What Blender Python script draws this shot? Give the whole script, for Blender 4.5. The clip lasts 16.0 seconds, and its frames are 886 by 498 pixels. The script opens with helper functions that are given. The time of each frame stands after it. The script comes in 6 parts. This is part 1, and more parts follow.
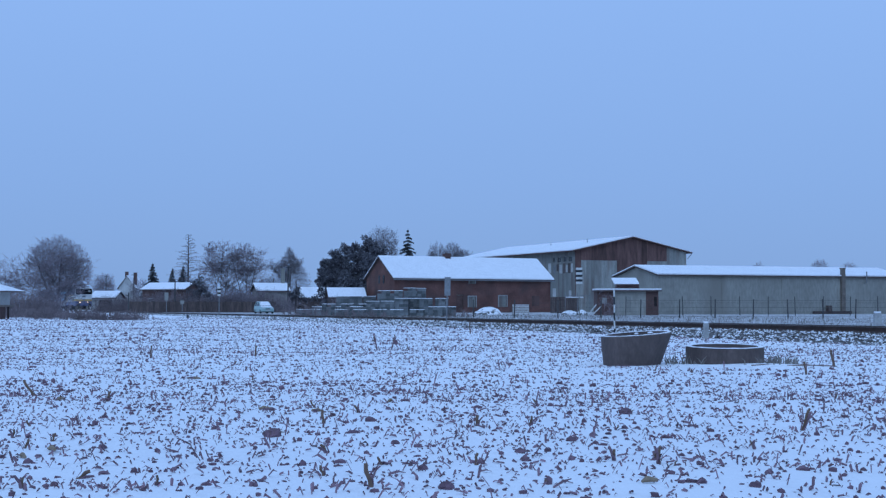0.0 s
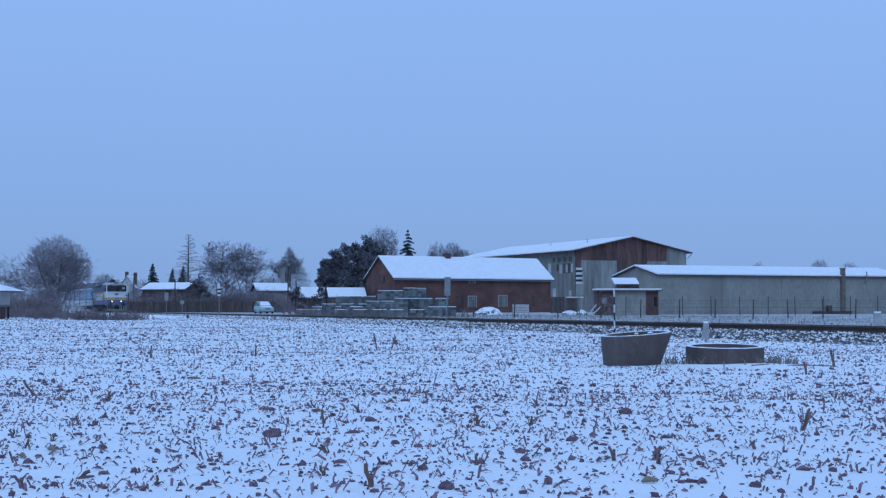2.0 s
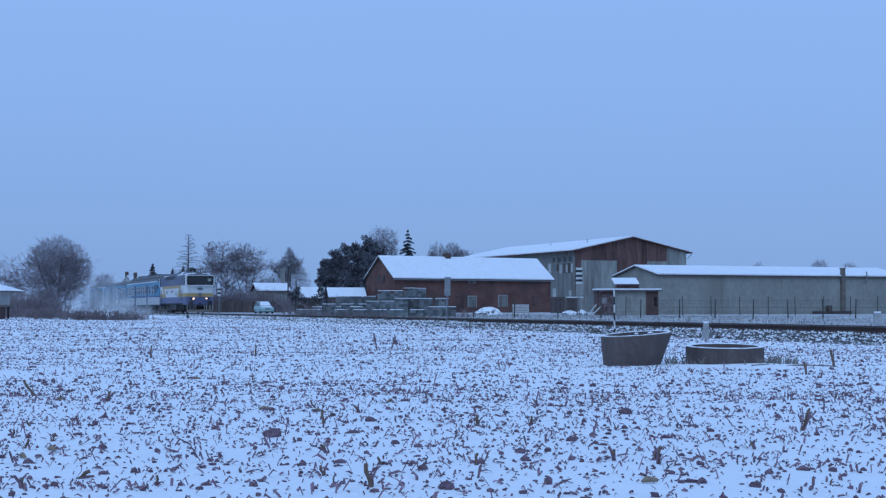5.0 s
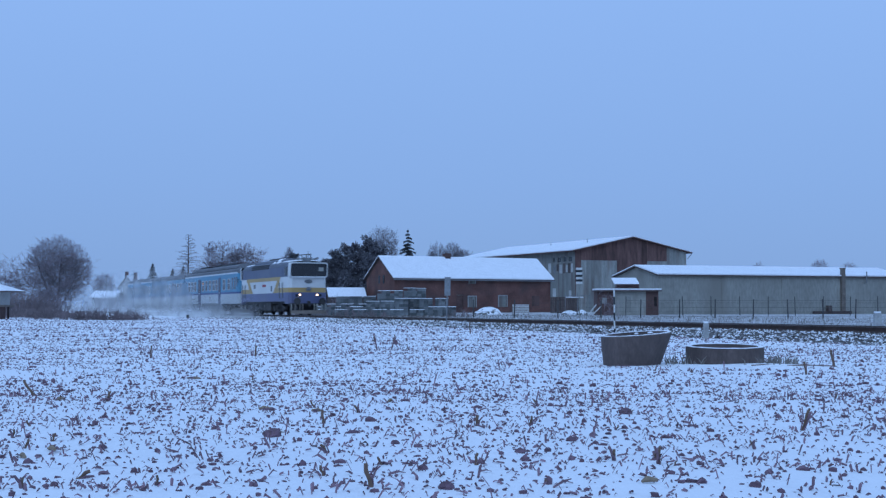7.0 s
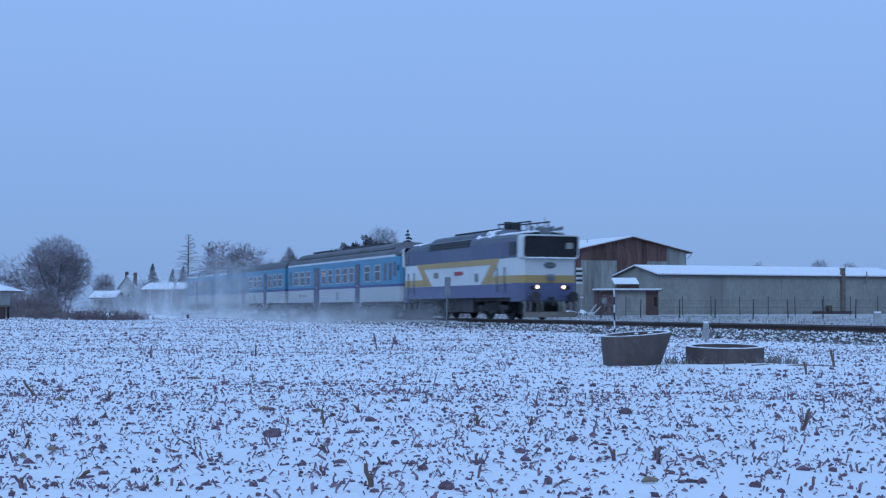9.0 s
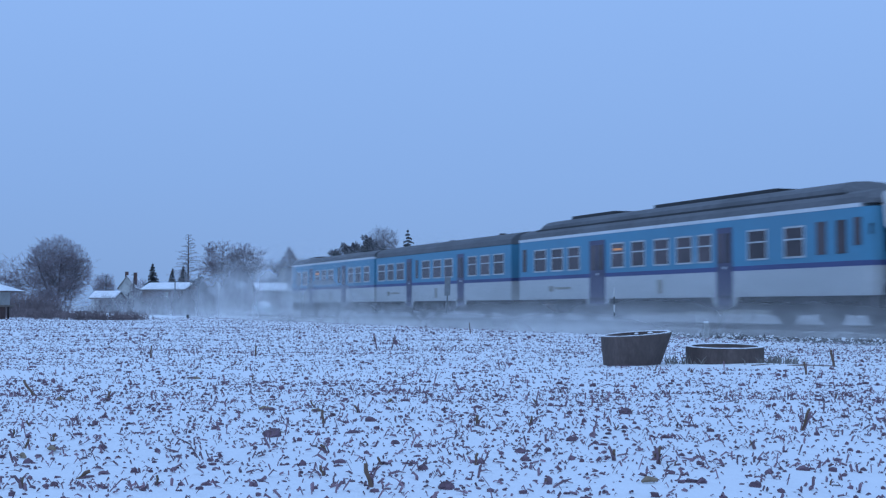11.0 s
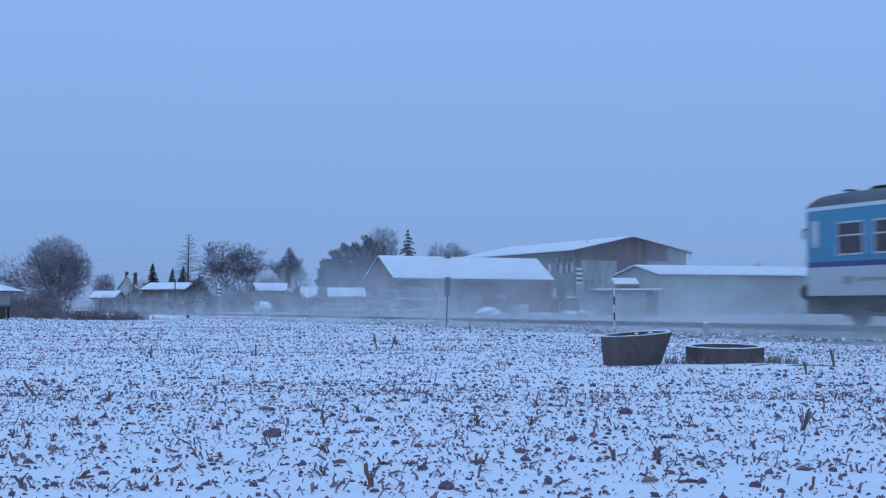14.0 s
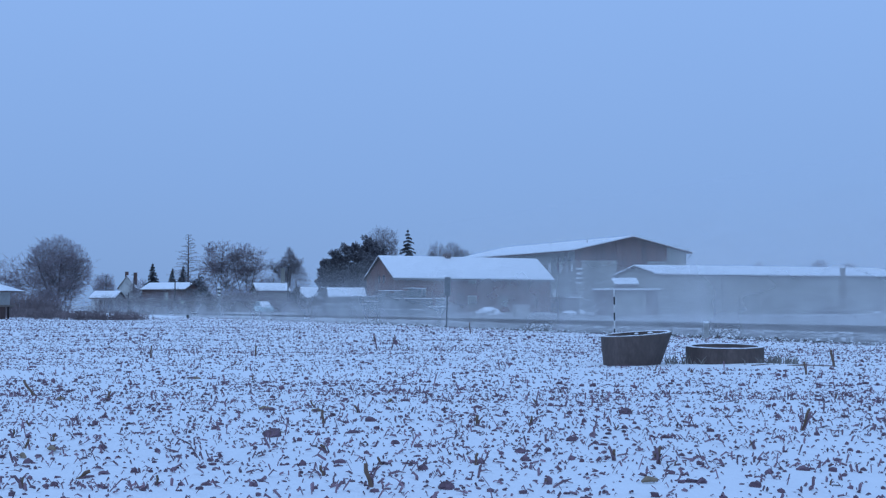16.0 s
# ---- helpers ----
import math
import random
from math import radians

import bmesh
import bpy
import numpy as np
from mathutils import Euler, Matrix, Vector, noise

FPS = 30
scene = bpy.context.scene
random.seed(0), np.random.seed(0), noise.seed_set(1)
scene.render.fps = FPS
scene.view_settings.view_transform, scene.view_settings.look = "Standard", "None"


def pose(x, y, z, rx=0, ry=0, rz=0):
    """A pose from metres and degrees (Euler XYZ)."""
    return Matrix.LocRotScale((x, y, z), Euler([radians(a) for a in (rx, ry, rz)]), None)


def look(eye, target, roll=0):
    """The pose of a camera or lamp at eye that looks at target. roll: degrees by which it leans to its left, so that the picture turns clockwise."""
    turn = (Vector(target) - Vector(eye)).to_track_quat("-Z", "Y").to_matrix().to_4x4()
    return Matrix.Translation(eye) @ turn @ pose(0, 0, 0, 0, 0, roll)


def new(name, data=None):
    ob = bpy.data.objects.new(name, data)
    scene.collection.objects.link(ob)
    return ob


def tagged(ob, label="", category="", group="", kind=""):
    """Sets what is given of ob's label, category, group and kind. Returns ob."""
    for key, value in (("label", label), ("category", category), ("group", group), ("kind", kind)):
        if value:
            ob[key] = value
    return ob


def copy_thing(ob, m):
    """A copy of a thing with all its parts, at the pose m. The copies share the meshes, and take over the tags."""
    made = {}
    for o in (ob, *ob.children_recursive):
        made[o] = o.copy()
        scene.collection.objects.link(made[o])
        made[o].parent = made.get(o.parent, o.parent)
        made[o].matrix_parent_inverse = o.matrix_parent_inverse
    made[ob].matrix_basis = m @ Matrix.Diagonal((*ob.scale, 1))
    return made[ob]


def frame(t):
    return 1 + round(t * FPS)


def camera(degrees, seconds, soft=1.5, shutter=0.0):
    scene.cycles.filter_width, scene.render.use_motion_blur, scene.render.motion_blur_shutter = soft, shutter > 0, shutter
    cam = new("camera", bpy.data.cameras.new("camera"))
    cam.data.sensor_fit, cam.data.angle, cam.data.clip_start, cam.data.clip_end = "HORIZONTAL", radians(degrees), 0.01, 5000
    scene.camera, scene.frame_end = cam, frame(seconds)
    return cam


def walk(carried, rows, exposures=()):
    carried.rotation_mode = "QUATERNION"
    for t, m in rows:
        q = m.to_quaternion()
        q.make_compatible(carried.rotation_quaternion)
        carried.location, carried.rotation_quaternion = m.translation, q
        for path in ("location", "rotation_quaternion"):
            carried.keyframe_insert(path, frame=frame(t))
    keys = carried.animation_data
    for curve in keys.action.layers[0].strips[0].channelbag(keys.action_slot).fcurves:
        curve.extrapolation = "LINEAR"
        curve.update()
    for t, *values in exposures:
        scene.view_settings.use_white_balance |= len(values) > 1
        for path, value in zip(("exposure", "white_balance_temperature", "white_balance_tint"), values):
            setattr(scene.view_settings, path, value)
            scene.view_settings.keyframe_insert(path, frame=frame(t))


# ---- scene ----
cam = camera(36.18, 16.0, soft=1.3, shutter=0.5)
EYE = pose(0, 0, 1.0, 90 + 2.386, 0, 0)
walk(cam, [(0, EYE), (16, EYE)], exposures=[(0, 0.0), (12.8, 0.0), (14.2, -0.06), (16, -0.06)])

# world: an overcast dusk sky, cold and even, a little paler overhead
world = bpy.data.worlds.new("overcast_sky")
scene.world = world
world.use_nodes = True
wn, wl = world.node_tree.nodes, world.node_tree.links
wn.clear()
w_out = wn.new("ShaderNodeOutputWorld")
w_bg = wn.new("ShaderNodeBackground")
w_sky = wn.new("ShaderNodeTexSky")
w_sky.sky_type, w_sky.sun_disc = "NISHITA", False
w_sky.sun_elevation, w_sky.sun_rotation = radians(35), radians(200)
w_geo = wn.new("ShaderNodeTexCoord")
w_sep = wn.new("ShaderNodeSeparateXYZ")
w_ramp = wn.new("ShaderNodeValToRGB")
w_noise = wn.new("ShaderNodeTexNoise")
w_noise.inputs["Scale"].default_value = 2.2
w_noise.inputs["Detail"].default_value = 3
w_mix = wn.new("ShaderNodeMixRGB")
w_mix.inputs[0].default_value = 0.94
w_scale = wn.new("ShaderNodeVectorMath")
w_scale.operation = "SCALE"
w_scale.inputs["Scale"].default_value = 0.05
el = w_ramp.color_ramp.elements
el[0].position, el[0].color = 0.0, (0.226, 0.396, 0.75, 1)
el[1].position, el[1].color = 0.25, (0.292, 0.508, 0.970, 1)
mid = el.new(0.09)
mid.color = (0.250, 0.441, 0.848, 1)
top = el.new(1.0)
top.color = (0.365, 0.60, 1.10, 1)
w_cloud = wn.new("ShaderNodeMixRGB")
w_cloud.blend_type = "MULTIPLY"
w_cloud.inputs[0].default_value = 0.05
wl.new(w_geo.outputs["Generated"], w_sep.inputs[0])
wl.new(w_sep.outputs["Z"], w_ramp.inputs[0])
wl.new(w_geo.outputs["Generated"], w_noise.inputs["Vector"])
wl.new(w_ramp.outputs[0], w_cloud.inputs[1])
wl.new(w_noise.outputs["Fac"], w_cloud.inputs[2])
wl.new(w_sky.outputs[0], w_scale.inputs[0])
wl.new(w_scale.outputs[0], w_mix.inputs[1])
wl.new(w_cloud.outputs[0], w_mix.inputs[2])
wl.new(w_mix.outputs[0], w_bg.inputs[0])
w_bg.inputs[1].default_value = 1.0
wl.new(w_bg.outputs[0], w_out.inputs[0])

# the veiled sun, very soft
sun_data = bpy.data.lights.new("sun", "SUN")
sun_data.energy, sun_data.angle, sun_data.color = 0.72, radians(40), (0.46, 0.69, 1.0)
sun = new("sun", sun_data)
sun.matrix_basis = look((0, 0, 50), (10, 28, 20))

# ---- materials ----
def graph(name):
    m = bpy.data.materials.new(name)
    m.use_nodes = True
    nt = m.node_tree
    return m, nt.nodes, nt.links, nt.nodes["Principled BSDF"]


def noise_node(n, l, scale, detail=4.0, coord="Object", stretch=None):
    tc = n.new("ShaderNodeTexCoord")
    tex = n.new("ShaderNodeTexNoise")
    tex.inputs["Scale"].default_value = scale
    tex.inputs["Detail"].default_value = detail
    if stretch:
        mp = n.new("ShaderNodeMapping")
        mp.inputs["Scale"].default_value = stretch
        l.new(tc.outputs[coord], mp.inputs[0])
        l.new(mp.outputs[0], tex.inputs["Vector"])
    else:
        l.new(tc.outputs[coord], tex.inputs["Vector"])
    return tex


def ramp_node(n, l, src, stops):
    r = n.new("ShaderNodeValToRGB")
    e = r.color_ramp.elements
    e[0].position, e[0].color = stops[0][0], (*stops[0][1], 1)
    e[1].position, e[1].color = stops[-1][0], (*stops[-1][1], 1)
    for p, c in stops[1:-1]:
        k = e.new(p)
        k.color = (*c, 1)
    l.new(src, r.inputs[0])
    return r


def mix_node(n, l, fac, a, b, blend="MIX"):
    x = n.new("ShaderNodeMixRGB")
    x.blend_type = blend
    for i, v in ((0, fac), (1, a), (2, b)):
        if isinstance(v, (int, float)):
            x.inputs[i].default_value = v
        elif isinstance(v, tuple):
            x.inputs[i].default_value = (*v, 1)
        else:
            l.new(v, x.inputs[i])
    return x.outputs[0]


def bump_node(n, l, b, src, strength, dist=0.02):
    bp = n.new("ShaderNodeBump")
    bp.inputs["Strength"].default_value = strength
    bp.inputs["Distance"].default_value = dist
    l.new(src, bp.inputs["Height"])
    l.new(bp.outputs[0], b.inputs["Normal"])


SNOW = (0.86, 0.87, 0.89)


def surface(name, col, rough=0.8, vary=0.3, scale=1.5, fine=14.0, bump=0.25, metal=0.0, stretch=None, snow=0.0, dirt=None, rnd=0.0, bdist=0.02, speck=0.7):
    """A weathered surface: two scales of variation, fine relief, optional snow on what faces up, and a shade of its own for each piece."""
    m, n, l, b = graph(name)
    a = noise_node(n, l, scale, 5, stretch=stretch)
    f = noise_node(n, l, fine, 3, stretch=stretch)
    lo = tuple(c * (1 - vary) for c in col)
    hi = tuple(min(1, c * (1 + vary)) for c in col)
    c = ramp_node(n, l, a.outputs["Fac"], [(0.3, lo), (0.7, hi)]).outputs[0]
    g = ramp_node(n, l, f.outputs["Fac"], [(0.35, (0.8, 0.8, 0.8)), (0.65, (1.12, 1.12, 1.12))]).outputs[0]
    c = mix_node(n, l, speck, c, g, "MULTIPLY")
    if dirt:
        d = noise_node(n, l, scale * 0.6, 6, stretch=stretch)
        k = ramp_node(n, l, d.outputs["Fac"], [(0.5, (0, 0, 0)), (0.68, (1, 1, 1))]).outputs[0]
        c = mix_node(n, l, k, c, dirt)
    if rnd:
        oi = n.new("ShaderNodeObjectInfo")
        k = ramp_node(n, l, oi.outputs["Random"], [(0, (1 - rnd,) * 3), (1, (1 + rnd,) * 3)]).outputs[0]
        c = mix_node(n, l, 1.0, c, k, "MULTIPLY")
    if snow:
        ge = n.new("ShaderNodeNewGeometry")
        s = n.new("ShaderNodeSeparateXYZ")
        l.new(ge.outputs["Normal"], s.inputs[0])
        ad = n.new("ShaderNodeMath")
        ad.operation = "MULTIPLY_ADD"
        l.new(f.outputs["Fac"], ad.inputs[0])
        ad.inputs[1].default_value = 0.7
        l.new(s.outputs["Z"], ad.inputs[2])
        k = ramp_node(n, l, ad.outputs[0], [(1.32 - snow, (0, 0, 0)), (1.42 - snow * 0.9, (1, 1, 1))]).outputs[0]
        c = mix_node(n, l, k, c, SNOW)
    l.new(c, b.inputs["Base Color"])
    b.inputs["Roughness"].default_value = rough
    b.inputs["Metallic"].default_value = metal
    if bump:
        bump_node(n, l, b, f.outputs["Fac"], bump, bdist)
    return m


def glow(name, col, strength):
    m, n, l, b = graph(name)
    b.inputs["Emission Color"].default_value = (*col, 1)
    b.inputs["Emission Strength"].default_value = strength
    b.inputs["Base Color"].default_value = (*col, 1)
    return m


def field_material():
    """Thin snow over a harvested maize field: dark soil and straw break through in specks; beyond the track the snow lies on rough grass."""
    m, n, l, b = graph("snowy_field")
    tc = n.new("ShaderNodeTexCoord")
    base = noise_node(n, l, 0.35, 4)
    clod = noise_node(n, l, 6.0, 5, stretch=(1.0, 0.55, 1))
    bits = noise_node(n, l, 21.0, 3, stretch=(1.0, 0.5, 1))
    fine = noise_node(n, l, 70.0, 2)
    tint = ramp_node(n, l, base.outputs["Fac"], [(0.3, (0.80, 0.82, 0.85)), (0.7, SNOW)]).outputs[0]
    soil = ramp_node(n, l, fine.outputs["Fac"], [(0.3, (0.05, 0.032, 0.026)), (0.7, (0.16, 0.105, 0.08))]).outputs[0]
    s = n.new("ShaderNodeMath")
    s.operation = "MULTIPLY_ADD"
    l.new(clod.outputs["Fac"], s.inputs[0])
    s.inputs[1].default_value = 0.75
    l.new(bits.outputs["Fac"], s.inputs[2])
    k = ramp_node(n, l, s.outputs[0], [(1.09, (0, 0, 0)), (1.15, (1, 1, 1))]).outputs[0]
    field = mix_node(n, l, k, tint, soil)
    # rough grass on the far side of the line
    grass = noise_node(n, l, 0.9, 6, stretch=(0.5, 1, 1))
    kg = ramp_node(n, l, grass.outputs["Fac"], [(0.30, (0, 0, 0)), (0.55, (1, 1, 1))]).outputs[0]
    verge = mix_node(n, l, kg, tint, (0.27, 0.26, 0.25))
    dot = n.new("ShaderNodeVectorMath")
    dot.operation = "DOT_PRODUCT"
    l.new(tc.outputs["Object"], dot.inputs[0])
    dot.inputs[1].default_value = (math.cos(radians(21.25)), math.sin(radians(21.25)), 0)
    side = n.new("ShaderNodeMapRange")
    l.new(dot.outputs["Value"], side.inputs[0])
    side.inputs[1].default_value, side.inputs[2].default_value = 32.0, 35.0
    l.new(mix_node(n, l, side.outputs[0], field, verge), b.inputs["Base Color"])
    b.inputs["Roughness"].default_value = 0.75
    bump_node(n, l, b, s.outputs[0], 0.5, 0.03)
    return m


def dust_material(name, dens, stops, rough):
    """Whirled-up powder snow: thin, ragged, fading out towards its edges and upwards."""
    m, n, l, b = graph(name)
    n.remove(b)
    out = n["Material Output"]
    tc = n.new("ShaderNodeTexCoord")
    sep = n.new("ShaderNodeSeparateXYZ")
    l.new(tc.outputs["Generated"], sep.inputs[0])

    def math_node(op, a, c):
        q = n.new("ShaderNodeMath")
        q.operation = op
        q.use_clamp = True
        for i, v in ((0, a), (1, c)):
            if isinstance(v, (int, float)):
                q.inputs[i].default_value = v
            else:
                l.new(v, q.inputs[i])
        return q.outputs[0]

    oi = n.new("ShaderNodeObjectInfo")
    shift = n.new("ShaderNodeVectorMath")
    shift.operation = "MULTIPLY_ADD"
    l.new(oi.outputs["Random"], shift.inputs[0])
    shift.inputs[1].default_value = (41, 17, 29)
    l.new(tc.outputs["Object"], shift.inputs[2])
    tex = n.new("ShaderNodeTexNoise")
    tex.inputs["Scale"].default_value = 0.38
    tex.inputs["Detail"].default_value = 3
    tex.inputs["Roughness"].default_value = 0.6
    mp = n.new("ShaderNodeMapping")
    mp.inputs["Scale"].default_value = (0.36, 1, 1)
    l.new(shift.outputs[0], mp.inputs[0])
    l.new(mp.outputs[0], tex.inputs["Vector"])
    xr = ramp_node(n, l, sep.outputs["X"], [(0.0, (0, 0, 0)), (0.34, (1, 1, 1)), (0.66, (1, 1, 1)), (1.0, (0, 0, 0))])
    xr.color_ramp.interpolation = "EASE"
    zr = ramp_node(n, l, sep.outputs["Z"], [(z, (v, v, v)) for z, v in stops])
    zr.color_ramp.interpolation = "B_SPLINE"
    nr = ramp_node(n, l, tex.outputs["Fac"], [(0.3, (rough, rough, rough)), (0.70, (1, 1, 1))]).outputs[0]
    a = math_node("MULTIPLY", xr.outputs[0], zr.outputs[0])
    a = math_node("MULTIPLY", a, nr)
    a = math_node("MULTIPLY", a, dens)
    dif = n.new("ShaderNodeBsdfDiffuse")
    dif.inputs[0].default_value = (0.90, 0.90, 0.90, 1)
    tra = n.new("ShaderNodeBsdfTranslucent")
    tra.inputs[0].default_value = (0.90, 0.90, 0.90, 1)
    both = n.new("ShaderNodeMixShader")
    both.inputs[0].default_value = 0.5
    l.new(dif.outputs[0], both.inputs[1])
    l.new(tra.outputs[0], both.inputs[2])
    clear = n.new("ShaderNodeBsdfTransparent")
    mx = n.new("ShaderNodeMixShader")
    l.new(a, mx.inputs[0])
    l.new(clear.outputs[0], mx.inputs[1])
    l.new(both.outputs[0], mx.inputs[2])
    l.new(mx.outputs[0], out.inputs[0])
    return m


M_FIELD = field_material()
M_DUST_LOW = dust_material("powder_snow_low", 0.80, [(0.0, 1.0), (0.25, 0.9), (0.55, 0.36), (0.97, 0.0)], 0.45)
M_DUST = dust_material("powder_snow", 0.78, [(0.0, 1.0), (0.3, 0.8), (0.6, 0.34), (0.97, 0.0)], 0.38)
M_DUST_VEIL = dust_material("powder_snow_veil", 0.62, [(0.0, 1.0), (0.4, 0.85), (0.7, 0.5), (0.97, 0.0)], 0.55)
M_DUST_HIGH = dust_material("powder_snow_high", 0.56, [(0.0, 1.0), (0.35, 0.85), (0.65, 0.4), (0.97, 0.0)], 0.4)
M_SNOW = surface("snow", SNOW, 0.7, 0.03, 0.8, 9, 0.2)
M_SOIL = surface("soil_clod", (0.165, 0.100, 0.125), 0.95, 0.4, 8, 40, 0.5, snow=0.16)
M_STRAW = surface("maize_straw", (0.232, 0.142, 0.172), 0.8, 0.5, 3, 20, 0.2)
M_HUSK = surface("maize_husk", (0.30, 0.22, 0.15), 0.8, 0.3, 9, 40, 0.3)
M_STALK = surface("maize_stalk", (0.17, 0.105, 0.075), 0.8, 0.4, 6, 30, 0.2)
M_STONE = surface("ballast_stone", (0.085, 0.07, 0.066), 0.9, 0.5, 5, 25, 0.4, snow=0.50)
M_BED = surface("ballast_bed", (0.11, 0.10, 0.095), 0.95, 0.4, 4, 11, 0.8, snow=0.29, bdist=0.06)
M_SLEEPER = surface("sleeper", (0.13, 0.11, 0.10), 0.9, 0.3, 3, 20, 0.3, snow=0.3, rnd=0.2)
M_RAIL = surface("rusty_rail", (0.075, 0.045, 0.036), 0.65, 0.3, 2, 15, 0.2, 0.3)
M_RAILTOP = surface("rail_head", (0.35, 0.35, 0.36), 0.3, 0.1, 2, 15, 0.0, 0.9)
M_CONC = surface("old_concrete", (0.130, 0.096, 0.088), 0.92, 0.3, 2.5, 26, 0.5, stretch=(1, 1, 0.4), dirt=(0.082, 0.062, 0.056))
M_CONCL = surface("pale_concrete", (0.36, 0.36, 0.35), 0.9, 0.2, 4, 30, 0.4)
M_BRICK = surface("red_brick_wall", (0.160, 0.075, 0.062), 0.9, 0.3, 0.5, 5.0, 0.5, dirt=(0.105, 0.062, 0.056))
M_BRICKD = surface("weathered_brick", (0.12, 0.068, 0.06), 0.9, 0.3, 0.7, 6.0, 0.5)
M_RENDER = surface("grey_render", (0.31, 0.30, 0.265), 0.92, 0.14, 0.35, 4.0, 0.3, stretch=(1, 1, 0.35), dirt=(0.25, 0.235, 0.205))
M_PLASTER = surface("pale_plaster", (0.50, 0.50, 0.48), 0.92, 0.15, 0.5, 5, 0.3)
M_RUST = surface("rusty_cladding", (0.135, 0.070, 0.060), 0.85, 0.35, 0.7, 5, 0.3, stretch=(3, 3, 0.5), rnd=0.3)
M_CLAD = surface("grey_cladding", (0.28, 0.28, 0.255), 0.75, 0.2, 0.6, 6, 0.2, stretch=(3, 3, 0.4), dirt=(0.20, 0.17, 0.15), rnd=0.22)
M_DARKWOOD = surface("dark_timber", (0.105, 0.076, 0.070), 0.9, 0.35, 1.2, 9, 0.4, stretch=(6, 6, 1), rnd=0.25)
M_WOOD = surface("grey_timber", (0.20, 0.165, 0.14), 0.9, 0.3, 2, 14, 0.3, rnd=0.25)
M_TIN = surface("dull_tin", (0.23, 0.24, 0.25), 0.6, 0.2, 2, 12, 0.1, 0.5)
M_WHITE = surface("white_paint", (0.62, 0.62, 0.60), 0.6, 0.1, 2, 12, 0.1)
M_BLACK = surface("black_paint", (0.025, 0.025, 0.028), 0.6, 0.2, 3, 15, 0.1)
M_POST = surface("fence_post", (0.075, 0.07, 0.07), 0.85, 0.3, 3, 20, 0.3)
M_HEAP = surface("snowy_rubble", (0.20, 0.19, 0.18), 0.9, 0.3, 2, 7, 0.6, snow=0.62, bdist=0.08)
M_BLOCK = surface("grey_block", (0.150, 0.162, 0.165), 0.9, 0.3, 1.1, 6, 0.3, rnd=0.4)
M_GLASS = surface("dark_glass", (0.012, 0.013, 0.016), 0.08, 0.2, 2, 8, 0.0)
M_PANE = surface("train_glass", (0.070, 0.050, 0.054), 0.16, 0.35, 0.8, 3, 0.0, rnd=0.4)
M_BARK = surface("bark", (0.105, 0.088, 0.088), 0.95, 0.35, 2, 14, 0.4)
M_TWIG = surface("bare_twigs", (0.250, 0.208, 0.228), 0.95, 0.3, 0.6, 5, 0.0)
M_TWIGP = surface("frosted_twigs", (0.20, 0.18, 0.195), 0.95, 0.3, 0.6, 5, 0.0)
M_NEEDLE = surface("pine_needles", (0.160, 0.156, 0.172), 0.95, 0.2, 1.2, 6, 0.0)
M_SPRUCE = surface("spruce_needles", (0.115, 0.120, 0.125), 0.9, 0.4, 1.2, 6, 0.0, snow=0.30)
M_BRUSH = surface("dead_brush", (0.205, 0.160, 0.162), 0.95, 0.4, 1.5, 6, 0.0)
M_DRYGRASS = surface("dry_grass", (0.22, 0.20, 0.18), 0.95, 0.35, 0.5, 5, 0.0)
# train paint
M_TBLUE = surface("coach_blue", (0.066, 0.235, 0.350), 0.45, 0.06, 0.5, 6, 0.02, dirt=(0.072, 0.215, 0.315), speck=0.18)
M_TDARK = surface("coach_dark_blue", (0.055, 0.072, 0.185), 0.5, 0.1, 0.5, 6, 0.02, speck=0.18)
M_TDOOR = surface("coach_door", (0.070, 0.070, 0.125), 0.5, 0.15, 0.8, 6, 0.02, speck=0.18)
M_TWHITE = surface("coach_pale_grey", (0.46, 0.47, 0.47), 0.5, 0.04, 0.4, 3, 0.02, stretch=(0.6, 1, 2), dirt=(0.40, 0.41, 0.41), speck=0.18)
M_TROOF = surface("coach_roof", (0.115, 0.12, 0.13), 0.7, 0.18, 0.6, 7, 0.1)
M_TFRAME = surface("window_metal", (0.50, 0.51, 0.52), 0.45, 0.12, 1, 6, 0.0, 0.1)
M_TTRIM = surface("coach_trim", (0.58, 0.60, 0.62), 0.5, 0.1, 1, 6, 0.0, speck=0.18)
M_UNDER = surface("underframe", (0.042, 0.038, 0.038), 0.85, 0.4, 1.5, 8, 0.2, dirt=(0.085, 0.08, 0.08))
M_LBLUE = surface("loco_blue", (0.100, 0.110, 0.205), 0.45, 0.1, 0.6, 6, 0.02, dirt=(0.115, 0.118, 0.175), speck=0.18)
M_LGREY = surface("loco_blue_grey", (0.082, 0.098, 0.155), 0.5, 0.06, 0.6, 6, 0.02, dirt=(0.125, 0.14, 0.18), speck=0.18)
M_LWHITE = surface("loco_white", (0.60, 0.60, 0.585), 0.5, 0.05, 0.6, 6, 0.02, dirt=(0.52, 0.52, 0.51), speck=0.18)
M_LYELL = surface("loco_yellow", (0.43, 0.280, 0.105), 0.5, 0.1, 0.6, 6, 0.02, dirt=(0.36, 0.24, 0.11), speck=0.18)
M_LROOF = surface("loco_roof", (0.115, 0.13, 0.16), 0.65, 0.15, 0.8, 3, 0.1, snow=0.26)
M_RED = surface("red_paint", (0.35, 0.04, 0.05), 0.5, 0.1, 2, 9, 0.0)
M_LAMP = glow("headlamp_glow", (1.0, 0.66, 0.36), 4.0)
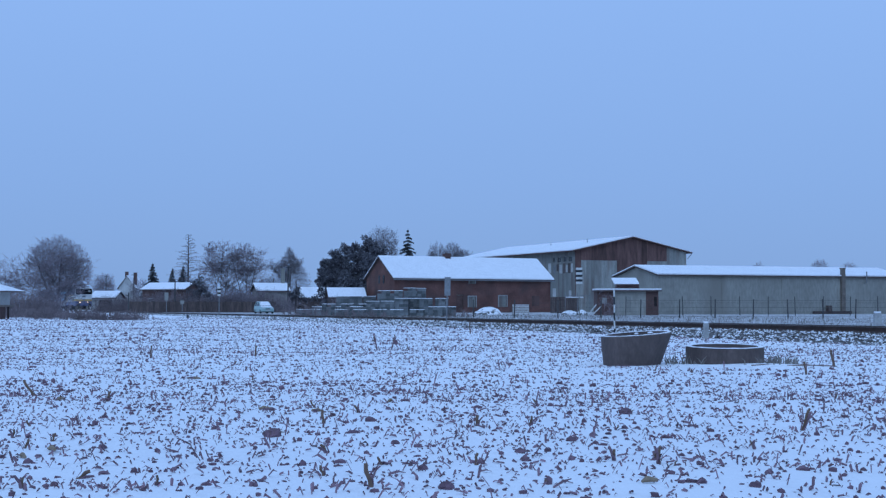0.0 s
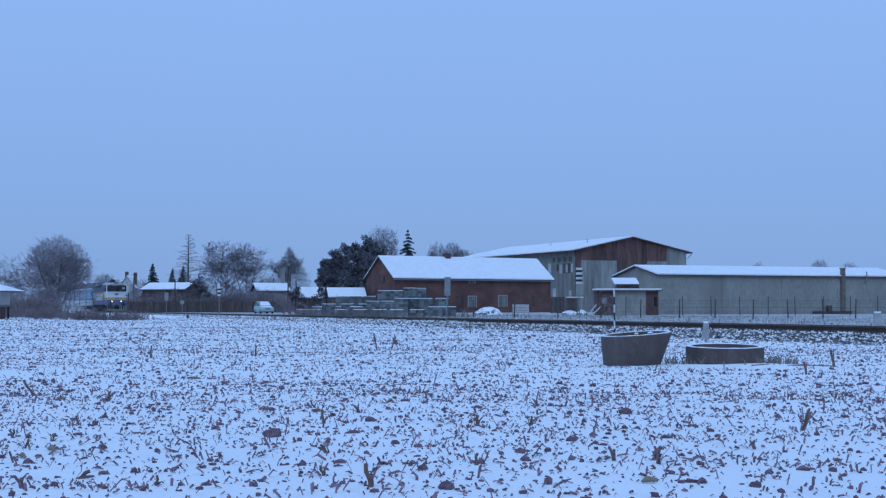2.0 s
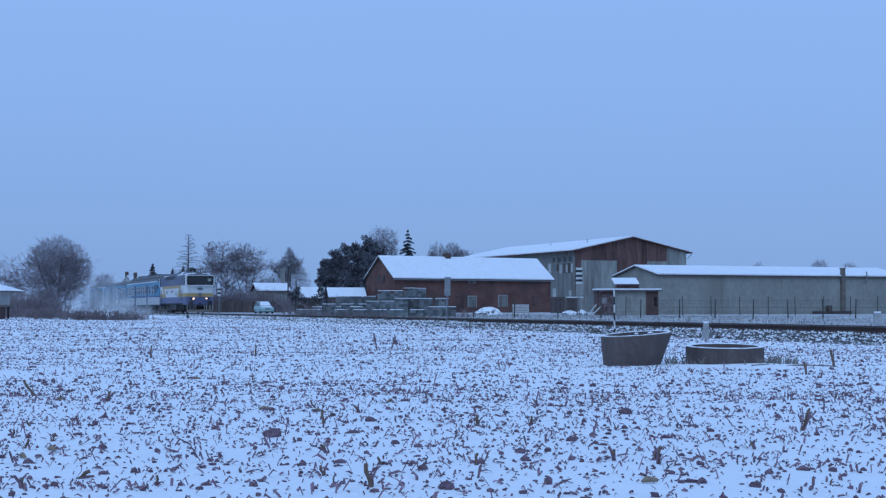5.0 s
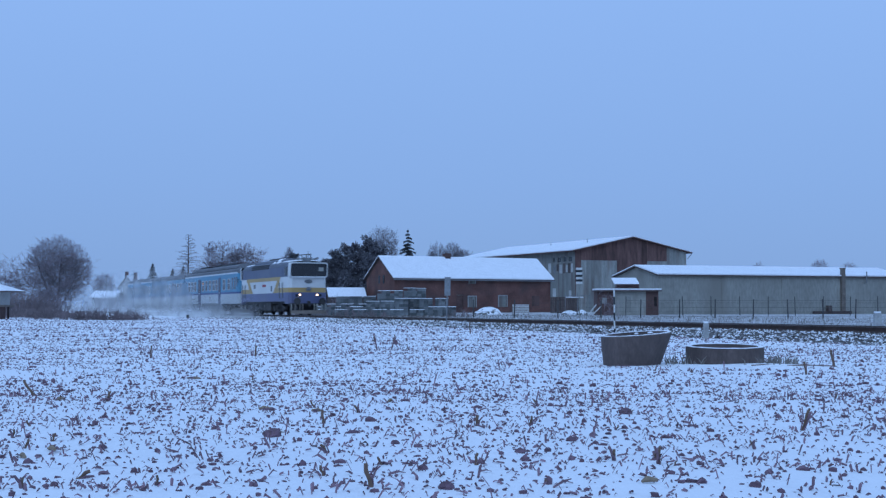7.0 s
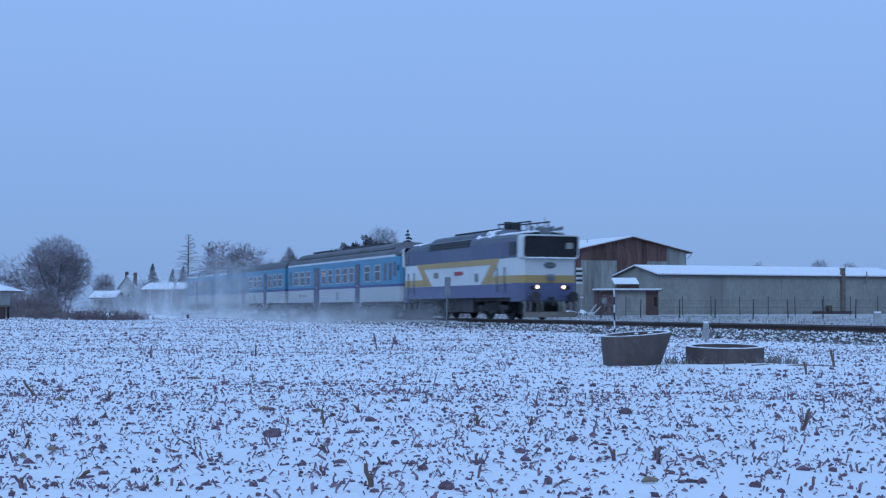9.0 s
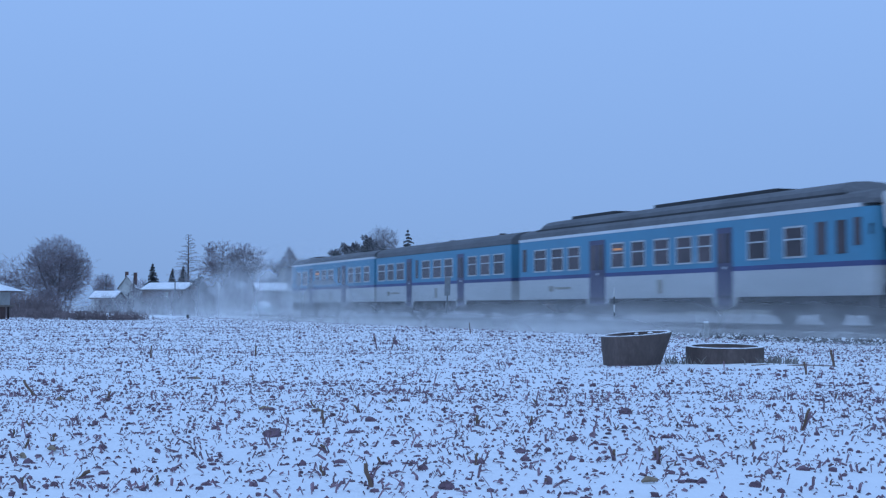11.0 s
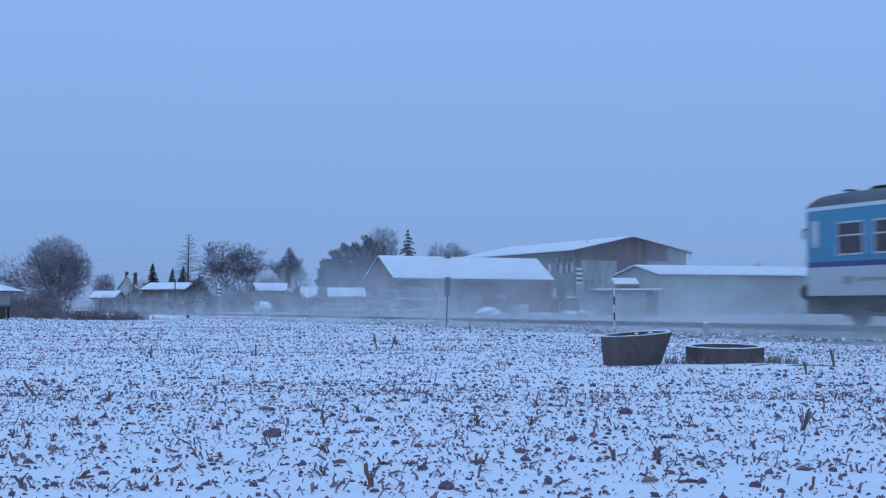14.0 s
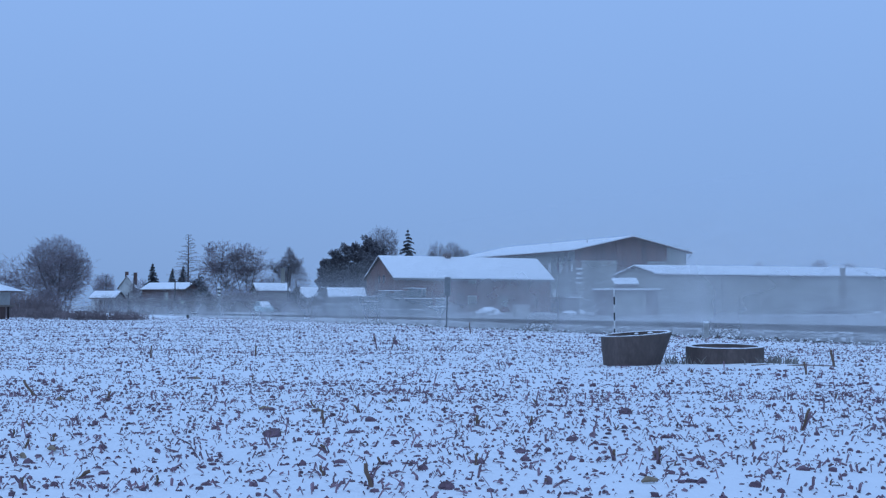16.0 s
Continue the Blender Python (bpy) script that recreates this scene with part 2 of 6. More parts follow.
M_CABLIGHT = glow("cabin_lamp_glow", (1.0, 0.36, 0.12), 0.09)
M_CARPAINT = surface("pale_car_paint", (0.34, 0.50, 0.50), 0.35, 0.05, 1, 8, 0.0, speck=0.18)
M_TYRE = surface("tyre", (0.02, 0.02, 0.02), 0.9, 0.2, 5, 20, 0.1)


# ---- geometry helpers ----
class Geo:
    """Collects plain solids into one mesh."""

    def __init__(self):
        self.v, self.f, self.mi = [], [], []

    def add(self, vs, fs, mi=0):
        o = len(self.v)
        self.v += [tuple(p) for p in vs]
        self.f += [tuple(i + o for i in q) for q in fs]
        self.mi += [mi] * len(fs)
        return self

    def box(self, x0, x1, y0, y1, z0, z1, m=None, mi=0):
        vs = [Vector(p) for p in ((x0, y0, z0), (x1, y0, z0), (x1, y1, z0), (x0, y1, z0), (x0, y0, z1), (x1, y0, z1), (x1, y1, z1), (x0, y1, z1))]
        if m:
            vs = [m @ p for p in vs]
        return self.add(vs, [(3, 2, 1, 0), (4, 5, 6, 7), (0, 1, 5, 4), (1, 2, 6, 5), (2, 3, 7, 6), (3, 0, 4, 7)], mi)

    def prism(self, ring, off, mi=0):
        """A polygon swept along off."""
        k = len(ring)
        a = [Vector(p) for p in ring]
        b = [p + Vector(off) for p in a]
        fs = [tuple(range(k))[::-1], tuple(range(k, 2 * k))] + [(i, (i + 1) % k, k + (i + 1) % k, k + i) for i in range(k)]
        return self.add(a + b, fs, mi)

    def tube(self, pts, radii, sides=6, caps=True):
        pts = [Vector(p) for p in pts]
        if isinstance(radii, (int, float)):
            radii = [radii] * len(pts)
        vs, fs = [], []
        for i, p in enumerate(pts):
            d = (pts[min(i + 1, len(pts) - 1)] - pts[max(i - 1, 0)]).normalized()
            u = d.cross(Vector((0, 0, 1)) if abs(d.z) < 0.9 else Vector((1, 0, 0))).normalized()
            w = d.cross(u)
            for k in range(sides):
                a = 2 * math.pi * k / sides
                vs.append(p + (u * math.cos(a) + w * math.sin(a)) * radii[i])
        for i in range(len(pts) - 1):
            for k in range(sides):
                k2 = (k + 1) % sides
                fs.append((i * sides + k, i * sides + k2, (i + 1) * sides + k2, (i + 1) * sides + k))
        if caps:
            fs.append(tuple(range(sides))[::-1])
            fs.append(tuple(range((len(pts) - 1) * sides, len(pts) * sides)))
        return self.add(vs, fs)

    def loft(self, rings, closed=True, caps=True):
        k = len(rings[0])
        vs = [p for r in rings for p in r]
        fs = []
        for i in range(len(rings) - 1):
            for j in range(k if closed else k - 1):
                j2 = (j + 1) % k
                fs.append((i * k + j, i * k + j2, (i + 1) * k + j2, (i + 1) * k + j))
        if caps:
            fs.append(tuple(range(k))[::-1])
            fs.append(tuple(range((len(rings) - 1) * k, len(rings) * k)))
        return self.add(vs, fs)

    def lathe(self, profile, sides=24, m=None, caps=True):
        rings = []
        for r, z in profile:
            rings.append([Vector((r * math.cos(2 * math.pi * i / sides), r * math.sin(2 * math.pi * i / sides), z)) for i in range(sides)])
        if m:
            rings = [[m @ p for p in r] for r in rings]
        return self.loft(rings, True, caps)

    def mesh(self, name, mats, smooth=False):
        me = bpy.data.meshes.new(name)
        me.from_pydata(self.v, [], self.f)
        for mt in mats if isinstance(mats, (list, tuple)) else [mats]:
            me.materials.append(mt)
        if any(self.mi):
            me.polygons.foreach_set("material_index", self.mi)
        bm = bmesh.new()
        bm.from_mesh(me)
        if len(self.f) < 20000:
            bmesh.ops.recalc_face_normals(bm, faces=bm.faces)
        bm.to_mesh(me)
        bm.free()
        if smooth:
            me.polygons.foreach_set("use_smooth", [True] * len(me.polygons))
        me.update()
        return me


def part(name, geo, mats, parent, label="", smooth=False):
    ob = new(name, geo.mesh(name, mats, smooth))
    ob.parent = parent
    if label:
        ob["label"] = label
    return ob


def thing(name, m, label, category, group="", kind="", geo=None, mats=None):
    ob = new(name, geo.mesh(name, mats) if geo else None)
    ob.matrix_basis = m
    return tagged(ob, label, category, group, kind)


# ---- ground and railway line ----
ALPHA = 21.25
REACH = 25.5
RAIL_TOP = 0.38
GRADE = 0.0016


def track(u, n=0.0, z=0.0):
    """A place on the line: u metres along it, n metres aside of its middle, z over the ground."""
    a = radians(ALPHA)
    return Vector(((REACH - n) * math.cos(a) + u * math.sin(a), (REACH - n) * math.sin(a) - u * math.cos(a), z))


def track_pose(u, z=RAIL_TOP):
    p = track(u)
    return pose(p.x, p.y, z + GRADE * (u + 49), 0, -math.degrees(math.atan(GRADE)), ALPHA - 90)


def lattice(x, y, size, seed):
    """Smooth random relief on a square lattice, between 0 and 1."""
    rng = np.random.RandomState(seed)
    t = rng.rand(64, 64)
    gx, gy = x / size, y / size
    ix, iy = np.floor(gx).astype(int), np.floor(gy).astype(int)
    fx, fy = gx - ix, gy - iy
    fx, fy = fx * fx * (3 - 2 * fx), fy * fy * (3 - 2 * fy)
    a = t[ix % 64, iy % 64] * (1 - fx) + t[(ix + 1) % 64, iy % 64] * fx
    b = t[ix % 64, (iy + 1) % 64] * (1 - fx) + t[(ix + 1) % 64, (iy + 1) % 64] * fx
    return a * (1 - fy) + b * fy


def relief(x, y):
    aside = REACH - (x * math.cos(radians(ALPHA)) + y * math.sin(radians(ALPHA)))
    calm = np.clip((aside - 2.8) / 1.5, 0.0, 1.0)
    h = 0.03 * lattice(x, y, 0.55, 3) + 0.022 * lattice(x, y, 0.21, 4) + 0.05 * lattice(x, y, 2.7, 5)
    return (h - 0.055) * calm


def make_ground():
    xs = list(np.arange(-9, 9.01, 0.11))
    step = 0.11
    while xs[-1] < 4000:
        step *= 1.09
        xs.append(xs[-1] + step)
        xs.insert(0, xs[0] - step)
    ys = list(np.arange(5, 26, 0.11))
    step = 0.11
    while ys[-1] < 4500:
        step *= 1.016 if ys[-1] < 130 else 1.12
        ys.append(ys[-1] + step)
    step = 0.3
    while ys[0] > -2000:
        step *= 1.3
        ys.insert(0, ys[0] - step)
    gx, gy = np.meshgrid(np.array(xs), np.array(ys))
    gz = relief(gx, gy)
    w, h = len(xs), len(ys)
    co = np.stack([gx, gy, gz], -1).reshape(-1, 3)
    i = np.arange(w * h).reshape(h, w)
    q = np.stack([i[:-1, :-1], i[:-1, 1:], i[1:, 1:], i[1:, :-1]], -1).reshape(-1, 4)
    me = bpy.data.meshes.new("ground")
    me.from_pydata(co.tolist(), [], q.tolist())
    me.polygons.foreach_set("use_smooth", [True] * len(me.polygons))
    me.materials.append(M_FIELD)
    return tagged(new("ground", me), "flat harvested maize field under thin patchy snow", "ground", kind="structure")


make_ground()


def make_line():
    base = thing("track_bed", track_pose(0, 0), "snow-dusted stone ballast bed of a single railway line", "track", kind="structure")
    g = Geo()
    g.prism([(-420, -4.4, -0.24), (-420, -1.6, 0.17), (-420, 1.6, 0.17), (-420, 4.4, -0.24)], (560, 0, 0))
    part("ballast", g, M_BED, base)
    prof = [(-0.07, 0), (0.07, 0), (0.07, 0.018), (0.014, 0.035), (0.014, 0.115), (0.036, 0.125), (0.036, 0.158), (-0.036, 0.158), (-0.036, 0.125), (-0.014, 0.115), (-0.014, 0.035), (-0.07, 0.018)]
    for s in (-0.755, 0.755):
        g = Geo()
        g.prism([(-420, s + y, 0.216 + z) for y, z in prof], (560, 0, 0))
        rail = part("rail", g, M_RAIL, base, "rusty steel rail")
        g = Geo()
        g.box(-420, 140, s - 0.03, s + 0.03, 0.3745, 0.379)
        part("rail_head", g, M_RAILTOP, rail, "worn bright running surface")
    g = Geo()
    g.prism([(-0.13, -1.25, 0.06), (0.13, -1.25, 0.06), (0.11, -1.25, 0.212), (-0.11, -1.25, 0.212)], (0, 2.5, 0))
    me = g.mesh("sleeper", M_SLEEPER)
    for i in range(290):
        ob = new("sleeper", me)
        ob.parent = base
        ob.matrix_basis = pose(-160 + i * 0.62 + random.uniform(-0.02, 0.02), random.uniform(-0.02, 0.02), 0, 0, 0, random.uniform(-0.6, 0.6))
    # loose stones of the ballast shoulder
    rng = np.random.RandomState(11)
    octa = np.array([(1, 0, 0), (0, 1, 0), (-1, 0, 0), (0, -1, 0), (0, 0, 1), (0, 0, -1)], float)
    tri = np.array([(0, 1, 4), (1, 2, 4), (2, 3, 4), (3, 0, 4), (1, 0, 5), (2, 1, 5), (3, 2, 5), (0, 3, 5)])
    vs, fs = [], []
    n = 26000
    us = 35 - rng.rand(n) ** 1.6 * 240
    for k in range(n):
        y = rng.choice([-1, 1], p=[0.82, 0.18]) * rng.uniform(0.85, 3.15)
        r = rng.uniform(0.028, 0.075) * (1.5 if us[k] < -60 else 1.0)
        z = 0.17 if abs(y) < 1.6 else 0.17 - (abs(y) - 1.6) / 1.3 * 0.19
        p = octa * rng.uniform(0.6, 1.2, (6, 1)) * r
        a = rng.rand() * 6.28
        rot = np.array([(math.cos(a), -math.sin(a), 0), (math.sin(a), math.cos(a), 0), (0, 0, 1)])
        p = p @ rot.T + (us[k], y, z + r * 0.35)
        fs.append(tri + len(vs) * 6)
        vs.append(p)
    me = bpy.data.meshes.new("ballast_stones")
    me.from_pydata(np.concatenate(vs).tolist(), [], np.concatenate(fs).tolist())
    me.materials.append(M_STONE)
    ob = new("ballast_stones", me)
    ob.matrix_basis = track_pose(0, 0)
    tagged(ob, "loose grey ballast stones capped with snow", "ballast", kind="stuff")


make_line()


# ---- maize stubble and clods ----
def scatter_field():
    rng = np.random.RandomState(21)
    ca, sa = math.cos(radians(ALPHA)), math.sin(radians(ALPHA))

    def places(count, y0, y1, power, wide=1.0):
        out = []
        y = (y0 ** power + rng.rand(count * 2) * (y1 ** power - y0 ** power)) ** (1 / power)
        x = (rng.rand(count * 2) - 0.5) * 2 * (0.38 * y + wide)
        # straw lies in patches
        keep = lattice(x, y, 0.9, 8) * 0.25 + lattice(x, y, 0.33, 9) * 0.4 + 0.16 > rng.rand(count * 2) * 0.8 + 0.05
        keep &= REACH - (x * ca + y * sa) > 3.0
        keep &= ((x - 4.9) ** 2 + (y - 23.0) ** 2 > 1.6) & ((x - 3.2) ** 2 + (y - 23.4) ** 2 > 0.8)
        x, y = x[keep][:count], y[keep][:count]
        return x, y, relief(x, y)

    # flat bent shreds of leaf and stalk
    vs, fs = [], []
    for count, y0, y1, power, size in ((4000, 1.0, 60, 1.1, 1.0), (7500, 5.5, 16, 1.5, 0.82), (9500, 14, 32, 1.5, 0.9), (12500, 28, 62, 1.4, 1.15), (14000, 55, 112, 1.4, 1.6)):
        x, y, z = places(count, y0, y1, power, 30.0 if y0 < 5 else 1.0)
        for i in range(len(x)):
            ln = rng.choice([0.03, 0.05, 0.08, 0.14], p=[0.42, 0.35, 0.19, 0.04]) * rng.uniform(0.6, 1.2) * size
            wd = min(rng.uniform(0.006, 0.020), ln * 0.45) * (0.75 + 0.4 * size)
            a = rng.rand() * 6.28
            up = rng.choice([0.12, 0.5, 1.3], p=[0.42, 0.33, 0.25]) * rng.uniform(0.5, 1.2)
            d = np.array((math.cos(a), math.sin(a), 0))
            s = np.array((-math.sin(a), math.cos(a), rng.uniform(-0.7, 0.7)))
            p0 = np.array((x[i], y[i], z[i] + 0.002))
            p1 = p0 + d * ln * 0.55 + (0, 0, ln * up * 0.6 + 0.006)
            p2 = p1 + d * ln * 0.5 * rng.uniform(0.2, 1) + (0, 0, ln * rng.uniform(-0.5, 0.25) * up)
            o = len(vs)
            vs += [p0 - s * wd * 0.4, p0 + s * wd * 0.4, p1 + s * wd * 0.5, p1 - s * wd * 0.5, p2 + s * wd * 0.22, p2 - s * wd * 0.22, p0 + (0, 0, wd * 0.6), p1 + (0, 0, wd * 0.6)]
            fs += [(o, o + 1, o + 2, o + 3), (o + 3, o + 2, o + 4, o + 5), (o, o + 3, o + 7, o + 6), (o + 1, o + 6, o + 7, o + 2)]
    me = bpy.data.meshes.new("maize_straw")
    me.from_pydata([tuple(p) for p in vs], [], fs)
    me.materials.append(M_STRAW)
    tagged(new("maize_straw", me), "shredded brown maize leaves strewn over the snow", "straw", kind="stuff")
    # soil clods: small crumbs and lumps standing proud of the snow
    ang = np.arange(6) * math.pi / 3
    low = np.stack([np.cos(ang), np.sin(ang), ang * 0 - 0.1], -1)
    mid_ring = np.stack([0.86 * np.cos(ang + 0.3), 0.86 * np.sin(ang + 0.3), ang * 0 + 0.6], -1)
    shape = np.concatenate([low, mid_ring, [(0.1, 0.05, 1.0)]])
    tri = np.array([q for k in range(6) for q in ((k, (k + 1) % 6, 6 + (k + 1) % 6), (k, 6 + (k + 1) % 6, 6 + k), (6 + k, 6 + (k + 1) % 6, 12))])
    all_v, all_f, o = [], [], 0
    for count, y0, y1, power, size in ((5800, 5.5, 18, 1.5, 0.80), (7800, 16, 40, 1.5, 0.95), (12500, 36, 112, 1.5, 1.5)):
        x, y, z = places(count, y0, y1, power)
        k = len(x)
        r = rng.choice([0.010, 0.017, 0.028], size=k, p=[0.50, 0.39, 0.11]) * rng.uniform(0.7, 1.3, k) * size
        p = shape[None] * rng.uniform(0.65, 1.25, (k, 13, 1))
        p = p * np.stack([r * rng.uniform(0.8, 1.7, k), r, r * rng.uniform(0.7, 1.5, k)], -1)[:, None]
        a = rng.rand(k) * 6.28
        c, q = np.cos(a)[:, None], np.sin(a)[:, None]
        p = np.stack([p[..., 0] * c - p[..., 1] * q, p[..., 0] * q + p[..., 1] * c, p[..., 2]], -1)
        all_v.append((p + np.stack([x, y, z - 0.002], -1)[:, None]).reshape(-1, 3))
        all_f.append((tri[None] + (o + 13 * np.arange(k))[:, None, None]).reshape(-1, 3))
        o += 13 * k
    vs, fs = np.concatenate(all_v).tolist(), np.concatenate(all_f).tolist()
    me = bpy.data.meshes.new("soil_clods")
    me.from_pydata([tuple(p) for p in vs], [], fs)
    me.materials.append(M_SOIL)
    tagged(new("soil_clods", me), "small dark soil clods poking through the snow", "soil", kind="stuff")


scatter_field()


def stalk(x, y, h, lean, turn, r=0.014, split=0):
    """A cut maize stump standing in the row, with a torn leaf sheath."""
    z = float(relief(np.array([x]), np.array([y]))[0])
    ob = thing("maize_stump", pose(x, y, z - 0.01, 0, lean, turn), "short cut brown maize stump standing in snow", "stubble", "maize stumps on the field")
    g = Geo()
    g.tube([(0, 0, 0), (0.003, 0, h * 0.35), (-0.004, 0.002, h * 0.7), (0.004, 0, h)], [r * 1.2, r * 0.9, r * 1.05, r * 0.9], 7)
    part("stem", g, M_STALK, ob)
    for k in range(1 + split):
        g = Geo()
        a = k * 2.3 + 0.6
        c, s = math.cos(a), math.sin(a)
        w = 0.012
        top = h * (0.95 if split else 0.6)
        pts = [(c * r, s * r, 0.01), (c * (r + 0.012), s * (r + 0.012), top * 0.6), (c * (r + 0.05), s * (r + 0.05), top)]
        for i in range(2):
            p, q = Vector(pts[i]), Vector(pts[i + 1])
            side = Vector((-s, c, 0)) * w
            off = Vector((c, s, 0)) * 0.003
            g.prism([p - side, p + side, q + side * 0.7, q - side * 0.7], off)
        part("leaf_sheath", g, M_STRAW, ob)
    return ob


def make_stumps():
    # the larger ones that stand out
    for x, y, h, lean, turn, r, sp in ((-0.39, 7.4, 0.14, -14, 10, 0.012, 0), (2.87, 10.9, 0.20, 22, 20, 0.011, 2), (1.36, 8.6, 0.12, 12, 60, 0.008, 2),
                                       (-1.01, 11.5, 0.12, -5, 0, 0.012, 0), (0.28, 11.4, 0.10, 5, 0, 0.014, 1), (-4.47, 14.9, 0.22, -35, 0, 0.015, 0), (-5.59, 26, 0.25, 3, 0, 0.014, 1),
                                       (-1.50, 31, 0.36, -14, 0, 0.011, 2), (-1.19, 31.5, 0.34, 12, 0, 0.011, 2), (-3.73, 27, 0.22, 5, 0, 0.018, 0), (6.47, 22.5, 0.30, -10, 0, 0.02, 1),
                                       (0.96, 48, 0.40, -4, 0, 0.018, 0), (-3.46, 14.0, 0.12, 20, 40, 0.012, 2), (-2.12, 7.9, 0.09, 55, 30, 0.012, 2), (5.34, 20, 0.2, -8, 0, 0.014, 1)):
        stalk(x, y, h, lean, turn, r, sp)
    kinds = [stalk(-3.4 + 0.9 * k, 6.9 + 0.37 * k, 0.05 + 0.008 * k, random.uniform(-25, 25), random.uniform(0, 360), 0.006 + 0.0008 * k, k % 2) for k in range(6)]
    rng = random.Random(5)
    for i in range(60):
        y = 7.5 + 45 * rng.random() ** 1.7
        x = rng.uniform(-0.34, 0.34) * y
        if REACH - (x * math.cos(radians(ALPHA)) + y * math.sin(radians(ALPHA))) < 3.5 or (4.0 < y - 18 < 7 and 2.2 < x < 6.4):
            continue
        z = float(relief(np.array([x]), np.array([y]))[0])
        copy_thing(kinds[i % 6], pose(x, y, z - 0.01, rng.uniform(-30, 30), rng.uniform(-30, 30), rng.uniform(0, 360)))


make_stumps()


def make_field_finds():
    # larger clods and pale husks that stand out on the snow
    for k, (x, y, r) in enumerate(((-1.29, 10.3, 0.055), (-0.12, 8.2, 0.03), (1.74, 7.6, 0.032), (1.69, 12.6, 0.05), (0.94, 10.0, 0.035), (-0.35, 9.9, 0.03), (-2.40, 9.6, 0.03), (0.52, 9.2, 0.03), (0.02, 7.4, 0.04), (1.46, 7.7, 0.03))):
        rg = random.Random(k)
        g = Geo()
        rings = []
        for q, z in ((1.0, -0.2), (1.05, 0.25), (0.8, 0.7), (0.3, 0.95)):
            rings.append([(r * q * math.cos(0.6283 * i) * rg.uniform(0.75, 1.2) * 1.2, r * q * math.sin(0.6283 * i) * rg.uniform(0.75, 1.2), r * z * rg.uniform(0.8, 1.2)) for i in range(10)])
        g.loft(rings)
        z = float(relief(np.array([x]), np.array([y]))[0])
        ob = thing("soil_lump", pose(x, y, z, 0, 0, 50 * k), "dark clod of soil lying on the snow", "soil clod", "soil clods on the field")
        part("lump", g, M_SOIL, ob)
        if r > 0.045:
            g = Geo()
            for _ in range(14):
                a = rg.uniform(0, 6.28)
                b = Vector((math.cos(a) * r, math.sin(a) * r, r * 0.3))
                g.tube([b, b + Vector((math.cos(a), math.sin(a), rg.uniform(0.2, 1.2))) * r * 0.7], [0.003, 0.001], 3)
            part("root_tuft", g, M_STALK, ob, "fine torn roots")["kind"] = "stuff"
    for k, (x, y, ln) in enumerate(((1.15, 7.6, 0.10), (-4.08, 14.5, 0.16), (-2.80, 9.1, 0.14), (-3.38, 18.5, 0.2), (-1.19, 12.8, 0.10), (-0.55, 14.0, 0.12), (-2.70, 9.4, 0.13), (-1.73, 13.2, 0.12))):
        g = Geo()
        g.tube([(-ln / 2, 0, 0.012), (-ln * 0.1, 0.01, 0.022), (ln / 2, 0.0, 0.016)], [0.008, 0.019, 0.011], 7)
        z = float(relief(np.array([x]), np.array([y]))[0])
        ob = thing("maize_husk", pose(x, y, z, 0, 0, 25 + 47 * k), "pale tan maize husk lying on the snow", "husk", "maize husks on the field")
        part("cob", g, M_HUSK, ob)
        g = Geo()
        g.prism([(-ln * 0.4, 0.012, 0.01), (ln * 0.1, 0.035, 0.03), (ln * 0.7, 0.03, 0.012), (ln * 0.1, 0.015, 0.012)], (0, 0.002, 0.003))
        part("leaf", g, M_STRAW, ob)


make_field_finds()


# ---- buildings ----
def wall_geo(g, length, z0, z1, thick, holes=(), m=None):
    """A wall along x from 0, its outer face at y = 0, with openings (x0, x1, z0, z1)."""
    xs = sorted({0.0, length, *[h[0] for h in holes], *[h[1] for h in holes]})
    for a, b in zip(xs, xs[1:]):
        zs = [z0]
        for h in sorted((h for h in holes if h[0] <= a + 1e-6 and h[1] >= b - 1e-6), key=lambda q: q[2]):
            zs += [h[2], h[3]]
        zs.append(z1)
        for c, d in zip(zs[::2], zs[1::2]):
            if d - c > 0.01:
                g.box(a, b, 0, thick, c, d, m)


def window(parent, h, m, frame_mat, depth=0.12, bars=1, name="window", pane_mat=None):
    """A window in an opening: frame, bars and a pane set back in the wall."""
    x0, x1, z0, z1 = h
    t = 0.09
    g = Geo()
    for a in ((x0, x1, z0, z0 + t), (x0, x1, z1 - t, z1), (x0, x0 + t, z0 + t, z1 - t), (x1 - t, x1, z0 + t, z1 - t)):
        g.box(a[0], a[1], depth, depth + 0.07, a[2], a[3], m)
    for k in range(bars):
        c = x0 + (x1 - x0) * (k + 1) / (bars + 1)
        g.box(c - 0.03, c + 0.03, depth + 0.005, depth + 0.06, z0 + t, z1 - t, m)
    w = part(name, g, frame_mat, parent)
    g = Geo()
    g.box(x0 + 0.02, x1 - 0.02, depth + 0.03, depth + 0.045, z0 + 0.02, z1 - 0.02, m)
    part("pane", g, pane_mat or M_GLASS, w)
    return w


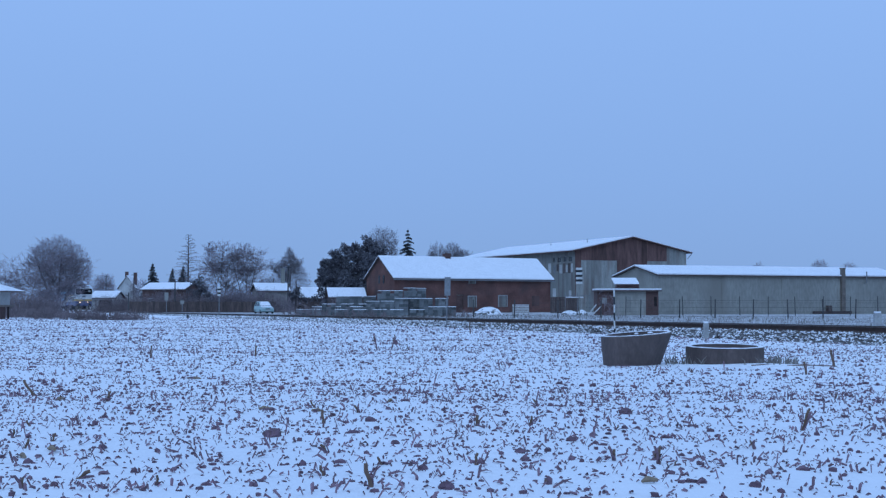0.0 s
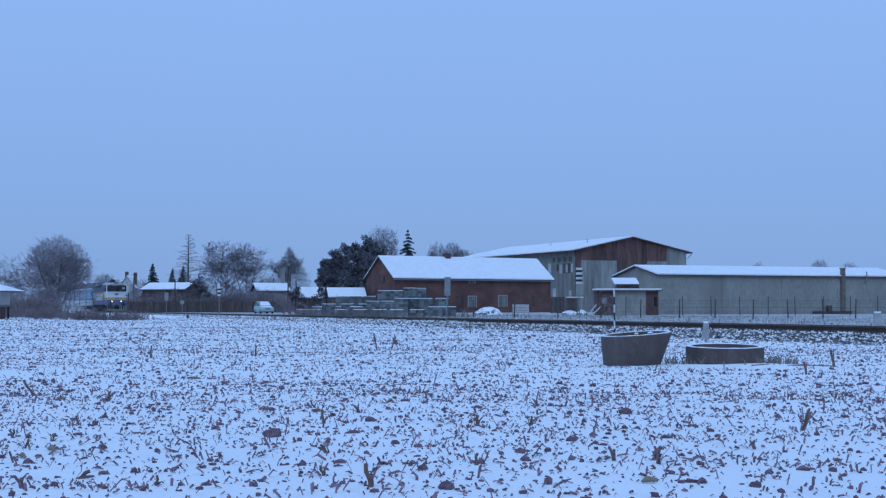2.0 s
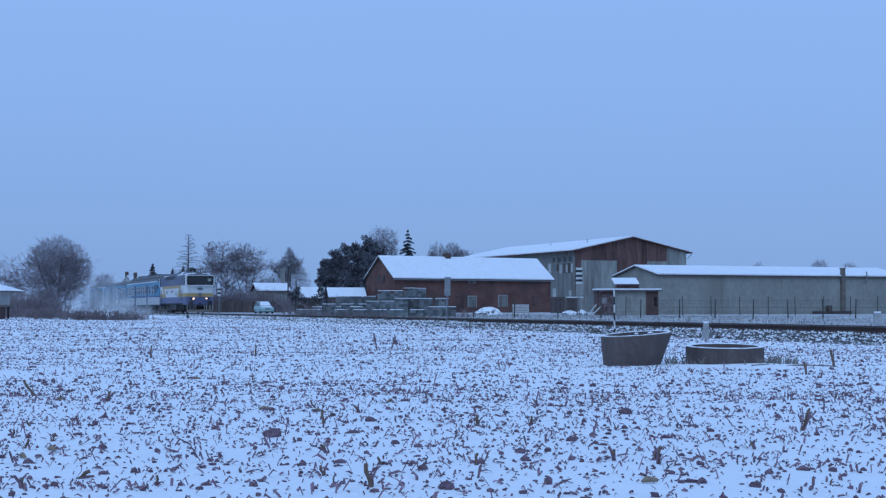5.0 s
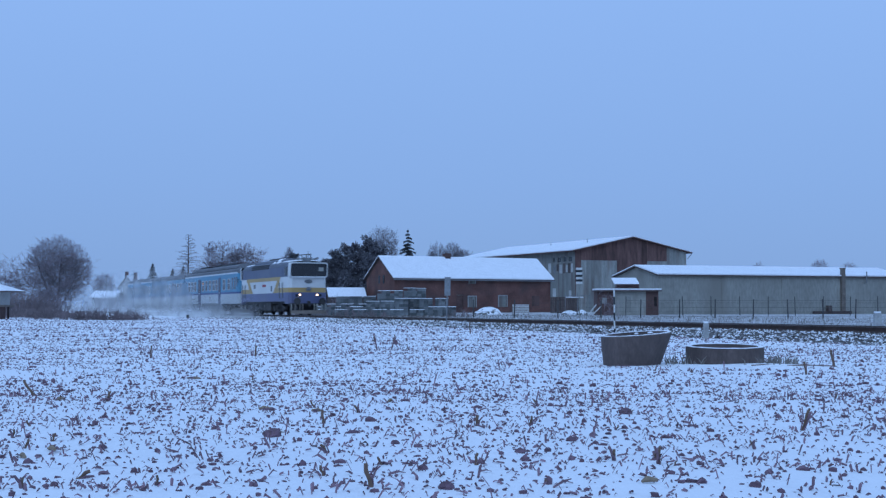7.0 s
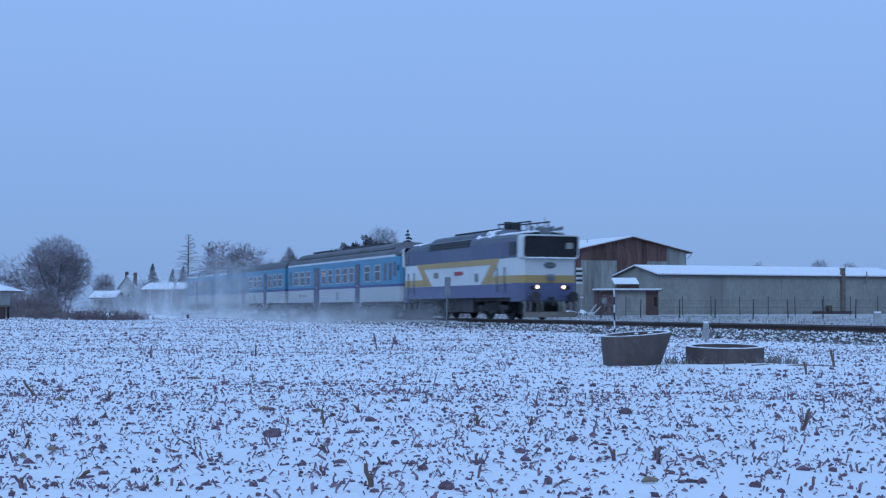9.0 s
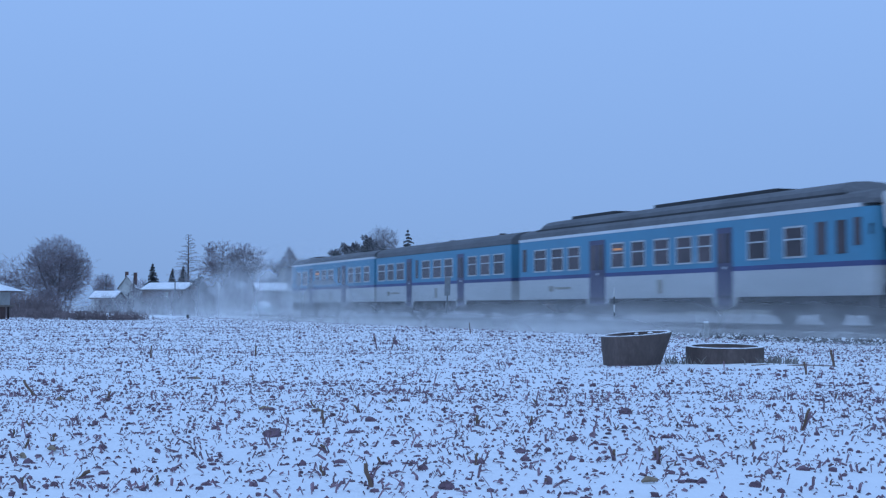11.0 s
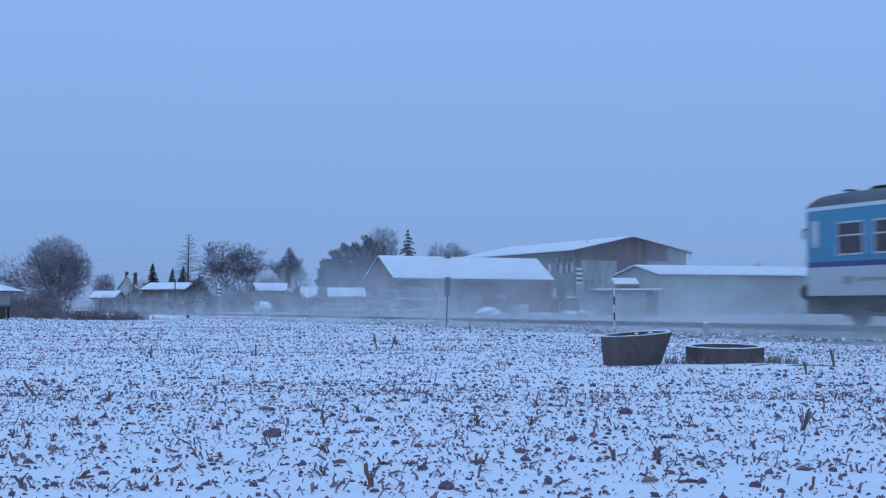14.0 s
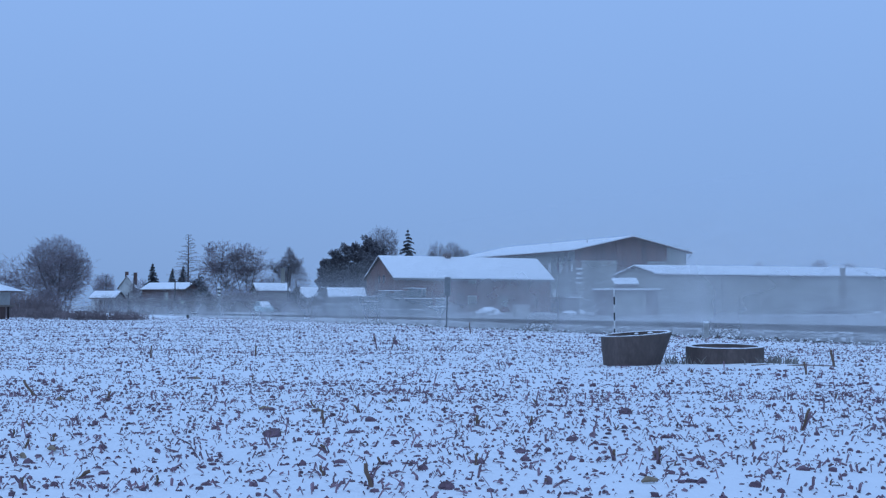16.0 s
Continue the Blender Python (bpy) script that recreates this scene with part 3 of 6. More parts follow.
def gable_house(name, m, length, width, eave, ridge, wall_mat, label, category, front=(), left=(), over=0.35, snow=0.14, roof_mat=None, frame_mat=None, gable_mat=None, bars=1, group=""):
    """A gabled building: x along its front, y to its back."""
    ob = thing(name, m, label, category, group)
    t = 0.35
    g = Geo()
    wall_geo(g, length, -0.1, eave, t, front)
    part("front_wall", g, wall_mat, ob)
    g = Geo()
    wall_geo(g, length, -0.1, eave, t, (), pose(length, width, 0, 0, 0, 180))
    part("back_wall", g, wall_mat, ob)
    half = width / 2
    for side, x, holes in (("left", 0, left), ("right", length - t, ())):
        g = Geo()
        mm = pose(x, t, 0, 0, 0, 90) @ Matrix.Scale(-1, 4, (0, 1, 0))
        wall_geo(g, width - 2 * t, -0.1, eave, t, [h for h in holes if h[3] <= eave], mm)
        part("side_wall", g, wall_mat, ob)
        g = Geo()
        hs = [h for h in holes if h[3] > eave]
        g.prism([(x, 0.02, eave), (x, width - 0.02, eave), (x, half, ridge - 0.03)], (t, 0, 0))
        part("gable", g, gable_mat or wall_mat, ob)
        for h in hs:
            g = Geo()
            g.box(x - 0.03, x + 0.1, h[0], h[1], h[2], h[3])
            part("gable_window", g, M_GLASS, ob, "narrow dark gable opening")
    for h in front:
        window(ob, h, None, frame_mat or M_WHITE, bars=bars)
    for h in left:
        if h[3] <= eave:
            window(ob, h, pose(0, 0, 0, 0, 0, 90) @ Matrix.Scale(-1, 4, (0, 1, 0)), frame_mat or M_WHITE, bars=bars)
    sl = (ridge - eave) / half
    for s in (0, 1):
        def ring(x, lift, th, ov):
            p = [(x, -ov, eave - ov * sl + lift), (x, half, ridge + lift), (x, half, ridge + lift + th), (x, -ov, eave - ov * sl + lift + th)]
            return p if s == 0 else [(a, width - b, c) for a, b, c in p]
        g = Geo()
        g.prism(ring(-over, 0.0, 0.14, over), (length + 2 * over, 0, 0))
        r = part("roof_slope", g, roof_mat or M_DARKWOOD, ob)
        g = Geo()
        g.prism(ring(-over + 0.03, 0.145, snow, over - 0.04), (length + 2 * over - 0.06, 0, 0))
        part("snow_cover", g, M_SNOW, r, "even white snow on the roof")
    return ob


def chimney(parent, x, y, z0, z1, w=0.6, mat=None):
    g = Geo()
    g.box(x - w / 2, x + w / 2, y - w / 2, y + w / 2, z0, z1)
    g.box(x - w / 2 - 0.06, x + w / 2 + 0.06, y - w / 2 - 0.06, y + w / 2 + 0.06, z1, z1 + 0.14)
    part("chimney", g, mat or M_BRICKD, parent, "square brick chimney")


def make_barn():
    front = [(9.85, 10.95, -0.1, 2.5), (11.8, 13.0, 0.75, 2.25), (11.95, 12.85, 4.05, 4.55), (16.85, 18.15, 0.8, 2.35)]
    ob = gable_house("brick_barn", pose(-6.63, 185, 0, 0, 0, 30), 25.9, 8.4, 4.8, 7.7, M_BRICK, "long red-brick barn with snow on its gabled roof", "barn",
                     front, [(2.9, 3.35, 4.05, 5.2), (4.25, 4.7, 4.05, 5.2)], frame_mat=M_CLAD, bars=1)
    chimney(ob, 10.7, 4.2, 7.3, 8.3, 0.85)
    g = Geo()
    g.box(9.9, 10.9, 0.06, 0.11, 0.0, 2.42)
    part("barn_door", g, M_BRICKD, ob, "weathered brown plank door")
    for x0, x1, z0, z1 in front[1:]:
        g = Geo()
        g.box(x0 - 0.14, x0, -0.04, 0.05, z0, z1)
        g.box(x1, x1 + 0.14, -0.04, 0.05, z0, z1)
        g.box(x0 - 0.14, x1 + 0.14, -0.05, 0.05, z1, z1 + 0.14)
        part("window_surround", g, M_CONCL, ob, "pale worn plaster surround")
        g = Geo()
        g.box(x0 + 0.05, x1 - 0.05, 0.05, 0.09, z0 + 0.05, z1 - 0.05)
        part("boarding", g, M_CLAD, ob, "grey boarded-up window")
    g = Geo()
    g.tube([(25.75, -0.1, 0.1), (25.75, -0.1, 4.4), (25.75, -0.35, 4.62)], 0.07, 6)
    part("downpipe", g, M_TIN, ob)
    g = Geo()
    g.box(-0.3, 26.2, -0.50, -0.38, 4.48, 4.60)
    part("gutter", g, M_TIN, ob)
    for x in (5.0, 22.5):
        g = Geo()
        g.box(x, x + 1.3, -0.03, 0.02, 0.9, 2.4)
        part("bricked_up_window", g, M_BRICKD, ob, "darker bricked-up window")


make_barn()


def make_hall():
    ob = thing("warehouse_hall", pose(21.1, 215, 0, 0, 0, 23), "tall hall clad in rusty and grey sheets, snowy roof", "warehouse")
    wd, ln, eave, ridge = 20.6, 46.0, 9.75, 11.95

    def top(x):
        return ridge - abs(x - wd / 2) * (ridge - eave) / (wd / 2)
    g = Geo()
    g.prism([(0, 0.1, -0.1), (wd, 0.1, -0.1), (wd, 0.1, eave), (wd / 2, 0.1, ridge), (0, 0.1, eave)], (0, 0.25, 0))
    part("gable_wall", g, M_RUST, ob)
    g = Geo()
    g.prism([(0, ln, -0.1), (wd, ln, -0.1), (wd, ln, eave), (wd / 2, ln, ridge), (0, ln, eave)], (0, 0.25, 0))
    part("gable_wall", g, M_CLAD, ob)
    n = 22
    for i in range(n):
        a, b = wd * i / n + 0.012, wd * (i + 1) / n - 0.012
        c = (a + b) / 2
        if c < 7.8:
            zones = [(-0.05, 8.2 if c > 0.9 else 5.5, M_CLAD), (8.22 if c > 0.9 else 5.52, None, M_RUST)]
        elif c < 12.8:
            zones = [(-0.05, None, M_RUST)]
        elif c < 16.75:
            zones = [(-0.05, 8.2, M_CLAD), (8.22, None, M_RUST)]
        else:
            zones = [(-0.05, None, M_CLAD)]
        for z0, z1, mt in zones:
            za, zb = (top(a) - 0.03, top(b) - 0.03) if z1 is None else (z1, z1)
            g = Geo()
            d = random.uniform(0.0, 0.035)
            g.prism([(a, 0.06 - d, z0), (b, 0.06 - d, z0), (b, 0.06 - d, zb), (a, 0.06 - d, za)], (0, 0.035 + d, 0))
            part("cladding_panel", g, mt, ob)
    holes = [(1.0, 2.2, 7.95, 8.9), (2.9, 4.1, 7.95, 8.9), (4.8, 6.0, 7.95, 8.9), (6.7, 7.6, 7.95, 8.9)]
    mm = pose(0, 0.35, 0, 0, 0, 90) @ Matrix.Scale(-1, 4, (0, 1, 0))
    g = Geo()
    wall_geo(g, ln - 0.4, -0.1, eave, 0.3, holes, mm)
    part("side_wall", g, M_CLAD, ob)
    for h in holes:
        window(ob, h, mm, M_CLAD, 0.1, 1)
    for a, b, c, d, mt in ((0.7, 1.3, 6.3, 7.7, M_PLASTER), (1.5, 2.3, 6.2, 7.8, M_DARKWOOD), (2.5, 3.0, 6.4, 7.5, M_PLASTER), (3.3, 4.0, 6.2, 7.8, M_DARKWOOD), (4.3, 5.2, 6.2, 7.6, M_PLASTER),
                                          (5.5, 6.2, 6.6, 7.7, M_DARKWOOD), (8.2, 9.1, 6.3, 7.9, M_PLASTER), (6.6, 7.3, 6.2, 7.5, M_TIN), (1.2, 2.0, 2.2, 3.4, M_PLASTER), (6.5, 7.6, 2.4, 3.8, M_PLASTER)):
        g = Geo()
        g.box(a, b, -0.03, 0.02, c, d, mm)
        part("light_panel", g, mt, ob, "pale patched window panel" if mt is M_PLASTER else "dark broken window panel" if mt is M_DARKWOOD else "dull tin patch")
    g = Geo()
    wall_geo(g, ln - 0.4, -0.1, eave, 0.3, (), pose(wd, 0.35, 0, 0, 0, 90))
    part("side_wall", g, M_CLAD, ob)
    sl = (ridge - eave) / (wd / 2)
    for s in (0, 1):
        def ring(y, lift, th, ov):
            p = [(-ov, y, eave - ov * sl + lift), (wd / 2, y, ridge + lift), (wd / 2, y, ridge + lift + th), (-ov, y, eave - ov * sl + lift + th)]
            return p if s == 0 else [(wd - a, b, c) for a, b, c in p]
        g = Geo()
        g.prism(ring(-0.5, 0.0, 0.16, 0.9), (0, ln + 1, 0))
        r = part("roof_slope", g, M_RUST, ob)
        g = Geo()
        g.prism(ring(-0.42, 0.165, 0.16, 0.86), (0, ln + 0.84, 0))
        part("snow_cover", g, M_SNOW, r, "even white snow on the roof")
    g = Geo()
    g.tube([(wd + 0.85, -0.3, eave - 0.2), (wd + 0.02, -0.3, eave - 1.1)], 0.06, 5)
    part("eave_bracket", g, M_TIN, ob)
    for y in (8, 21):
        g = Geo()
        g.tube([(6.5, y, ridge - 1.5), (6.5, y, ridge + 0.1)], 0.05, 5)
        part("vent_pipe", g, M_TIN, ob)


make_hall()


def make_long_hall():
    ob = gable_house("long_store_hall", pose(23.85, 150, 0, 0, 0, 22), 33.8, 9.7, 4.35, 5.38, M_RENDER, "long low grey rendered store hall with snowy roof", "warehouse",
                     over=0.3, snow=0.13, roof_mat=M_DARKWOOD)
    g = Geo()
    g.box(24.55, 25.05, -0.35, 0, 0, 5.3)
    g.box(24.5, 25.1, -0.4, 0.05, 5.3, 5.42)
    part("chimney", g, M_WOOD, ob, "outside brick chimney stack")
    g = Geo()
    g.tube([(27.9, -0.1, 3.6), (28.1, -0.35, 3.7), (28.1, -0.4, 5.0)], 0.07, 6)
    part("flue_pipe", g, M_TIN, ob)
    for x in (16.3, 8.2):
        g = Geo()
        g.box(x, x + 0.22, -0.06, 0.02, 0, 4.2)
        part("pilaster", g, M_RENDER, ob)
    for x, w, h in ((20.5, 5.2, 0.35), (22.4, 0.5, 1.0)):
        g = Geo()
        g.box(x, x + w, -0.6, -0.1, 0, h)
        part("leaning_board", g, M_DARKWOOD, ob)


make_long_hall()


def make_shed():
    ob = thing("garden_shed", pose(15.93, 140, 0), "small flat-roofed timber shed with snow on top", "shed")
    w = 6.3
    g = Geo()
    wall_geo(g, 1.7, 0, 2.45, 0.12, [(0.5, 1.0, 1.2, 1.8)])
    part("plank_wall", g, M_BRICKD, ob)
    g = Geo()
    wall_geo(g, 3.3, 0, 2.45, 0.12, [(1.3, 1.75, 0.3, 2.0)], pose(1.7, 0.04, 0))
    part("panel_wall", g, M_RENDER, ob, "pale grey front panel")
    g = Geo()
    wall_geo(g, 1.3, 0, 2.45, 0.12, [(0.85, 1.15, 0.9, 1.9)], pose(5.0, 0, 0))
    part("plank_wall", g, M_BRICKD, ob)
    for x in (0, w - 0.12):
        g = Geo()
        g.box(x, x + 0.12, 0.14, 3.5, 0, 2.45)
        part("side_wall", g, M_BRICKD, ob)
    g = Geo()
    g.box(-0.15, w + 0.3, -0.35, 3.7, 2.46, 2.6)
    r = part("roof", g, M_DARKWOOD, ob)
    g = Geo()
    g.box(-0.12, w + 0.27, -0.32, 3.67, 2.603, 2.76)
    part("snow_cover", g, M_SNOW, r)
    # raised lantern roof behind
    g = Geo()
    g.box(2.3, 4.6, 2.0, 3.5, 2.77, 3.3)
    part("roof_box", g, M_BRICKD, ob)
    g = Geo()
    g.prism([(1.9, 1.3, 3.22), (1.9, 3.6, 3.82), (1.9, 3.6, 3.94), (1.9, 1.3, 3.34)], (2.6, 0, 0))
    part("upper_roof", g, M_SNOW, ob, "slanting roof under snow")


make_shed()


def make_left_houses():
    # hut with a hipped roof beside the field
    ob = thing("field_hut", pose(-35.25, 100, 0), "small hut on posts with a snowy hipped roof", "hut")
    wd = 2.58
    g = Geo()
    g.box(0, wd, 0, 2.4, 1.05, 2.05)
    part("wall", g, M_PLASTER, ob)
    for x in (0.1, wd - 0.15):
        for y in (0.1, 2.2):
            g = Geo()
            g.box(x, x + 0.14, y, y + 0.14, -0.05, 2.1)
            part("post", g, M_DARKWOOD, ob)
    g = Geo()
    g.box(-0.1, wd + 0.3, -0.1, 2.5, 0.92, 1.04)
    part("floor_beam", g, M_WOOD, ob)
    g = Geo()
    g.box(0.26, wd - 0.20, 0.5, 2.0, -0.05, 0.92)
    part("lower_boarding", g, M_BRICKD, ob, "dark brown boarding below the floor")
    g = Geo()
    o = 0.9
    g.loft([[(-o, -o, 2.0), (wd + o, -o, 2.0), (wd + o, 2.4 + o, 2.0), (-o, 2.4 + o, 2.0)], [(-o, -o, 2.08), (wd + o, -o, 2.08), (wd + o, 2.4 + o, 2.08), (-o, 2.4 + o, 2.08)]])
    r = part("eaves", g, M_DARKWOOD, ob)
    g = Geo()
    g.loft([[(-o, -o, 2.085), (wd + o, -o, 2.085), (wd + o, 2.4 + o, 2.085), (-o, 2.4 + o, 2.085)], [(0.6, 1.1, 2.75), (wd - 0.9, 1.1, 2.75), (wd - 0.9, 1.3, 2.75), (0.6, 1.3, 2.75)]])
    part("snow_cover", g, M_SNOW, r)
    # houses of the village
    gable_house("garage", pose(-61.16, 236, 0, 0, 0, -8), 4.2, 4.5, 2.3, 3.3, M_PLASTER, "pale plastered garage with a snowy roof", "garage", [(1.4, 3.8, 0.0, 2.0)], bars=2, frame_mat=M_DARKWOOD)
    h = gable_house("village_house", pose(-90.67, 400, 0, 0, 0, 84), 9, 5.2, 6.2, 9.6, M_PLASTER, "pale gabled village house with two chimneys", "house", [(2, 3, 1, 2.4)], [(2.2, 3.2, 1.2, 2.6)])
    chimney(h, 1.4, 0.5, 7.0, 10.6, 0.8)
    chimney(h, 6.4, 4.9, 7.4, 11.0, 0.8)
    gable_house("village_house", pose(-49.2, 222, 0, 0, 0, -20), 7.8, 5.4, 3.6, 4.6, M_BRICKD, "low house with a snowy roof among shrubs", "house", [(1, 2, 1, 2.2), (4, 5, 1, 2.2)], snow=0.05)
    h = gable_house("farm_shed", pose(-27.93, 205, 0, 0, 0, 18), 4.6, 5, 3.2, 4.2, M_RENDER, "grey farm shed with snow on the roof", "shed", [(1.0, 2.0, 0.4, 1.9)])
    chimney(h, 4.3, 2.6, 3.0, 6.6, 0.5, M_RENDER)
    gable_house("farm_shed", pose(-22.40, 215, 0, 0, 0, 8), 5.4, 5.5, 2.2, 3.7, M_DARKWOOD, "low dark timber shed under snow", "shed")
    gable_house("farm_shed", pose(-15.6, 188, 0, 0, 0, 10), 4.7, 4.6, 2.15, 3.25, M_DARKWOOD, "low dark timber shed under snow", "shed")


make_left_houses()


# ---- the train ----
FRONT_AT_NINE = -54.0
SPEED = 19.3
ROLLING = []


def train_pose(t):
    return track_pose(FRONT_AT_NINE + SPEED * (t - 9.0))


def band(stations, z0, z1):
    """A closed belt of the body: stations of (x, half width)."""
    g = Geo()
    g.loft([[(x, -w, z0), (x, w, z0), (x, w, z1), (x, -w, z1)] for x, w in stations])
    return g


def roof_geo(stations, n=10):
    """A vaulted roof: stations of (x, half width, eave height, top height)."""
    g = Geo()
    rings = []
    for x, w, z0, z1 in stations:
        ring = [(x, -w, z0 - 0.02)]
        for i in range(n + 1):
            a = math.pi * i / n
            ring.append((x, -w * math.copysign(abs(math.cos(a)) ** 0.75, math.cos(a)), z0 + (z1 - z0) * math.sin(a) ** 0.8))
        ring.append((x, w, z0 - 0.02))
        rings.append(ring)
    g.loft(rings)
    return g


def wheelset(parent, x, r=0.5):
    g = Geo()
    g.tube([(0, -0.8, 0), (0, 0.8, 0)], 0.08, 8)
    for s in (-1, 1):
        m = Matrix.Translation((0, s * 0.755, 0)) @ pose(0, 0, 0, 90, 0, 0)
        g.lathe([(0.05, -0.06), (r * 0.8, -0.05), (r, -0.065), (r, 0.065), (r * 0.8, 0.03), (0.05, 0.05)], 20, m)
        for k in range(4):
            a = math.pi * k / 2
            g.box(-0.05, 0.05, s * 0.755 - 0.08, s * 0.755 + 0.08, 0.1, r * 0.75, pose(0, 0, 0, 0, math.degrees(a), 0))
    w = part("wheelset", g, M_UNDER, parent, "dark steel wheelset")
    w.matrix_basis = pose(x, 0, r)
    ROLLING.append((w, x, r))


def bogie(parent, x, base=2.4, r=0.46):
    g = Geo()
    for s in (-1, 1):
        y0, y1 = (s * 0.98, s * 1.16) if s > 0 else (s * 1.16, s * 0.98)
        g.box(x - base / 2 - 0.45, x + base / 2 + 0.45, y0, y1, 0.42, 0.62)
        g.box(x - 0.5, x + 0.5, y0, y1, 0.30, 0.75)
        for k in (-1, 1):
            g.box(x + k * base / 2 - 0.2, x + k * base / 2 + 0.2, y0 - 0.04, y1 + 0.04, 0.28, 0.66)
            g.tube([(x + k * 0.75, s * 1.1, 0.36), (x + k * 0.75, s * 1.1, 0.82)], 0.11, 8)
    g.box(x - 0.3, x + 0.3, -1.0, 1.0, 0.4, 0.8)
    part("bogie", g, M_UNDER, parent, "dark grimy bogie frame")
    for k in (-1, 1):
        wheelset(parent, x + k * base / 2, r)


def buffer_pair(parent, x, way, z=0.98):
    for s in (-0.9, 0.9):
        g = Geo()
        g.tube([(x, s, z), (x + way * 0.42, s, z)], 0.10, 10)
        g.tube([(x + way * 0.42, s, z), (x + way * 0.50, s, z)], [0.24, 0.22], 14)
        part("buffer", g, M_UNDER, parent)


def side_plates(parent, name, poly, mat, w, proud=0.012, label=""):
    """A flat painted shape on both flanks; poly in (x, z)."""
    for s in (-1, 1):
        g = Geo()
        y = s * w
        g.prism([(x, y, z) for x, z in poly], (0, s * proud, 0))
        part(name, g, mat, parent, label)


def make_loco():
    ob = thing("locomotive", train_pose(0), "blue white and yellow diesel locomotive with lit headlamps", "locomotive")
    ends = [(-13.95, 1.18), (-13.65, 1.34), (-12.95, 1.42), (0.15, 1.42), (0.85, 1.34), (1.15, 1.18)]
    part("lower_body", band(ends, 0.98, 1.58), M_LBLUE, ob)
    part("middle_body", band([(x, w - 0.01) for x, w in ends], 1.58, 2.70), M_LWHITE, ob, "white waist panel")
    part("upper_body", band([(x, w) for x, w in ends[1:-1]], 2.70, 3.42), M_LGREY, ob, "dull blue-grey upper side")
    part("roof", roof_geo([(-13.7, 1.30, 3.40, 3.62), (-13.0, 1.40, 3.42, 3.82), (-11.5, 1.42, 3.42, 3.9), (-1.5, 1.42, 3.42, 3.9), (0.3, 1.40, 3.42, 3.84), (1.05, 1.32, 3.42, 3.66)]), M_LROOF, ob, "blue-grey roof dusted with snow")
    part("raised_roof", roof_geo([(-11.2, 0.95, 3.75, 3.80), (-10.2, 1.05, 3.8, 4.08), (-2.6, 1.05, 3.8, 4.12), (-0.6, 0.95, 3.75, 3.85)], 8), M_LROOF, ob)
    # front and rear noses: blue chin, yellow stripe
    part("front_apron", band([(0.2, 1.44), (0.86, 1.36), (1.17, 1.20)], 0.80, 1.60), M_LBLUE, ob, "bright blue front apron")
    part("rear_apron", band([(-13.97, 1.20), (-13.66, 1.36), (-13.0, 1.44)], 0.80, 1.60), M_LBLUE, ob)
    part("front_stripe", band([(-2.2, 1.432), (0.15, 1.432), (0.86, 1.355), (1.165, 1.195)], 1.60, 1.93), M_LYELL, ob, "yellow stripe round the nose")
    part("rear_stripe", band([(-13.965, 1.195), (-13.66, 1.355), (-12.95, 1.432), (-10.3, 1.432)], 1.60, 1.93), M_LYELL, ob)
    side_plates(ob, "yellow_band", [(-11.35, 2.46), (-1.3, 2.46), (-1.0, 2.72), (-11.6, 2.72)], M_LYELL, 1.42)
    side_plates(ob, "yellow_slash", [(-3.15, 1.59), (-2.25, 1.59), (-1.25, 2.47), (-1.95, 2.47)], M_LYELL, 1.42)
    side_plates(ob, "yellow_slash", [(-10.3, 1.59), (-9.45, 1.59), (-10.65, 2.47), (-11.3, 2.47)], M_LYELL, 1.42)
    side_plates(ob, "red_sign", [(-6.4, 2.06), (-5.35, 2.06), (-5.35, 2.24), (-6.4, 2.24)], M_RED, 1.42, 0.016)
    side_plates(ob, "emblem", [(-9.15, 1.98), (-8.6, 1.98), (-8.6, 2.26), (-9.15, 2.26)], M_CLAD, 1.42, 0.016)
    side_plates(ob, "side_vent", [(-3.85, 1.72), (-3.5, 1.72), (-3.5, 2.1), (-3.85, 2.1)], M_TIN, 1.42, 0.02)
    for x in (-0.85, -12.4):
        side_plates(ob, "cab_door", [(x - 0.35, 2.74), (x + 0.35, 2.74), (x + 0.35, 3.38), (x - 0.35, 3.38)], M_LGREY, 1.42, 0.012)
        side_plates(ob, "door_panel", [(x - 0.35, 1.96), (x + 0.35, 1.96), (x + 0.35, 2.44), (x - 0.35, 2.44)], M_LWHITE, 1.42, 0.006)
        for k in (-0.42, 0.42):
            side_plates(ob, "grab_rail", [(x + k - 0.02, 1.2), (x + k + 0.02, 1.2), (x + k + 0.02, 2.3), (x + k - 0.02, 2.3)], M_TIN, 1.43, 0.05)
    for k in range(3):
        z = 3.36 + 0.12 * k
        for s in (-1, 1):
            g = Geo()
            y = s * (1.45, 1.435, 1.40)[k]
            g.box(-9.8, -4.5, min(y, y - s * 0.12), max(y, y - s * 0.12), z, z + 0.085)
            part("grille_slat", g, M_BLACK, ob)
    # goggle windscreens
    for way, x in ((1, 1.0), (-1, -13.8)):
        def ring(a, w, z0, z1, r=0.14):
            p = []
            for cy, cz, t0 in ((w - r, z1 - r, 0), (-w + r, z1 - r, 90), (-w + r, z0 + r, 180), (w - r, z0 + r, 270)):
                for k in range(4):
                    t = radians(t0 + 30 * k)
                    yy, zz = cy + r * math.cos(t), cz + r * math.sin(t)
                    p.append((x + way * (a + (zz - 2.6) * 0.10), yy, zz))
            return p
        g = Geo()
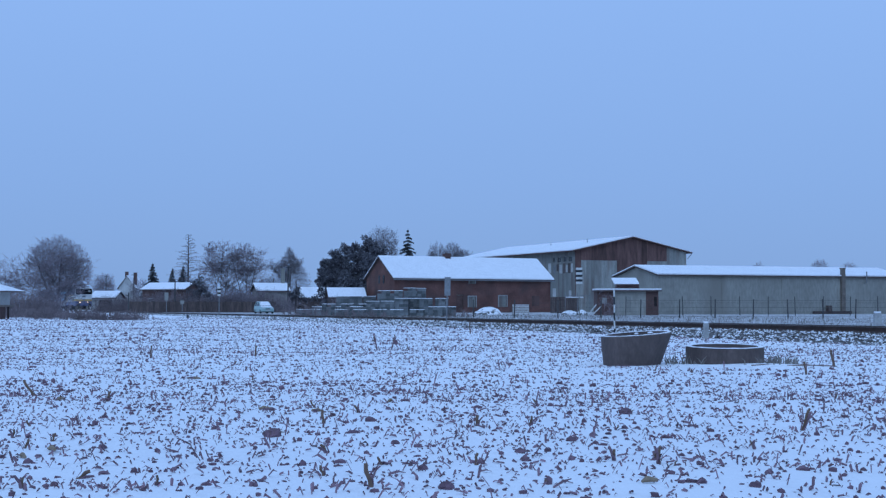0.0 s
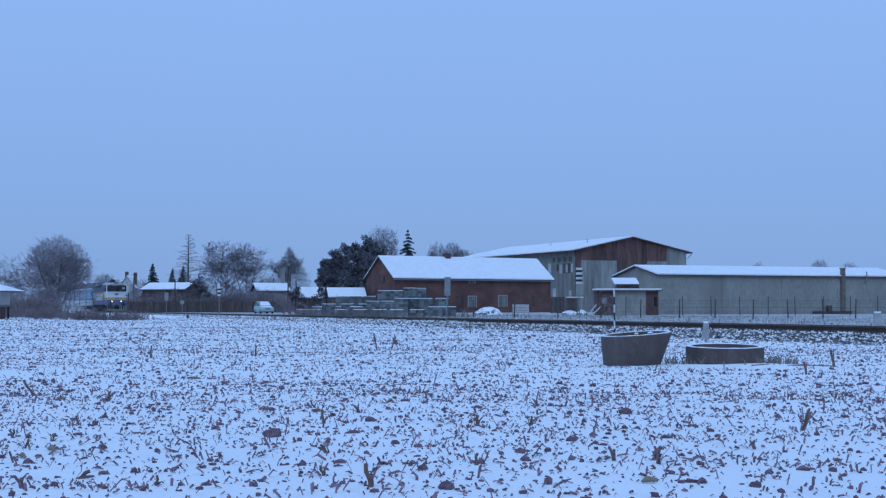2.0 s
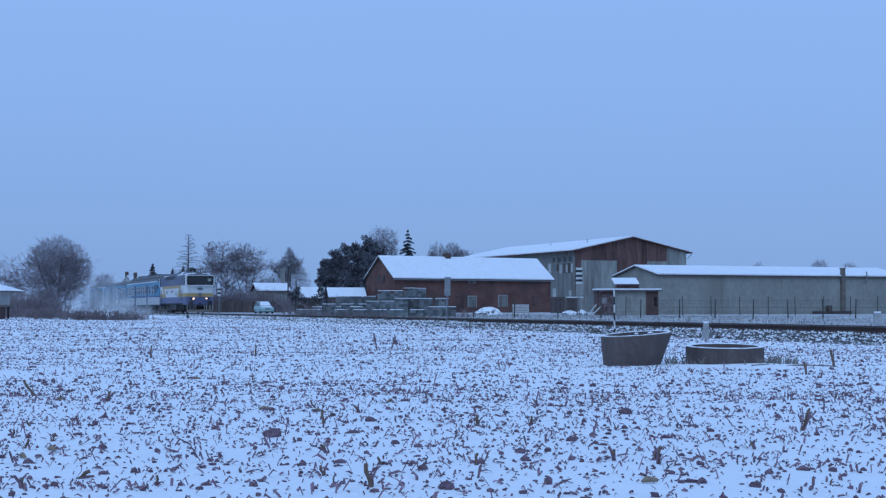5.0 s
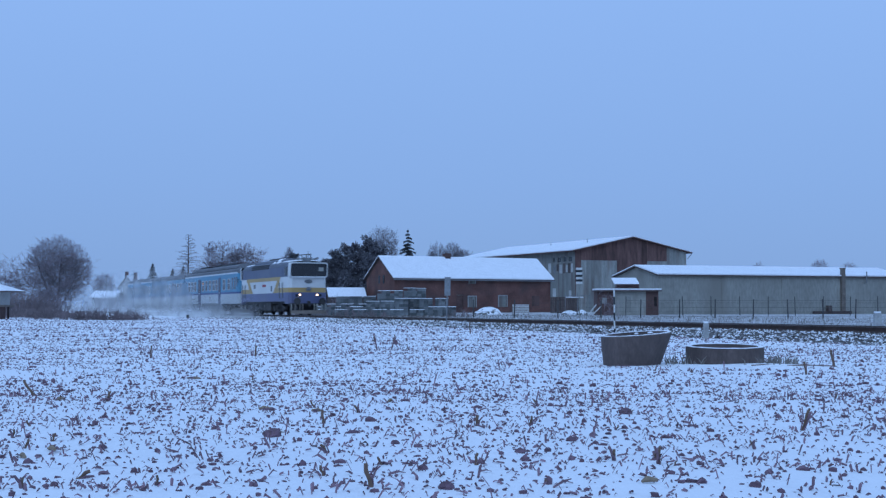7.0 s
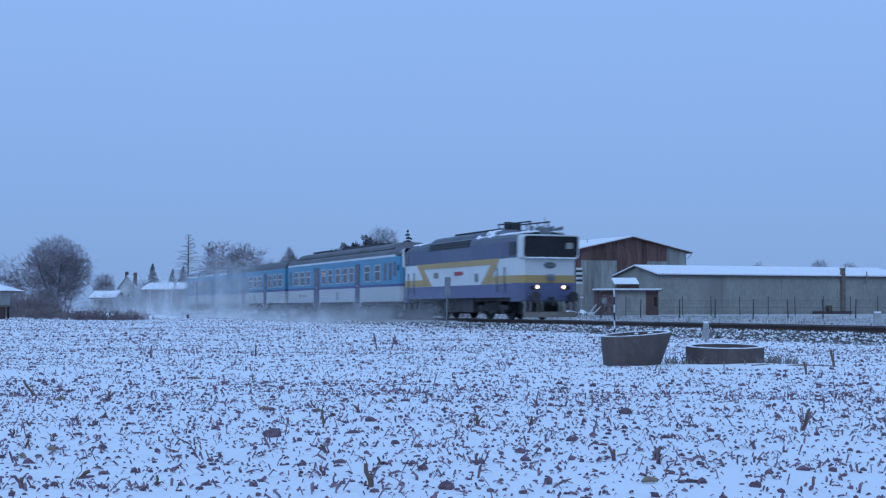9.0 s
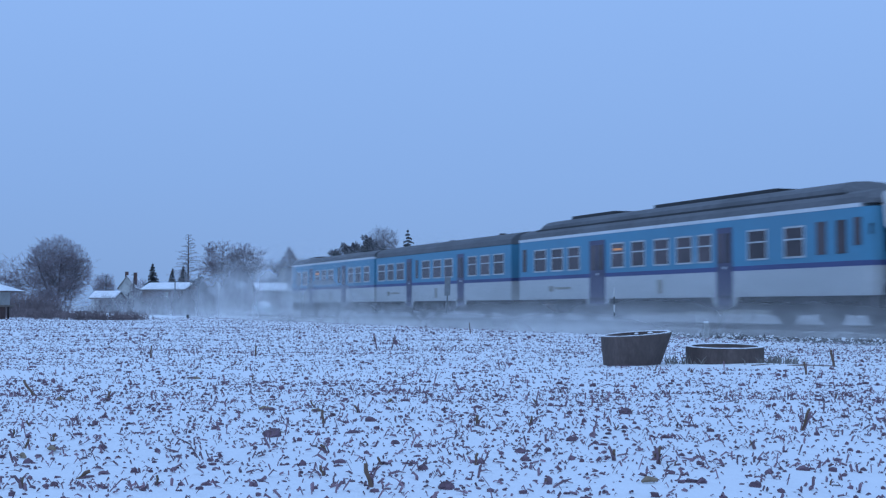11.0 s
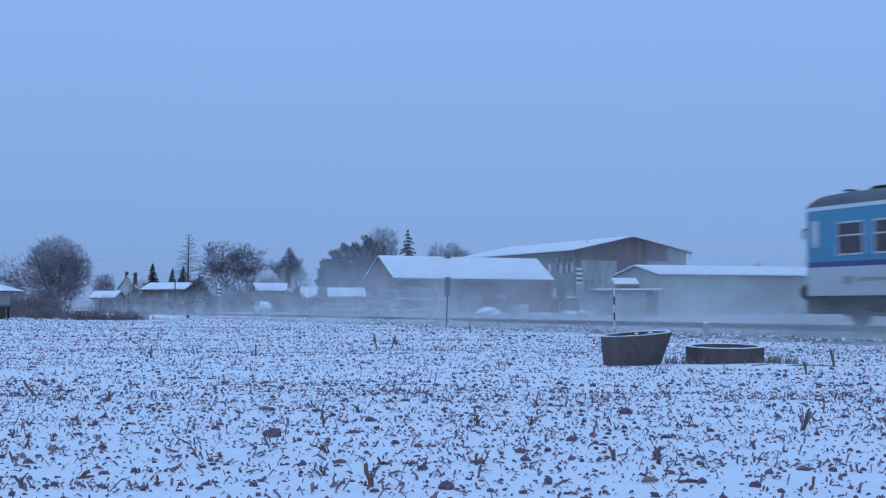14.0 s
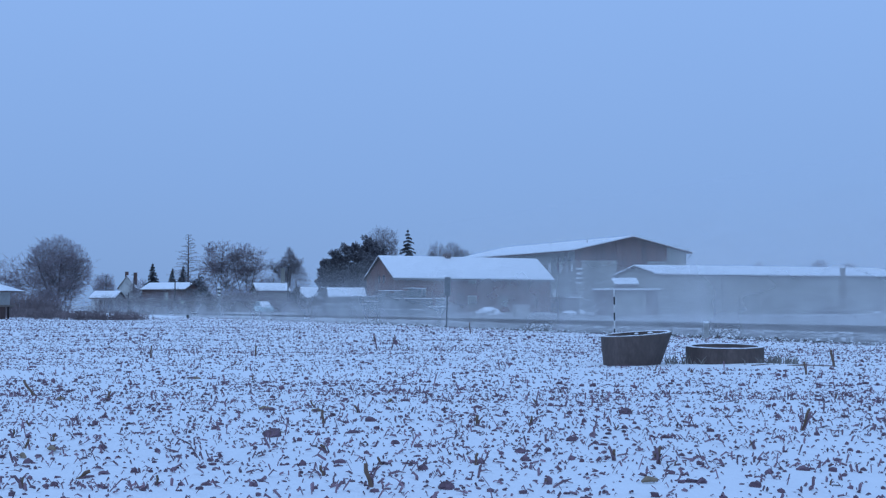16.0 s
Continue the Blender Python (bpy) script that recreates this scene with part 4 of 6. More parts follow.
        g.loft([ring(-0.24, 1.38, 2.62, 3.69), ring(0.20, 1.36, 2.64, 3.68), ring(0.26, 1.33, 2.67, 3.65), ring(0.26, 1.295, 2.71, 3.615), ring(0.20, 1.29, 2.715, 3.61)], caps=False)
        part("windscreen_frame", g, M_LWHITE, ob, "broad white windscreen surround", smooth=False)
        g = Geo()
        a, b = ring(0.205, 1.30, 2.70, 3.62), ring(0.19, 1.30, 2.70, 3.62)
        g.loft([a, b])
        part("windscreen", g, M_GLASS, ob, "dark wide windscreen")
        # pale plate before the glass, painted for daylight showing through the cab
        g = Geo()
        z = 3.0
        g.box(x + way * 0.27 - 0.01, x + way * 0.27 + 0.01, 0.72, 1.05, 3.08, 3.34)
        part("bright_pane", g, M_CLAD, ob, "pale plate painted as light through the cab")
        for s in (-1, 1):
            g = Geo()
            x2, x3 = x - way * 0.98, x - way * 0.34
            g.prism([(x2, s * 1.36, 2.80), (x3, s * 1.33, 2.80), (x3, s * 1.33, 3.38), (x2, s * 1.36, 3.38)], (0, s * 0.075, 0))
            part("cab_side_window", g, M_GLASS, ob)
        # emblem on the nose
        g = Geo()
        g.lathe([(0.25, 0), (0.25, 0.02), (0.20, 0.02), (0.20, 0)], 20, Matrix.Translation((x + way * 0.16, 0, 2.36)) @ pose(0, 0, 0, 0, 90 * way, 0) @ Matrix.Diagonal((0.55, 1.15, 1, 1)))
        g.box(min(x + way * 0.15, x + way * 0.175), max(x + way * 0.15, x + way * 0.175), -0.16, 0.16, 2.31, 2.40)
        part("nose_emblem", g, M_TIN, ob, "dark oval emblem")
        for s in (-0.62, 0.62):
            g = Geo()
            xa = x + way * 0.165
            g.tube([(xa, s, 1.42), (xa + way * 0.06, s, 1.42)], 0.12, 14)
            lamp = part("headlamp", g, M_LBLUE, ob)
            g = Geo()
            g.tube([(xa + way * 0.062, s, 1.42), (xa + way * 0.08, s, 1.42)], [0.07, 0.05], 14)
            part("lamp_glass", g, M_LAMP if way > 0 else M_GLASS, lamp, "warm lit lamp glass" if way > 0 else "")
            g = Geo()
            g.tube([(xa, s * 1.38, 1.40), (xa + way * 0.05, s * 1.38, 1.40)], 0.09, 10)
            part("marker_lamp", g, M_GLASS, ob)
        g = Geo()
        g.box(min(x + way * 0.15, x + way * 0.27), max(x + way * 0.15, x + way * 0.27), -0.16, 0.16, 1.72, 1.86)
        g.tube([(x + way * 0.25, 0, 1.86), (x + way * 0.25, 0, 1.97)], 0.14, 8)
        part("top_lamp", g, M_TIN, ob)
        buffer_pair(ob, x + way * 0.17, way, 1.0)
        # buffer beam, steps, hoses and plough
        g = Geo()
        g.box(min(x + way * 0.02, x + way * 0.2), max(x + way * 0.02, x + way * 0.2), -1.3, 1.3, 0.72, 0.84)
        part("buffer_beam", g, M_UNDER, ob)
        for y in (-1.22, -0.95, -0.62, -0.42, 0.42, 0.62, 0.95, 1.22):
            g = Geo()
            g.tube([(x + way * 0.19, y, 0.80), (x + way * 0.26, y, 0.6), (x + way * 0.22, y * 1.02, 0.36)], 0.055, 6)
            part("hose", g, M_CLAD, ob, "pale snow-crusted hose")
        g = Geo()
        g.tube([(x + way * 0.15, 0, 0.95), (x + way * 0.45, 0, 0.93), (x + way * 0.47, 0, 0.62)], 0.08, 6)
        part("coupling", g, M_UNDER, ob)
        g = Geo()
        g.prism([(x + way * 0.12, -1.25, 0.16), (x + way * 0.3, -1.2, 0.12), (x + way * 0.22, -1.2, 0.36), (x + way * 0.1, -1.25, 0.36)], (0, 2.45, 0))
        part("plough", g, M_WOOD, ob, "dirty yellowish rail guard")
    # roof gear
    g = Geo()
    for y in (-0.45, 0.45):
        g.tube([(-3.4, y, 4.36), (0.2, y, 4.30)], 0.035, 6)
        for x in (-3.3, -2.2, -1.0, 0.1):
            g.tube([(x, y, 3.85), (x, y, 4.36)], 0.03, 5)
    part("roof_rail", g, M_BLACK, ob)
    for x, y, h, r in ((-3.2, 0.0, 4.48, 0.22), (-2.5, 0.1, 4.42, 0.2)):
        g = Geo()
        g.tube([(x, y, 3.9), (x, y, h)], r, 10)
        part("exhaust", g, M_BLACK, ob)
    g = Geo()
    g.tube([(0.05, 0.3, 3.8), (0.05, 0.3, 4.5)], 0.018, 5)
    part("aerial", g, M_BLACK, ob)
    for y in (-0.45, -0.15, 0.2, 0.5):
        g = Geo()
        g.tube([(0.15, y, 3.92), (0.85, y * 1.5, 4.0)], [0.04, 0.09], 8)
        part("horn", g, M_TIN, ob)
    g = Geo()
    g.box(0.3, 0.75, -0.3, 0.3, 3.7, 4.02)
    part("horn_bracket", g, M_TIN, ob)
    g = Geo()
    g.tube([(-3.9, 0.0, 4.20), (-9.8, 0, 4.20)], 0.05, 5)
    part("roof_pipe", g, M_BLACK, ob)
    def vault(x, y):
        """Height of the roof at a place on it."""
        z = 0.0
        for w0, e0, h0, xa, xb in ((1.41, 3.42, 3.87, -13.6, 1.0), (1.03, 3.8, 4.10, -10.2, -2.4)):
            if abs(y) < w0 * 0.995 and xa <= x <= xb:
                c = (abs(y) / w0) ** (1 / 0.75)
                z = max(z, e0 + (h0 - e0) * (1 - c * c) ** 0.4)
        return z - 0.05 * max(0.0, x - 0.2)
    for k, (x, y, a, b) in enumerate(((0.25, -0.50, 0.62, 0.60), (-1.3, -0.85, 0.95, 0.34), (-2.75, -0.95, 0.80, 0.28), (-12.9, -0.5, 0.6, 0.6), (0.3, 0.6, 0.55, 0.5), (-0.5, 0.2, 0.5, 0.4), (-3.9, -1.12, 0.6, 0.12), (-11.6, -0.8, 0.5, 0.4))):
        rg = random.Random(60 + k)
        g = Geo()
        ph = [rg.uniform(0, 6.28) for _ in range(3)]
        rings = []
        for q in (1.0, 0.9, 0.6, 0.25):
            ring = []
            for i in range(22):
                t = 6.2832 * i / 22
                e = q * (1 + 0.16 * math.sin(3 * t + ph[0]) + 0.12 * math.sin(5 * t + ph[1]) + 0.07 * math.sin(8 * t + ph[2]))
                px, py = x + a * e * math.cos(t), max(-1.36, min(1.36, y + b * e * math.sin(t)))
                ring.append((px, py, vault(px, py) + (-0.02 if q == 1.0 else 0.03 + 0.03 * (1 - q))))
            rings.append(ring)
        g.loft(rings)
        part("snow_patch", g, M_SNOW, ob, "patch of snow on the roof", smooth=True)
    g = Geo()
    g.tube([(1.30, -1.22, 2.665), (1.32, -0.4, 2.675), (1.32, 0.5, 2.67), (1.30, 1.22, 2.665)], [0.02, 0.035, 0.03, 0.02], 6)
    part("snow_ledge", g, M_SNOW, ob, "snow caught under the windscreen")
    # below the frame
    bogie(ob, -2.4, 2.4, 0.5)
    bogie(ob, -10.4, 2.4, 0.5)
    g = Geo()
    g.box(-8.3, -4.5, -1.25, 1.25, 0.32, 0.95)
    part("fuel_tank", g, M_UNDER, ob)
    g = Geo()
    g.box(-13.6, 0.9, -1.15, 1.15, 0.82, 0.99)
    part("underframe", g, M_UNDER, ob)
    # plain dark boxes added to close the gaps behind the wheels
    for a, b in ((-13.4, -8.35), (-4.45, 0.7)):
        g = Geo()
        g.box(a, b, -0.66, 0.66, 0.24, 0.82)
        part("bogie_fill", g, M_UNDER, ob, "dark box filling the gaps between the wheels")
    return ob


LOCO = make_loco()


def make_coach(name, x0, x1, roof_top, windows, doors, slits, label, trim=True, cab_rear=False, cab_front=False, hump=False, dome_items=()):
    """A coach from x0 (rear) to x1 (front); openings are given along it."""
    ob = thing(name, train_pose(0), label, "railway coach", "coaches of the train")
    w = 1.42
    st = [(x0, w), (x1, w)]
    if cab_rear:
        st = [(x0, w * 0.80), (x0 + 0.12, w * 0.93), (x0 + 0.5, w)] + st[1:]
    if cab_front:
        st = st[:-1] + [(x1 - 0.5, w), (x1 - 0.12, w * 0.93), (x1, w * 0.80)]

    def wide(k):
        return [(x, a * k) for x, a in st]
    part("lower_side", band(wide(1.0), 0.87, 1.68), M_TWHITE, ob, "pale grey lower side")
    part("waist_stripe", band(wide(1.001), 1.68, 1.83), M_TDARK, ob, "dark blue waist stripe")
    part("upper_side", band(wide(1.0), 1.83, 3.30), M_TBLUE, ob, "light blue window side")
    if trim:
        part("roof_trim", band([(x, a * 1.008) for x, a in st if not (cab_front and x > x1 - 0.4)], 3.30, 3.41), M_TTRIM, ob, "white strip under the roof")
    ev = 3.41 if trim else 3.30
    rs = []
    for x, a in st:
        end = (cab_rear and x < x0 + 0.4) or (cab_front and x > x1 - 0.4)
        rs.append((x, a, ev, ev + (roof_top - ev) * (0.55 if end else 1.0)))
    rs = sorted(rs)
    if cab_rear:
        rs.insert(3, (x0 + 1.3, w, ev, roof_top))
        rs[2] = (x0 + 0.5, w, ev, ev + (roof_top - ev) * 0.92)
    part("roof", roof_geo(rs), M_TROOF, ob, "grey ribbed roof")
    if hump:
        a, b = x0 + 0.9, x1 - 1.2
        part("raised_roof", roof_geo([(a, 0.95, 3.72, 3.78), (a + 0.7, 1.12, 3.72, hump), (b - 0.7, 1.12, 3.72, hump), (b, 0.95, 3.72, 3.78)], 8), M_TROOF, ob)
        for s in (-1, 1):
            g = Geo()
            g.box(a + 0.3, b - 0.3, s * 1.15 - 0.03, s * 1.15 + 0.03, 3.70, 3.78)
            part("roof_gutter", g, M_BLACK, ob)
        for p, q in ((a + 2.4, a + 6.0), (a + 9.0, a + 16.5)):
            g = Geo()
            g.box(p, q, -0.55, 0.55, hump - 0.06, hump + 0.09)
            part("roof_vent", g, M_BLACK, ob)
    else:
        x = x0 + 0.3
        k = 0
        while x < x1 - 1:
            k += 1
            x += 0.75
            g = Geo()
            ring = []
            for i in range(9):
                t = math.pi * i / 8
                ring.append((x, -1.425 * math.copysign(abs(math.cos(t)) ** 0.75, math.cos(t)), ev + (roof_top + 0.012 - ev) * math.sin(t) ** 0.8))
            if x > x0 + 1.4:
                g.loft([ring, [(p[0] + 0.05, p[1], p[2]) for p in ring]], closed=False, caps=False)
                part("roof_rib", g, M_TROOF, ob)
    for x, y, r, h in dome_items:
        g = Geo()
        g.tube([(x, y, roof_top - 0.08), (x, y, roof_top + h)], [r, r * 0.85], 10)
        part("roof_ventilator", g, M_UNDER, ob)
    z0, z1 = 1.99, 2.93
    for s in (-1, 1):
        y = s * w
        for a, b in windows:
            g = Geo()
            t = 0.05
            for p in ((a, b, z0, z0 + t), (a, b, z1 - t, z1), (a, a + t, z0 + t, z1 - t), (b - t, b, z0 + t, z1 - t)):
                g.box(p[0], p[1], min(y, y + s * 0.022), max(y, y + s * 0.022), p[2], p[3])
            g.box(a + t, b - t, min(y, y + s * 0.020), max(y, y + s * 0.020), z0 + 0.53, z0 + 0.575)
            win = part("window", g, M_TFRAME, ob, "dull metal window frame")
            g = Geo()
            g.box(a + 0.03, b - 0.03, min(y, y + s * 0.010), max(y, y + s * 0.010), z0 + 0.03, z1 - 0.03)
            part("pane", g, M_PANE, win)
        for a, b in slits:
            g = Geo()
            g.box(a, b, min(y, y + s * 0.012), max(y, y + s * 0.012), z0 + 0.05, z1 + 0.05)
            part("slit_window", g, M_PANE, ob)
        for a, b in doors:
            g = Geo()
            g.box(a, b, min(y - s * 0.02, y + s * 0.016), max(y - s * 0.02, y + s * 0.016), 0.50, 3.08)
            d = part("door", g, M_TDOOR, ob, "dark slate folding door")
            c = (a + b) / 2
            for p, q in ((a + 0.12, c - 0.06), (c + 0.06, b - 0.12)):
                g = Geo()
                g.box(p, q, min(y + s * 0.016, y + s * 0.024), max(y + s * 0.016, y + s * 0.024), 1.95, 2.9)
                part("door_pane", g, M_PANE, d)
            g = Geo()
            g.box(c - 0.03, c + 0.1, min(y + s * 0.016, y + s * 0.04), max(y + s * 0.016, y + s * 0.04), 1.76, 1.84)
            part("door_handle", g, M_TTRIM, d, "bright handle")
            for p, q in ((a - 0.02, a - 0.30), (b + 0.02, b + 0.30)):
                g = Geo()
                g.prism([(p, y - s * 0.03, 0.866), (q, y - s * 0.03, 0.866), (p + (q - p) * 0.35, y - s * 0.03, 0.56), (p, y - s * 0.03, 0.56)], (0, s * 0.03, 0))
                part("door_skirt", g, M_TWHITE, ob, "pale skirt wedge beside the door")
            for k in range(2):
                g = Geo()
                g.box(a + 0.05, b - 0.05, min(y - s * 0.05, y + s * 0.05), max(y - s * 0.05, y + s * 0.05), 0.55 + 0.3 * k, 0.59 + 0.3 * k)
                part("door_step", g, M_UNDER, d)
        # small plain markings in place of lettering
        g = Geo()
        m = x0 + (1.9 if not hump else 2.9)
        g.box(m, m + 0.45, min(y, y + s * 0.006), max(y, y + s * 0.006), 1.18, 1.42)
        g.box(m + 0.6, m + 2.0, min(y, y + s * 0.006), max(y, y + s * 0.006), 1.26, 1.36)
        part("marking", g, M_RENDER, ob, "faint grey marking bar")
        g = Geo()
        m = (windows[len(windows) // 2][0] + 0.2)
        g.box(m, m + 0.4, min(y, y + s * 0.006), max(y, y + s * 0.006), 1.02, 1.5)
        part("side_hatch", g, M_RENDER, ob)
    # ends
    for x, way, cab in ((x0, -1, cab_rear), (x1, 1, cab_front)):
        if cab:
            g = Geo()
            for a, b in ((-1.0, -0.36), (-0.3, 0.3), (0.36, 1.0)):
                g.box(min(x, x + way * 0.02), max(x, x + way * 0.02), a, b, 2.05, 2.95)
            part("end_window", g, M_GLASS, ob)
            for s in (-1, 1):
                xa, xb = x - way * 0.50, x - way * 0.82
                g = Geo()
                g.box(min(xa, xb), max(xa, xb), s * 1.428 - 0.012, s * 1.428 + 0.012, 2.25, 3.02)
                # rear pane takes the pale frame metal to stand for light behind it
                part("cab_side_window", g, M_TFRAME if way < 0 else M_PANE, ob, "side window painted pale for light seen through" if way < 0 else "")
            for s in (-0.8, 0.8):
                g = Geo()
                g.tube([(x, s, 1.35), (x + way * 0.07, s, 1.35)], 0.13, 12)
                part("end_lamp", g, M_GLASS, ob)
            g = Geo()
            g.tube([(x + 0.16 * -way, -1.34, 2.80), (x + 0.10 * -way, -1.43, 2.80), (x + 0.10 * -way, -1.43, 2.52)], 0.035, 5)
            part("mirror", g, M_BLACK, ob)
            buffer_pair(ob, x, way, 0.98)
            g = Geo()
            g.box(min(x, x - way * 0.9), max(x, x - way * 0.9), -1.25, 1.25, 0.35, 0.88)
            part("end_apron", g, M_UNDER, ob)
        else:
            g = Geo()
            g.box(min(x, x + way * 0.3), max(x, x + way * 0.3), -0.62, 0.62, 0.95, 2.95)
            part("gangway", g, M_UNDER, ob, "dark rubber gangway bellows")
            buffer_pair(ob, x, way, 0.98)
    # underframe
    g = Geo()
    g.box(x0 + 0.2, x1 - 0.2, -1.2, 1.2, 0.72, 0.88)
    part("underframe", g, M_UNDER, ob)
    ln = x1 - x0
    for k, (a, b) in enumerate(((0.30, 0.40), (0.43, 0.50), (0.54, 0.68))):
        g = Geo()
        g.box(x0 + ln * a, x0 + ln * b, -1.22, 1.22, 0.36 + 0.05 * k, 0.73)
        part("equipment_box", g, M_UNDER, ob)
    bogie(ob, x0 + ln * 0.16, 2.3)
    bogie(ob, x1 - ln * 0.16, 2.3)
    return ob


COACH_A = make_coach("railcar_coach", -37.5, -14.45, 3.86,
                     [(-36.0, -34.8), (-34.35, -33.25), (-32.85, -31.8), (-29.25, -28.25), (-27.75, -26.75), (-26.15, -25.1), (-24.65, -23.6), (-23.3, -22.4), (-20.4, -19.35), (-18.5, -17.5)],
                     [(-31.0, -29.75), (-22.15, -21.25)], [(-37.15, -36.75), (-16.95, -16.5), (-16.05, -15.6)], "blue and grey railcar coach with a raised roof", True, False, True, 4.16)
COACH_B = make_coach("middle_coach", -56.85, -38.35, 3.88,
                     [(-56.5, -55.25), (-54.9, -53.8), (-53.4, -52.15), (-49.46, -48.28), (-47.88, -46.7), (-46.33, -45.19), (-43.28, -42.2), (-41.78, -40.69), (-40.27, -39.09)],
                     [(-51.8, -51.0), (-44.62, -43.78)], [(-50.4, -50.05)], "blue and grey middle coach with a ribbed roof", False, False, False, 0, ((-49.2, 0.2, 0.22, 0.1), (-42, -0.2, 0.2, 0.08)))
COACH_C = make_coach("control_coach", -75.55, -57.2, 3.86,
                     [(-73.9, -72.75), (-72.35, -71.07), (-69.32, -68.22), (-67.85, -66.72), (-66.35, -65.16), (-62.17, -61.08), (-60.7, -59.6), (-59.1, -58.04)],
                     [(-70.7, -69.9), (-63.47, -62.65)], [(-64.3, -63.75)], "blue and grey control coach at the train's tail", True, True, False, 0,
                     ((-74.2, 0.2, 0.2, 0.12), (-72.0, 0, 0.45, 0.08), (-70.8, 0.3, 0.08, 0.25), (-68.6, 0, 0.4, 0.08), (-66.9, 0.3, 0.06, 0.25), (-62.6, 0, 0.5, 0.1), (-60.2, 0.2, 0.3, 0.12)))
for px, ln in ((-75.0, 0.22), (-73.4, 0.8)):
    g = Geo()
    g.tube([(px, -0.1, 3.78), (px, -0.1, 3.95)], 0.035, 6)
    g.box(px - ln / 2, px + ln / 2, -0.26, 0.06, 3.93, 3.975)
    part("roof_plate", g, M_UNDER, COACH_C, "dark flat plate on a short roof stalk")
# glowing strips on the outer face of the panes stand for lamps inside
g = Geo()
g.box(-69.2, -68.4, -1.436, -1.431, 2.64, 2.76)
part("lamp_glow_strip", g, M_CABLIGHT, COACH_C, "warm glowing strip on the pane for a lamp inside")
g = Geo()
g.box(-29.1, -28.45, -1.436, -1.431, 2.64, 2.72)
part("lamp_glow_strip", g, M_CABLIGHT, COACH_A, "warm glowing strip on the pane for a lamp inside")


# ---- trees and shrubs ----
def sway(rng, d, amount):
    v = Vector((rng.gauss(0, 1), rng.gauss(0, 1), rng.gauss(0, 1))) * amount
    return (d + v).normalized()


def thin(g, p, q, r):
    """A thin three-sided twig."""
    d = (q - p).normalized()
    u = d.cross(Vector((0.3, 0.9, 0.2))).normalized() * r
    w = d.cross(u)
    a, b = u * 0.87 - w * 0.5, -u * 0.87 - w * 0.5
    g.add([p + w, p + a, p + b, q], [(0, 1, 3), (1, 2, 3), (2, 0, 3)])


def bare_tree(name, m, height, spread, seed, label, fork=0.22, twig_mat=None, stems=1, dense=1.0, upright=0.5, thick=1.0, fill=900, low=0.3, taper=0.0):
    rng = random.Random(seed)
    wood, crown = Geo(), Geo()

    def limb(p, d, length, r, level):
        pts, rad = [p], [r]
        n = 4 if level < 2 else 3
        for i in range(n):
            d = sway(rng, d, 0.16 if level else 0.05)
            d = (d + Vector((0, 0, 0.10 * upright))).normalized()
            p = p + d * length / n
            pts.append(p)
            rad.append(max(r * (1 - 0.72 * (i + 1) / n), 0.012))
        if r > 0.035:
            wood.tube(pts, rad, 6 if level == 0 else 4, False)
        else:
            for a, b in zip(pts, pts[1:]):
                thin(crown, a, b, max(r, 0.016) * thick)
        if level >= 4:
            return
        kids = int((9, 8, 7, 5)[level] * dense + rng.random())
        for k in range(kids):
            f = fork + (1 - fork) * (k + rng.random()) / kids if level == 0 else 0.25 + 0.75 * (k + rng.random()) / kids
            i = min(int(f * n), n - 1)
            q = pts[i].lerp(pts[i + 1], f * n - i)
            ax = (pts[i + 1] - pts[i]).normalized()
            side = sway(rng, Vector((rng.gauss(0, 1), rng.gauss(0, 1), 0.05)).normalized(), 0.25)
            e = (ax * (0.55 if level else 0.35) * upright * 1.6 + side * (0.9 if level else 1.0)).normalized()
            ln = length * (0.62, 0.55, 0.52, 0.5)[level] * rng.uniform(0.6, 1.1) * (1.15 - 0.55 * f if level == 0 else 1)
            limb(q, e, ln, max(r * (0.42 if level == 0 else 0.45) * (1.1 - 0.5 * f), 0.012), level + 1)

    for s in range(stems):
        a = 6.28 * s / stems + rng.random()
        d = Vector((math.cos(a) * 0.45, math.sin(a) * 0.45, 1)).normalized() if stems > 1 else Vector((0, 0, 1))
        limb(Vector((math.cos(a) * 0.2 * (stems > 1), math.sin(a) * 0.2 * (stems > 1), -0.1)), d, height * 0.86, height * 0.022 / (stems ** 0.4), 0)
    # fit to the wanted height and spread
    top = max(v[2] for v in crown.v)
    wide = sorted(abs(v[0]) for v in crown.v)[int(len(crown.v) * 0.97)]
    kz, kx = height / top, spread / max(wide, 0.1)
    for g in (wood, crown):
        g.v = [(x * kx, y * kx, z * kz) for x, y, z in g.v]
    # outer twigs: they round off the crown, thinner towards its edge
    lumps = [(Vector((rng.gauss(0, 1), rng.gauss(0, 1), rng.gauss(0, 1))).normalized(), rng.uniform(-0.22, 0.16)) for _ in range(14)]
    mid, hz = height * (1 + low) / 2, height * (1 - low) / 2
    for _ in range(fill):
        d = Vector((rng.gauss(0, 1), rng.gauss(0, 1), rng.gauss(0, 1))).normalized()
        lim = 1 + sum(w * max(0.0, d.dot(a) - 0.6) * 2 for a, w in lumps)
        r = lim * rng.random() ** 0.42
        k = 1 - taper * max(0.0, d.z * r + 0.35)
        p = Vector((d.x * spread * r * k, d.y * spread * r * k, mid + d.z * hz * r * 0.97))
        e = (d * 0.8 + Vector((0, 0, 0.55))).normalized()
        ln = height * rng.uniform(0.035, 0.075)
        q = p + sway(rng, e, 0.35) * ln
        thin(crown, p, q, 0.016 * thick)
        for _ in range(2):
            b = p.lerp(q, rng.uniform(0.2, 0.8))
